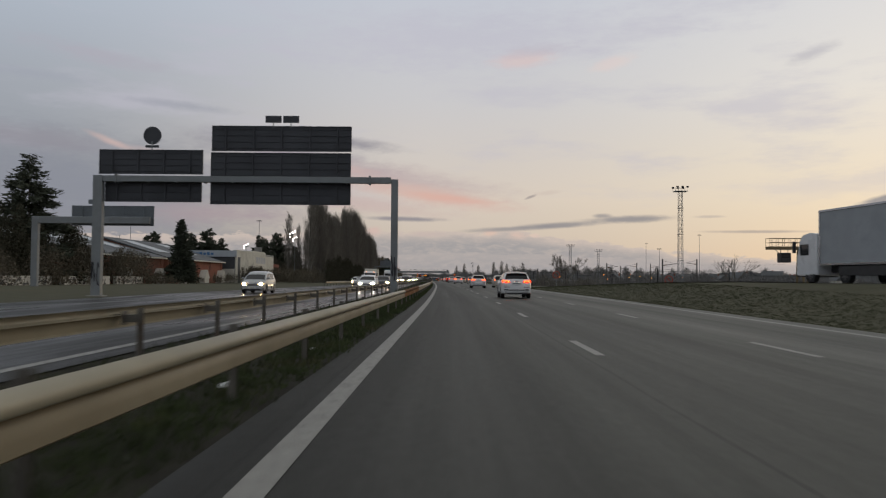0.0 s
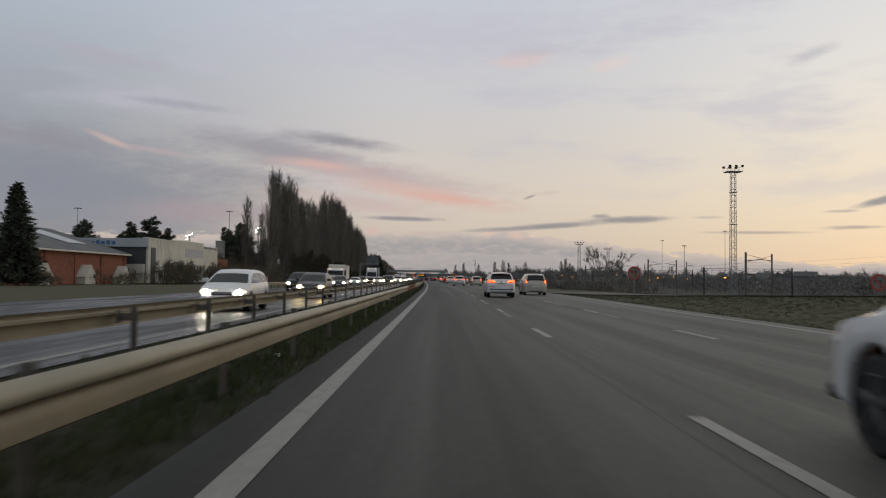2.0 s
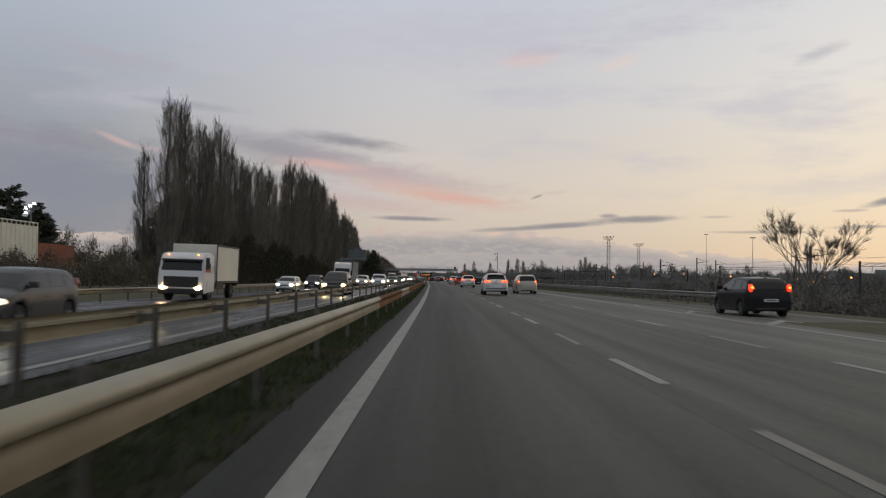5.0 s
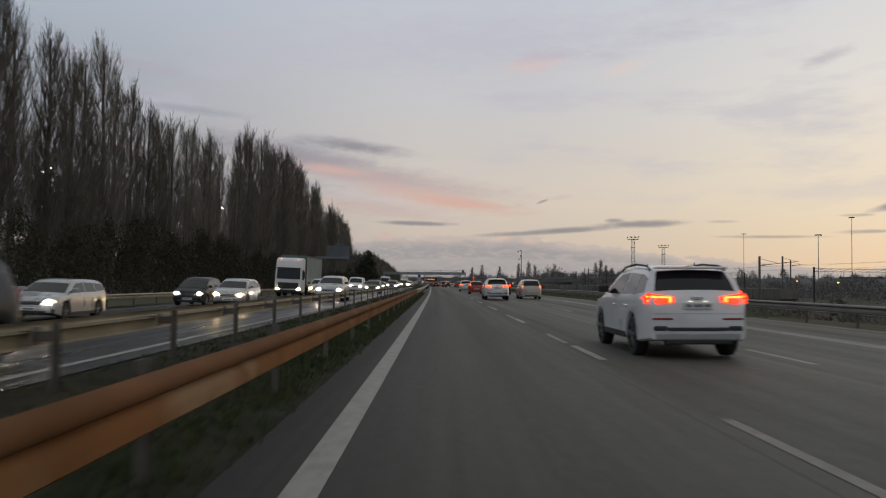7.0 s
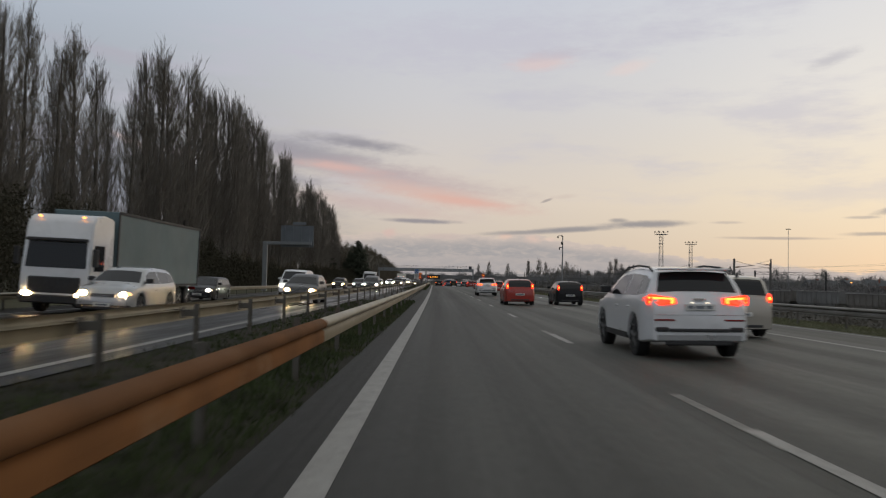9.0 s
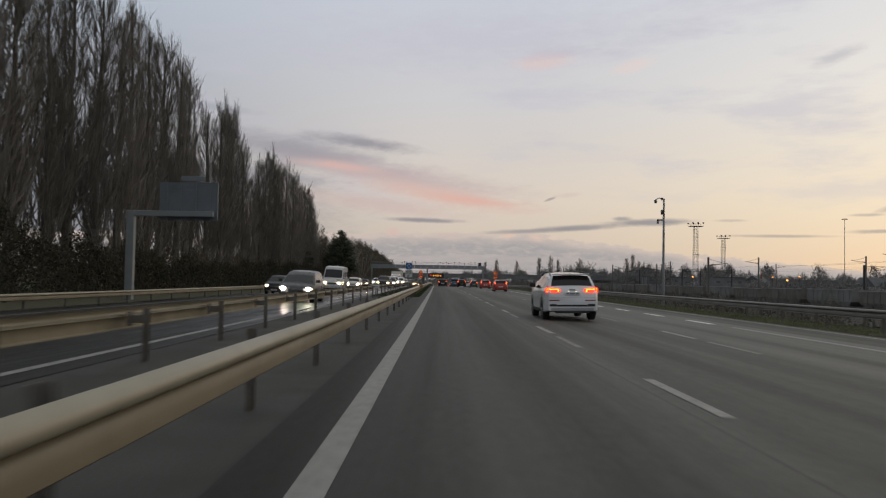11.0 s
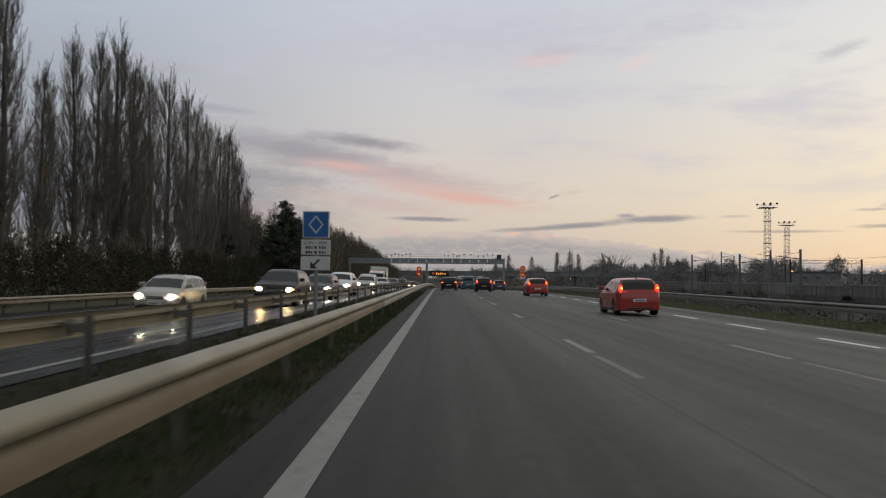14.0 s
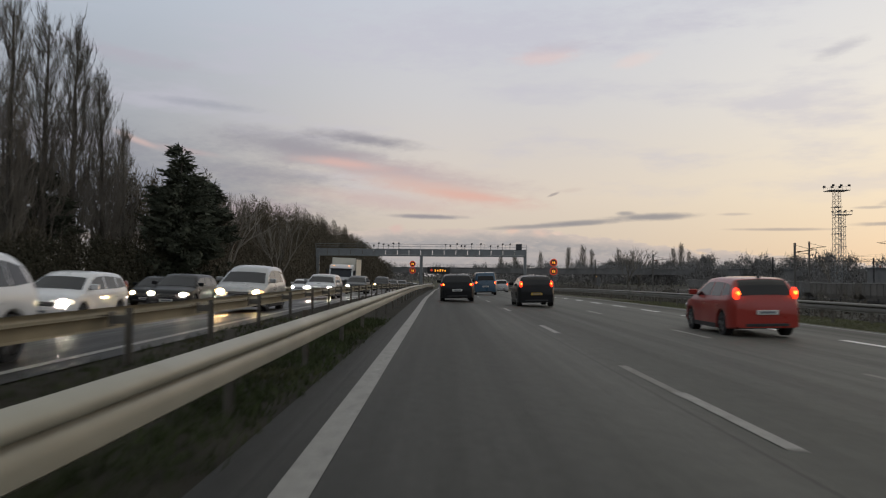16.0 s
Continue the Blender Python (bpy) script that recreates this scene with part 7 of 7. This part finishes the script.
while y < 452:
    hedge.append((-31.5 + rnd.uniform(-0.8, 0.8), y, -0.6, 2.3, 3.2, between(y, (224, 240, 300, 330, 345, 452), (6.0, 7.4, 6.6, 4.0, 3.4, 4.2)) * rnd.uniform(0.8, 1.12)))
    y += 3.3
thicket("dark_hedge", "dense dark evergreen undergrowth below the poplars", hedge, HEDGE, 3, 0.30, 40, 0.55)
backing = []
y = 226.0
while y < 452:
    backing.append((-49.0 + rnd.uniform(-1.5, 1.5), y, -0.3, 2.6, 3.4, rnd.uniform(4.2, 7.2)))
    y += 4.0
y = 322.0
while y < 452:
    backing.append((-34.2 + rnd.uniform(-0.6, 0.6), y, -0.4, 1.3, 2.4, rnd.uniform(2.8, 5.0)))
    y += 3.4
thicket("backing_scrub", "tangled brown scrub behind the poplar row", backing, SHRUB, 9, 0.40, 22, 0.7)
evergreens = []
for _ in range(30):
    yy = rnd.uniform(78, 108)
    evergreens.append((rnd.uniform(-47, -42.6), yy, 0.1, rnd.uniform(1.6, 2.6), rnd.uniform(2.0, 3.0), between(yy, (78, 90, 100, 108), (7.4, 7.6, 6.6, 4.6)) * rnd.uniform(0.7, 1.05)))
thicket("evergreen_shrubs", "dark dense evergreen shrubs below the big conifer", evergreens, HEDGE, 17, 0.34, 26, 0.35)
brush = []
for _ in range(46):
    yy = rnd.uniform(180, 222)
    brush.append((rnd.uniform(-38, -31), yy, 0.0, rnd.uniform(1.2, 2.4), rnd.uniform(1.2, 2.4), rnd.uniform(1.4, 3.4)))
for _ in range(26):
    brush.append((rnd.uniform(-43, -39), rnd.uniform(70, 165), 0.1, rnd.uniform(0.8, 1.8), rnd.uniform(1.0, 2.4), rnd.uniform(0.7, 1.7)))
for _ in range(26):
    brush.append((rnd.uniform(-43.5, -40.5), rnd.uniform(74, 116), 0.1, rnd.uniform(1.4, 2.6), rnd.uniform(1.8, 3.0), rnd.uniform(2.2, 4.8)))
for _ in range(34):
    brush.append((rnd.uniform(-40.5, -37.5), rnd.uniform(165, 200), 0.0, rnd.uniform(1.0, 2.0), rnd.uniform(1.4, 2.4), rnd.uniform(1.6, 3.3)))
thicket("scrub", "brown leafless scrub in front of the sheds", brush, SHRUB, 4, 0.34, 24, 0.6)
wood = []
y = 452.0
while y < 690:
    for row, hh in ((-31.5, 0.55), (-36.0, 0.85), (-42.0, 1.0)):
        wood.append((row + rnd.uniform(-1.5, 1.5) - 0.02 * (y - 452), y + rnd.uniform(-2, 2), -1.2, 3.4, 3.8, hh * between(y, (452, 500, 560, 620, 690), (12.0, 14.5, 15.5, 16.0, 14.0)) * rnd.uniform(0.8, 1.12)))
    y += 4.6
thicket("roadside_wood", "dark mixed winter wood along the opposite carriageway", wood, SHRUB, 6, 0.42, 18, 0.7)
rail_scrub = []
for _ in range(150):
    yy = rnd.uniform(150, 560)
    uu = rnd.uniform(24.5, 30)
    rail_scrub.append((edge_x(yy) + uu, yy, ground_z(uu, yy) - 0.1, rnd.uniform(1.0, 2.2), rnd.uniform(1.4, 3.0), rnd.uniform(1.3, 2.9)))
for yy in steps(206, 600, 2.6):
    uu = rnd.uniform(20.5, 23.0)
    rail_scrub.append((edge_x(yy) + uu, yy, ground_z(uu, yy) - 0.1, rnd.uniform(0.9, 1.5), rnd.uniform(1.6, 2.4), rnd.uniform(1.4, 2.3)))
for _ in range(26):
    yy = rnd.uniform(168, 200)
    rail_scrub.append((rnd.uniform(20, 34), yy, -1.8, rnd.uniform(1.2, 2.4), rnd.uniform(1.4, 2.6), rnd.uniform(1.8, 3.4)))
thicket("railway_scrub", "grey-brown scrub along the railway fence", rail_scrub, RAIL_SHRUB, 7, 0.36, 14, 0.65)
far_wood = []
for _ in range(170):
    yy = rnd.uniform(640, 980)
    xx = rnd.uniform(60, 420)
    far_wood.append((xx, yy, YARD, rnd.uniform(5, 10), rnd.uniform(5, 9), rnd.uniform(6, 13) * between(xx, (60, 120, 200, 420), (0.7, 1.25, 1.0, 0.85))))
for _ in range(70):
    yy = rnd.uniform(720, 900)
    far_wood.append((rnd.uniform(-160, 60), yy, YARD, rnd.uniform(5, 9), rnd.uniform(5, 9), rnd.uniform(6, 11)))
for _ in range(40):
    far_wood.append((rnd.uniform(-190, -75), rnd.uniform(240, 480), 0, rnd.uniform(4, 8), rnd.uniform(4, 8), rnd.uniform(6, 11)))
for _ in range(90):
    yy = rnd.uniform(300, 760)
    far_wood.append((rnd.uniform(100, 330) , yy, YARD, rnd.uniform(3, 7), rnd.uniform(4, 8), rnd.uniform(3.5, 7)))
sidings = []
for _ in range(150):
    yy = rnd.uniform(240, 700)
    sidings.append((rnd.uniform(76, 130) + 0.05 * (yy - 240), yy, YARD, rnd.uniform(3, 6), rnd.uniform(4, 8), rnd.uniform(3.0, 5.6)))
thicket("siding_scrub", "leafless scrub in haze-grey tones beyond the sidings", sidings, WOODS_HAZED, 12, 0.8, 3.2, 0.5)
grove = []
for _ in range(46):
    xx = rnd.uniform(58, 138)
    grove.append((xx, rnd.uniform(780, 830), YARD, rnd.uniform(4, 7), rnd.uniform(4, 7), between(xx, (58, 75, 100, 125, 138), (7.5, 12.0, 11.5, 14.5, 10.0)) * rnd.uniform(0.75, 1.1)))
thicket("far_grove", "dense dark grove on the skyline beyond the bridge", grove, WOODS_HAZED, 19, 1.0, 5.0, 0.5)
thicket("far_woods", "dark treeline beyond the railway", far_wood, WOODS_HAZED, 8, 1.3, 2.6, 0.5)
for i, (x, y, h) in enumerate(((128, 889, 26), (124, 893, 23), (132, 886, 21), (60, 840, 22), (66, 842, 20), (52, 838, 21), (36, 836, 18), (22, 832, 19), (84, 860, 21), (14, 830, 17))):
    stand("poplar_tree", "far leafless poplar on the skyline", "poplar tree", POPLARS[i % 5], x, y, YARD, h / 24.0, i, "far poplars", 1.5)


# grass tufts near the carriageways
def tufts(name, label, count, place, h, seed, mat=BLADES):
    rnd = random.Random(seed)
    v, f = [], []
    for _ in range(count):
        u, y_ = place(rnd)
        c = Vector((edge_x(y_) + u, y_, ground_z(u, y_) - 0.01))
        for _b in range(5):
            a = rnd.uniform(0, 2 * math.pi)
            L = h * rnd.uniform(0.4, 1.3)
            o = c + Vector((rnd.uniform(-0.10, 0.10), rnd.uniform(-0.10, 0.10), 0))
            s = Vector((math.cos(a), math.sin(a), 0)) * 0.014
            t = Vector((rnd.uniform(-0.6, 0.6), rnd.uniform(-0.6, 0.6), 1)) * L
            i = len(v)
            v.extend((tuple(o - s), tuple(o + s), tuple(o + t)))
            f.append((i, i + 1, i + 2))
    return tagged(new(name, from_lists(name, v, f, mat)), label, "grass", kind="stuff")


def median_place(r):
    while True:
        y_ = r.uniform(-4, 400)
        if not 262 < y_ < 316:
            return r.choice((r.uniform(-1.5, -0.62), r.uniform(-2.4, -0.8), r.uniform(-3.9, -1.0))), y_


tufts("median_grass", "short dull grass tufts in the central reserve", 40000, median_place, 0.12, 21)
tufts("verge_grass", "dull grass tufts on the verge", 24000, lambda r: (r.uniform(11.4, 17), r.uniform(0, 118)), 0.055, 22, VERGE_DARK)
tufts("verge_grass", "olive grass tufts beside the joining lane", 36000, lambda r: (r.uniform(13.8, 19), r.uniform(205, 440)), 0.10, 23, VERGE_BLADES)

# ---------------------------------------------------------------- buildings beside the opposite carriageway
def ribs(name, parent, x, y0, y1, z0, z1, mat, pitch=0.5):
    """Upright ribs of sheet cladding on a wall that looks towards +x."""
    b = BM()
    for y_ in steps(y0 + 0.1, y1 - 0.1, pitch):
        box(b, x, x + 0.04, y_ - 0.09, y_ + 0.09, z0, z1)
    return part(name, b, mat, parent)


def brick_shed(label, y0, y1, ridge, depth):
    X = -44.0
    g = thing("brick_shed", label, "shed", Matrix.Translation((0, 0, 0)))
    wall = part("wall", box(BM(), X - 0.3, X, y0, y1, 0, 4.0), BRICK, g)
    for y_ in steps(y0 + 1, y1 - 1, 7.5):
        part("pilaster", box(BM(), X, X + 0.12, y_ - 0.25, y_ + 0.25, 0, 3.9, 0.01), BRICK, wall)
    part("wall", box(BM(), X - depth, X - 0.3, y0, y0 + 0.3, 0, 4.0), BRICK, g)
    part("wall", box(BM(), X - depth, X - 0.3, y1 - 0.3, y1, 0, 4.0), BRICK, g)
    b = BM()
    zt = ridge
    prof = [(X + 0.5, 3.95), (X + 0.5, 4.12), (X - depth / 2, zt), (X - depth, 4.12), (X - depth, 3.95), (X - depth / 2, zt - 0.2)]
    for a in (y0 - 0.3, y1 + 0.3):
        [b.verts.new((x, a, z)) for x, z in prof]
    b.verts.ensure_lookup_table()
    n = len(prof)
    for i in range(n):
        b.faces.new((b.verts[i], b.verts[(i + 1) % n], b.verts[n + (i + 1) % n], b.verts[n + i]))
    b.faces.new([b.verts[i] for i in range(n)])
    b.faces.new([b.verts[n + i] for i in reversed(range(n))])
    bmesh.ops.recalc_face_normals(b, faces=b.faces)
    roof = part("roof", b, ROOFING, g)
    part("gutter", box(BM(), X + 0.45, X + 0.62, y0 - 0.3, y1 + 0.3, 3.86, 4.06, 0.03), WHITE_SHEET, roof)
    b = BM()
    n_ = int((y1 - y0) / 12)
    for i in range(n_):
        ya = y0 + (y1 - y0) * (i + 0.25) / n_
        m = Matrix.Translation((X + 0.5, 0, 4.14)) @ Matrix.Rotation(math.atan2(zt - 4.12, depth / 2 + 0.5), 4, "Y")
        p = part("rooflight", box(BM(), -depth * 0.46, -depth * 0.16, ya, ya + 5.5, 0.02, 0.10, 0.01, m), SKYLIGHT, roof)
    # gable end over the wall head
    b = BM()
    vs = [b.verts.new(p) for p in ((X - 0.2, y0 + 0.02, 4.0), (X - depth / 2, y0 + 0.02, zt - 0.2), (X - depth, y0 + 0.02, 4.0))]
    b.faces.new(vs)
    part("gable", b, BRICK, g)
    for y_ in steps(y0 + 5, y1 - 5, 15):
        # lean-to porch roofs along the front
        b = BM()
        q = [(0, 0), (1.6, 1.5), (3.2, 0)]
        lo = [b.verts.new((X + 0.05, y_ + a, 0.9 + z)) for a, z in q]
        hi = [b.verts.new((X + 1.3, y_ + a, 0.9 + z)) for a, z in q]
        for i in range(2):
            b.faces.new((lo[i], lo[i + 1], hi[i + 1], hi[i]))
        b.faces.new(hi)
        porch = part("porch", b, WHITE_WALL, g)
        part("porch_wall", box(BM(), X + 0.02, X + 1.2, y_ + 0.15, y_ + 3.05, 0, 0.92), WHITE_WALL, porch)
    return g


brick_shed("long red-brick shed with a shallow grey roof and rooflights", 92, 129, 8.2, 30)
brick_shed("red-brick shed with a grey gabled roof beside the spruce", 131, 163.5, 7.6, 22)


def works_building():
    g = thing("works_building", "white ribbed works building with a dark graffitied front", "works building")
    front = part("front_wall", box(BM(), -62, -42, 165.2, 165.5, 0, 5.2), DARK_WALL, g)
    part("fascia", box(BM(), -62, -41.6, 164.9, 165.5, 5.2, 6.45, 0.02), FASCIA, g)
    b = BM()
    for i in range(8):
        x = -52.0 + i * 0.75
        box(b, x, x + 0.55, 164.86, 164.9, 5.55, 6.1 - 0.1 * (i % 2))
    part("sign_bars", b, SPRAY_BLUE, g)
    base = part("plinth", box(BM(), -60, -42.0, 164.7, 165.2, 0, 2.75, 0.02), WHITE_WALL, g)
    scrawl(base, PAINTED_MARK, -46.5, 164.7, 1.0, 4.2, 1.3, 6, thick=0.09)
    w1 = part("side_wall", box(BM(), -42.3, -41.7, 165.5, 181, 0, 6.5), WHITE_SHEET, g)
    ribs("cladding_ribs", w1, -41.7, 165.6, 181, 2.2, 6.4, WHITE_SHEET, 0.62)
    part("doorway", box(BM(), -41.75, -41.62, 166.6, 168.4, 0, 5.2), ROOFING, w1)
    scrawl(w1, PAINTED_MARK, 169.5, -41.66, 0.9, 9.0, 1.2, 7, axis="x", thick=0.07)
    part("coping", box(BM(), -42.5, -41.6, 165.5, 181, 6.5, 6.62, 0.02), WHITE_SHEET, w1)
    w2 = part("side_wall", box(BM(), -46, -41.9, 181, 193.5, 0, 6.9, 0.02), WHITE_SHEET, g)
    ribs("cladding_ribs", w2, -41.9, 181.1, 193.4, 5.6, 6.8, WHITE_SHEET, 0.62)
    part("window_band", box(BM(), -41.95, -41.86, 183.3, 193.0, 4.2, 5.6), SKYLIGHT, w2)
    for y_ in steps(183.3, 193.0, 2.4):
        part("mullion", box(BM(), -41.9, -41.82, y_ - 0.06, y_ + 0.06, 4.15, 5.65), WHITE_SHEET, w2)
    for i in range(5):
        part("slot_window", box(BM(), -41.92, -41.84, 184.5 + i * 1.7, 185.2 + i * 1.7, 1.4, 2.9), DARK_WALL, w2)
    w3 = part("side_wall", box(BM(), -50, -42.0, 193.5, 203, 0, 6.4, 0.02), WHITE_SHEET, g)
    ribs("cladding_ribs", w3, -42.0, 193.6, 202.9, 0.3, 6.3, WHITE_SHEET, 0.8)
    part("roof", box(BM(), -62, -42.0, 165.6, 203, 6.0, 6.3), ROOFING, g)
    part("rear_wall", box(BM(), -62.3, -62, 165.2, 203, 0, 6.2), WHITE_SHEET, g)
    part("brick_annex", box(BM(), -50, -42.4, 203.1, 212, 0, 4.4, 0.02), BRICK, g)
    return g


works_building()


def far_house(x, y, w_, d_, h_, rz, wall, roof_m, label="small house with a pitched roof beyond the railway"):
    g = thing("house", label, "house", Matrix.Translation((x, y, YARD)) @ Matrix.Rotation(rz, 4, "Z"))
    part("wall", box(BM(), -w_ / 2, w_ / 2, -d_ / 2, d_ / 2, 0, h_), wall, g)
    b = BM()
    for yy in (-d_ / 2 - 0.3, d_ / 2 + 0.3):
        for p in ((-w_ / 2 - 0.4, h_ - 0.05), (0, h_ + w_ * 0.36), (w_ / 2 + 0.4, h_ - 0.05)):
            b.verts.new((p[0], yy, p[1]))
    b.verts.ensure_lookup_table()
    for q in ((0, 1, 4, 3), (1, 2, 5, 4), (2, 0, 3, 5), (0, 1, 2), (3, 4, 5)):
        b.faces.new([b.verts[i] for i in q])
    bmesh.ops.recalc_face_normals(b, faces=b.faces)
    r = part("roof", b, roof_m, g)
    part("chimney", box(BM(), w_ * 0.2, w_ * 0.2 + 0.6, -0.4, 0.4, h_, h_ + w_ * 0.42), BRICK, r)
    for yy in (-d_ / 2 - 0.03, d_ / 2 - 0.03):
        for xx in (-w_ * 0.25, w_ * 0.25):
            part("window", box(BM(), xx - 0.5, xx + 0.5, yy, yy + 0.06, 1.0, 2.3), CAR_GLASS, g)


for i, (x, y) in enumerate(((168, 492), (180, 502), (193, 480), (150, 560), (170, 575), (205, 545), (225, 520), (178, 625), (215, 640), (240, 570), (140, 660), (158, 710), (205, 430), (230, 445), (255, 480), (262, 430), (240, 395), (218, 362))):
    far_house(x, y, 8 + (i * 3) % 4, 9 + i % 5, 3.8 + (i % 3) * 0.9, i * 0.55, (WHITE_WALL, CONCRETE, BRICK)[i % 3], ROOFING)
for x, y, a, b_, h in ((98, 575, 12, 9, 6.2), (150, 360, 34, 12, 5.5), (186, 330, 30, 14, 6.0), (95, 660, 18, 12, 6.5), (225, 600, 40, 16, 8.5)):
    g = thing("depot_building", "plain dark flat-roofed depot building by the sidings", "depot building", Matrix.Translation((x, y, YARD)))
    part("wall", box(BM(), -a / 2, a / 2, -b_ / 2, b_ / 2, 0, h, 0.05), BRIDGE, g)
    part("roof", box(BM(), -a / 2 - 0.3, a / 2 + 0.3, -b_ / 2 - 0.3, b_ / 2 + 0.3, h, h + 0.3), ROOFING, g)
    for k in range(int(a / 4)):
        part("window", box(BM(), -a / 2 + 1 + k * 4, -a / 2 + 2.4 + k * 4, -b_ / 2 - 0.04, -b_ / 2 + 0.02, h - 2.0, h - 1.2), ROOFING, g)

wall_g = thing("graffiti_wall", "low pale wall covered in dark graffiti at the edge of the verge", "wall", Matrix.Translation((0, 0, 0)))
for y0_, y1_ in ((68, 86), (88.5, 101), (103, 112)):
    seg = part("wall_panel", box(BM(), -41.4, -41.0, y0_, y1_, -0.1, 1.15, 0.02), WHITE_WALL, wall_g)
    scrawl(seg, PAINTED_MARK, y0_ + 0.4, -41.0, 0.2, y1_ - y0_ - 0.8, 0.8, int((y1_ - y0_) / 1.4), axis="x", thick=0.06)

pillar = thing("concrete_pillar", "tall plain grey concrete pillar beyond the works", "pillar", Matrix.Translation((-67.7, 300.0, 0)))
part("shaft", box(BM(), -1.2, 1.2, -1.0, 1.0, 0, 11.7, 0.05), CONCRETE, pillar)
part("cap", box(BM(), -1.3, 1.3, -1.1, 1.1, 11.7, 11.95, 0.03), CONCRETE, pillar)

# lit street lamps and signals beyond the railway
for i, (x, y, z) in enumerate(((93, 887, 10.0), (60, 420, 2.2), (75, 330, 2.0), (88, 300, 2.2), (105, 350, 2.4), (110, 560, 4.2), (70, 520, 3.4), (120, 470, 3.2), (96, 400, 2.6), (140, 610, 5.0))):
    g = thing("street_lamp", "small lit amber street lamp beyond the railway", "street lamp", Matrix.Translation((x, y, YARD)), group="street lamps")
    part("pole", cyl(BM(), (0, 0, 0), (0, 0, z - YARD), 0.07, 0.05, 6), DARK_METAL, g)
    part("lamp", lamp_blob(0, -0.2, z - YARD, 0.20, 0.20, 0.15), AMBER, g, smooth=60)
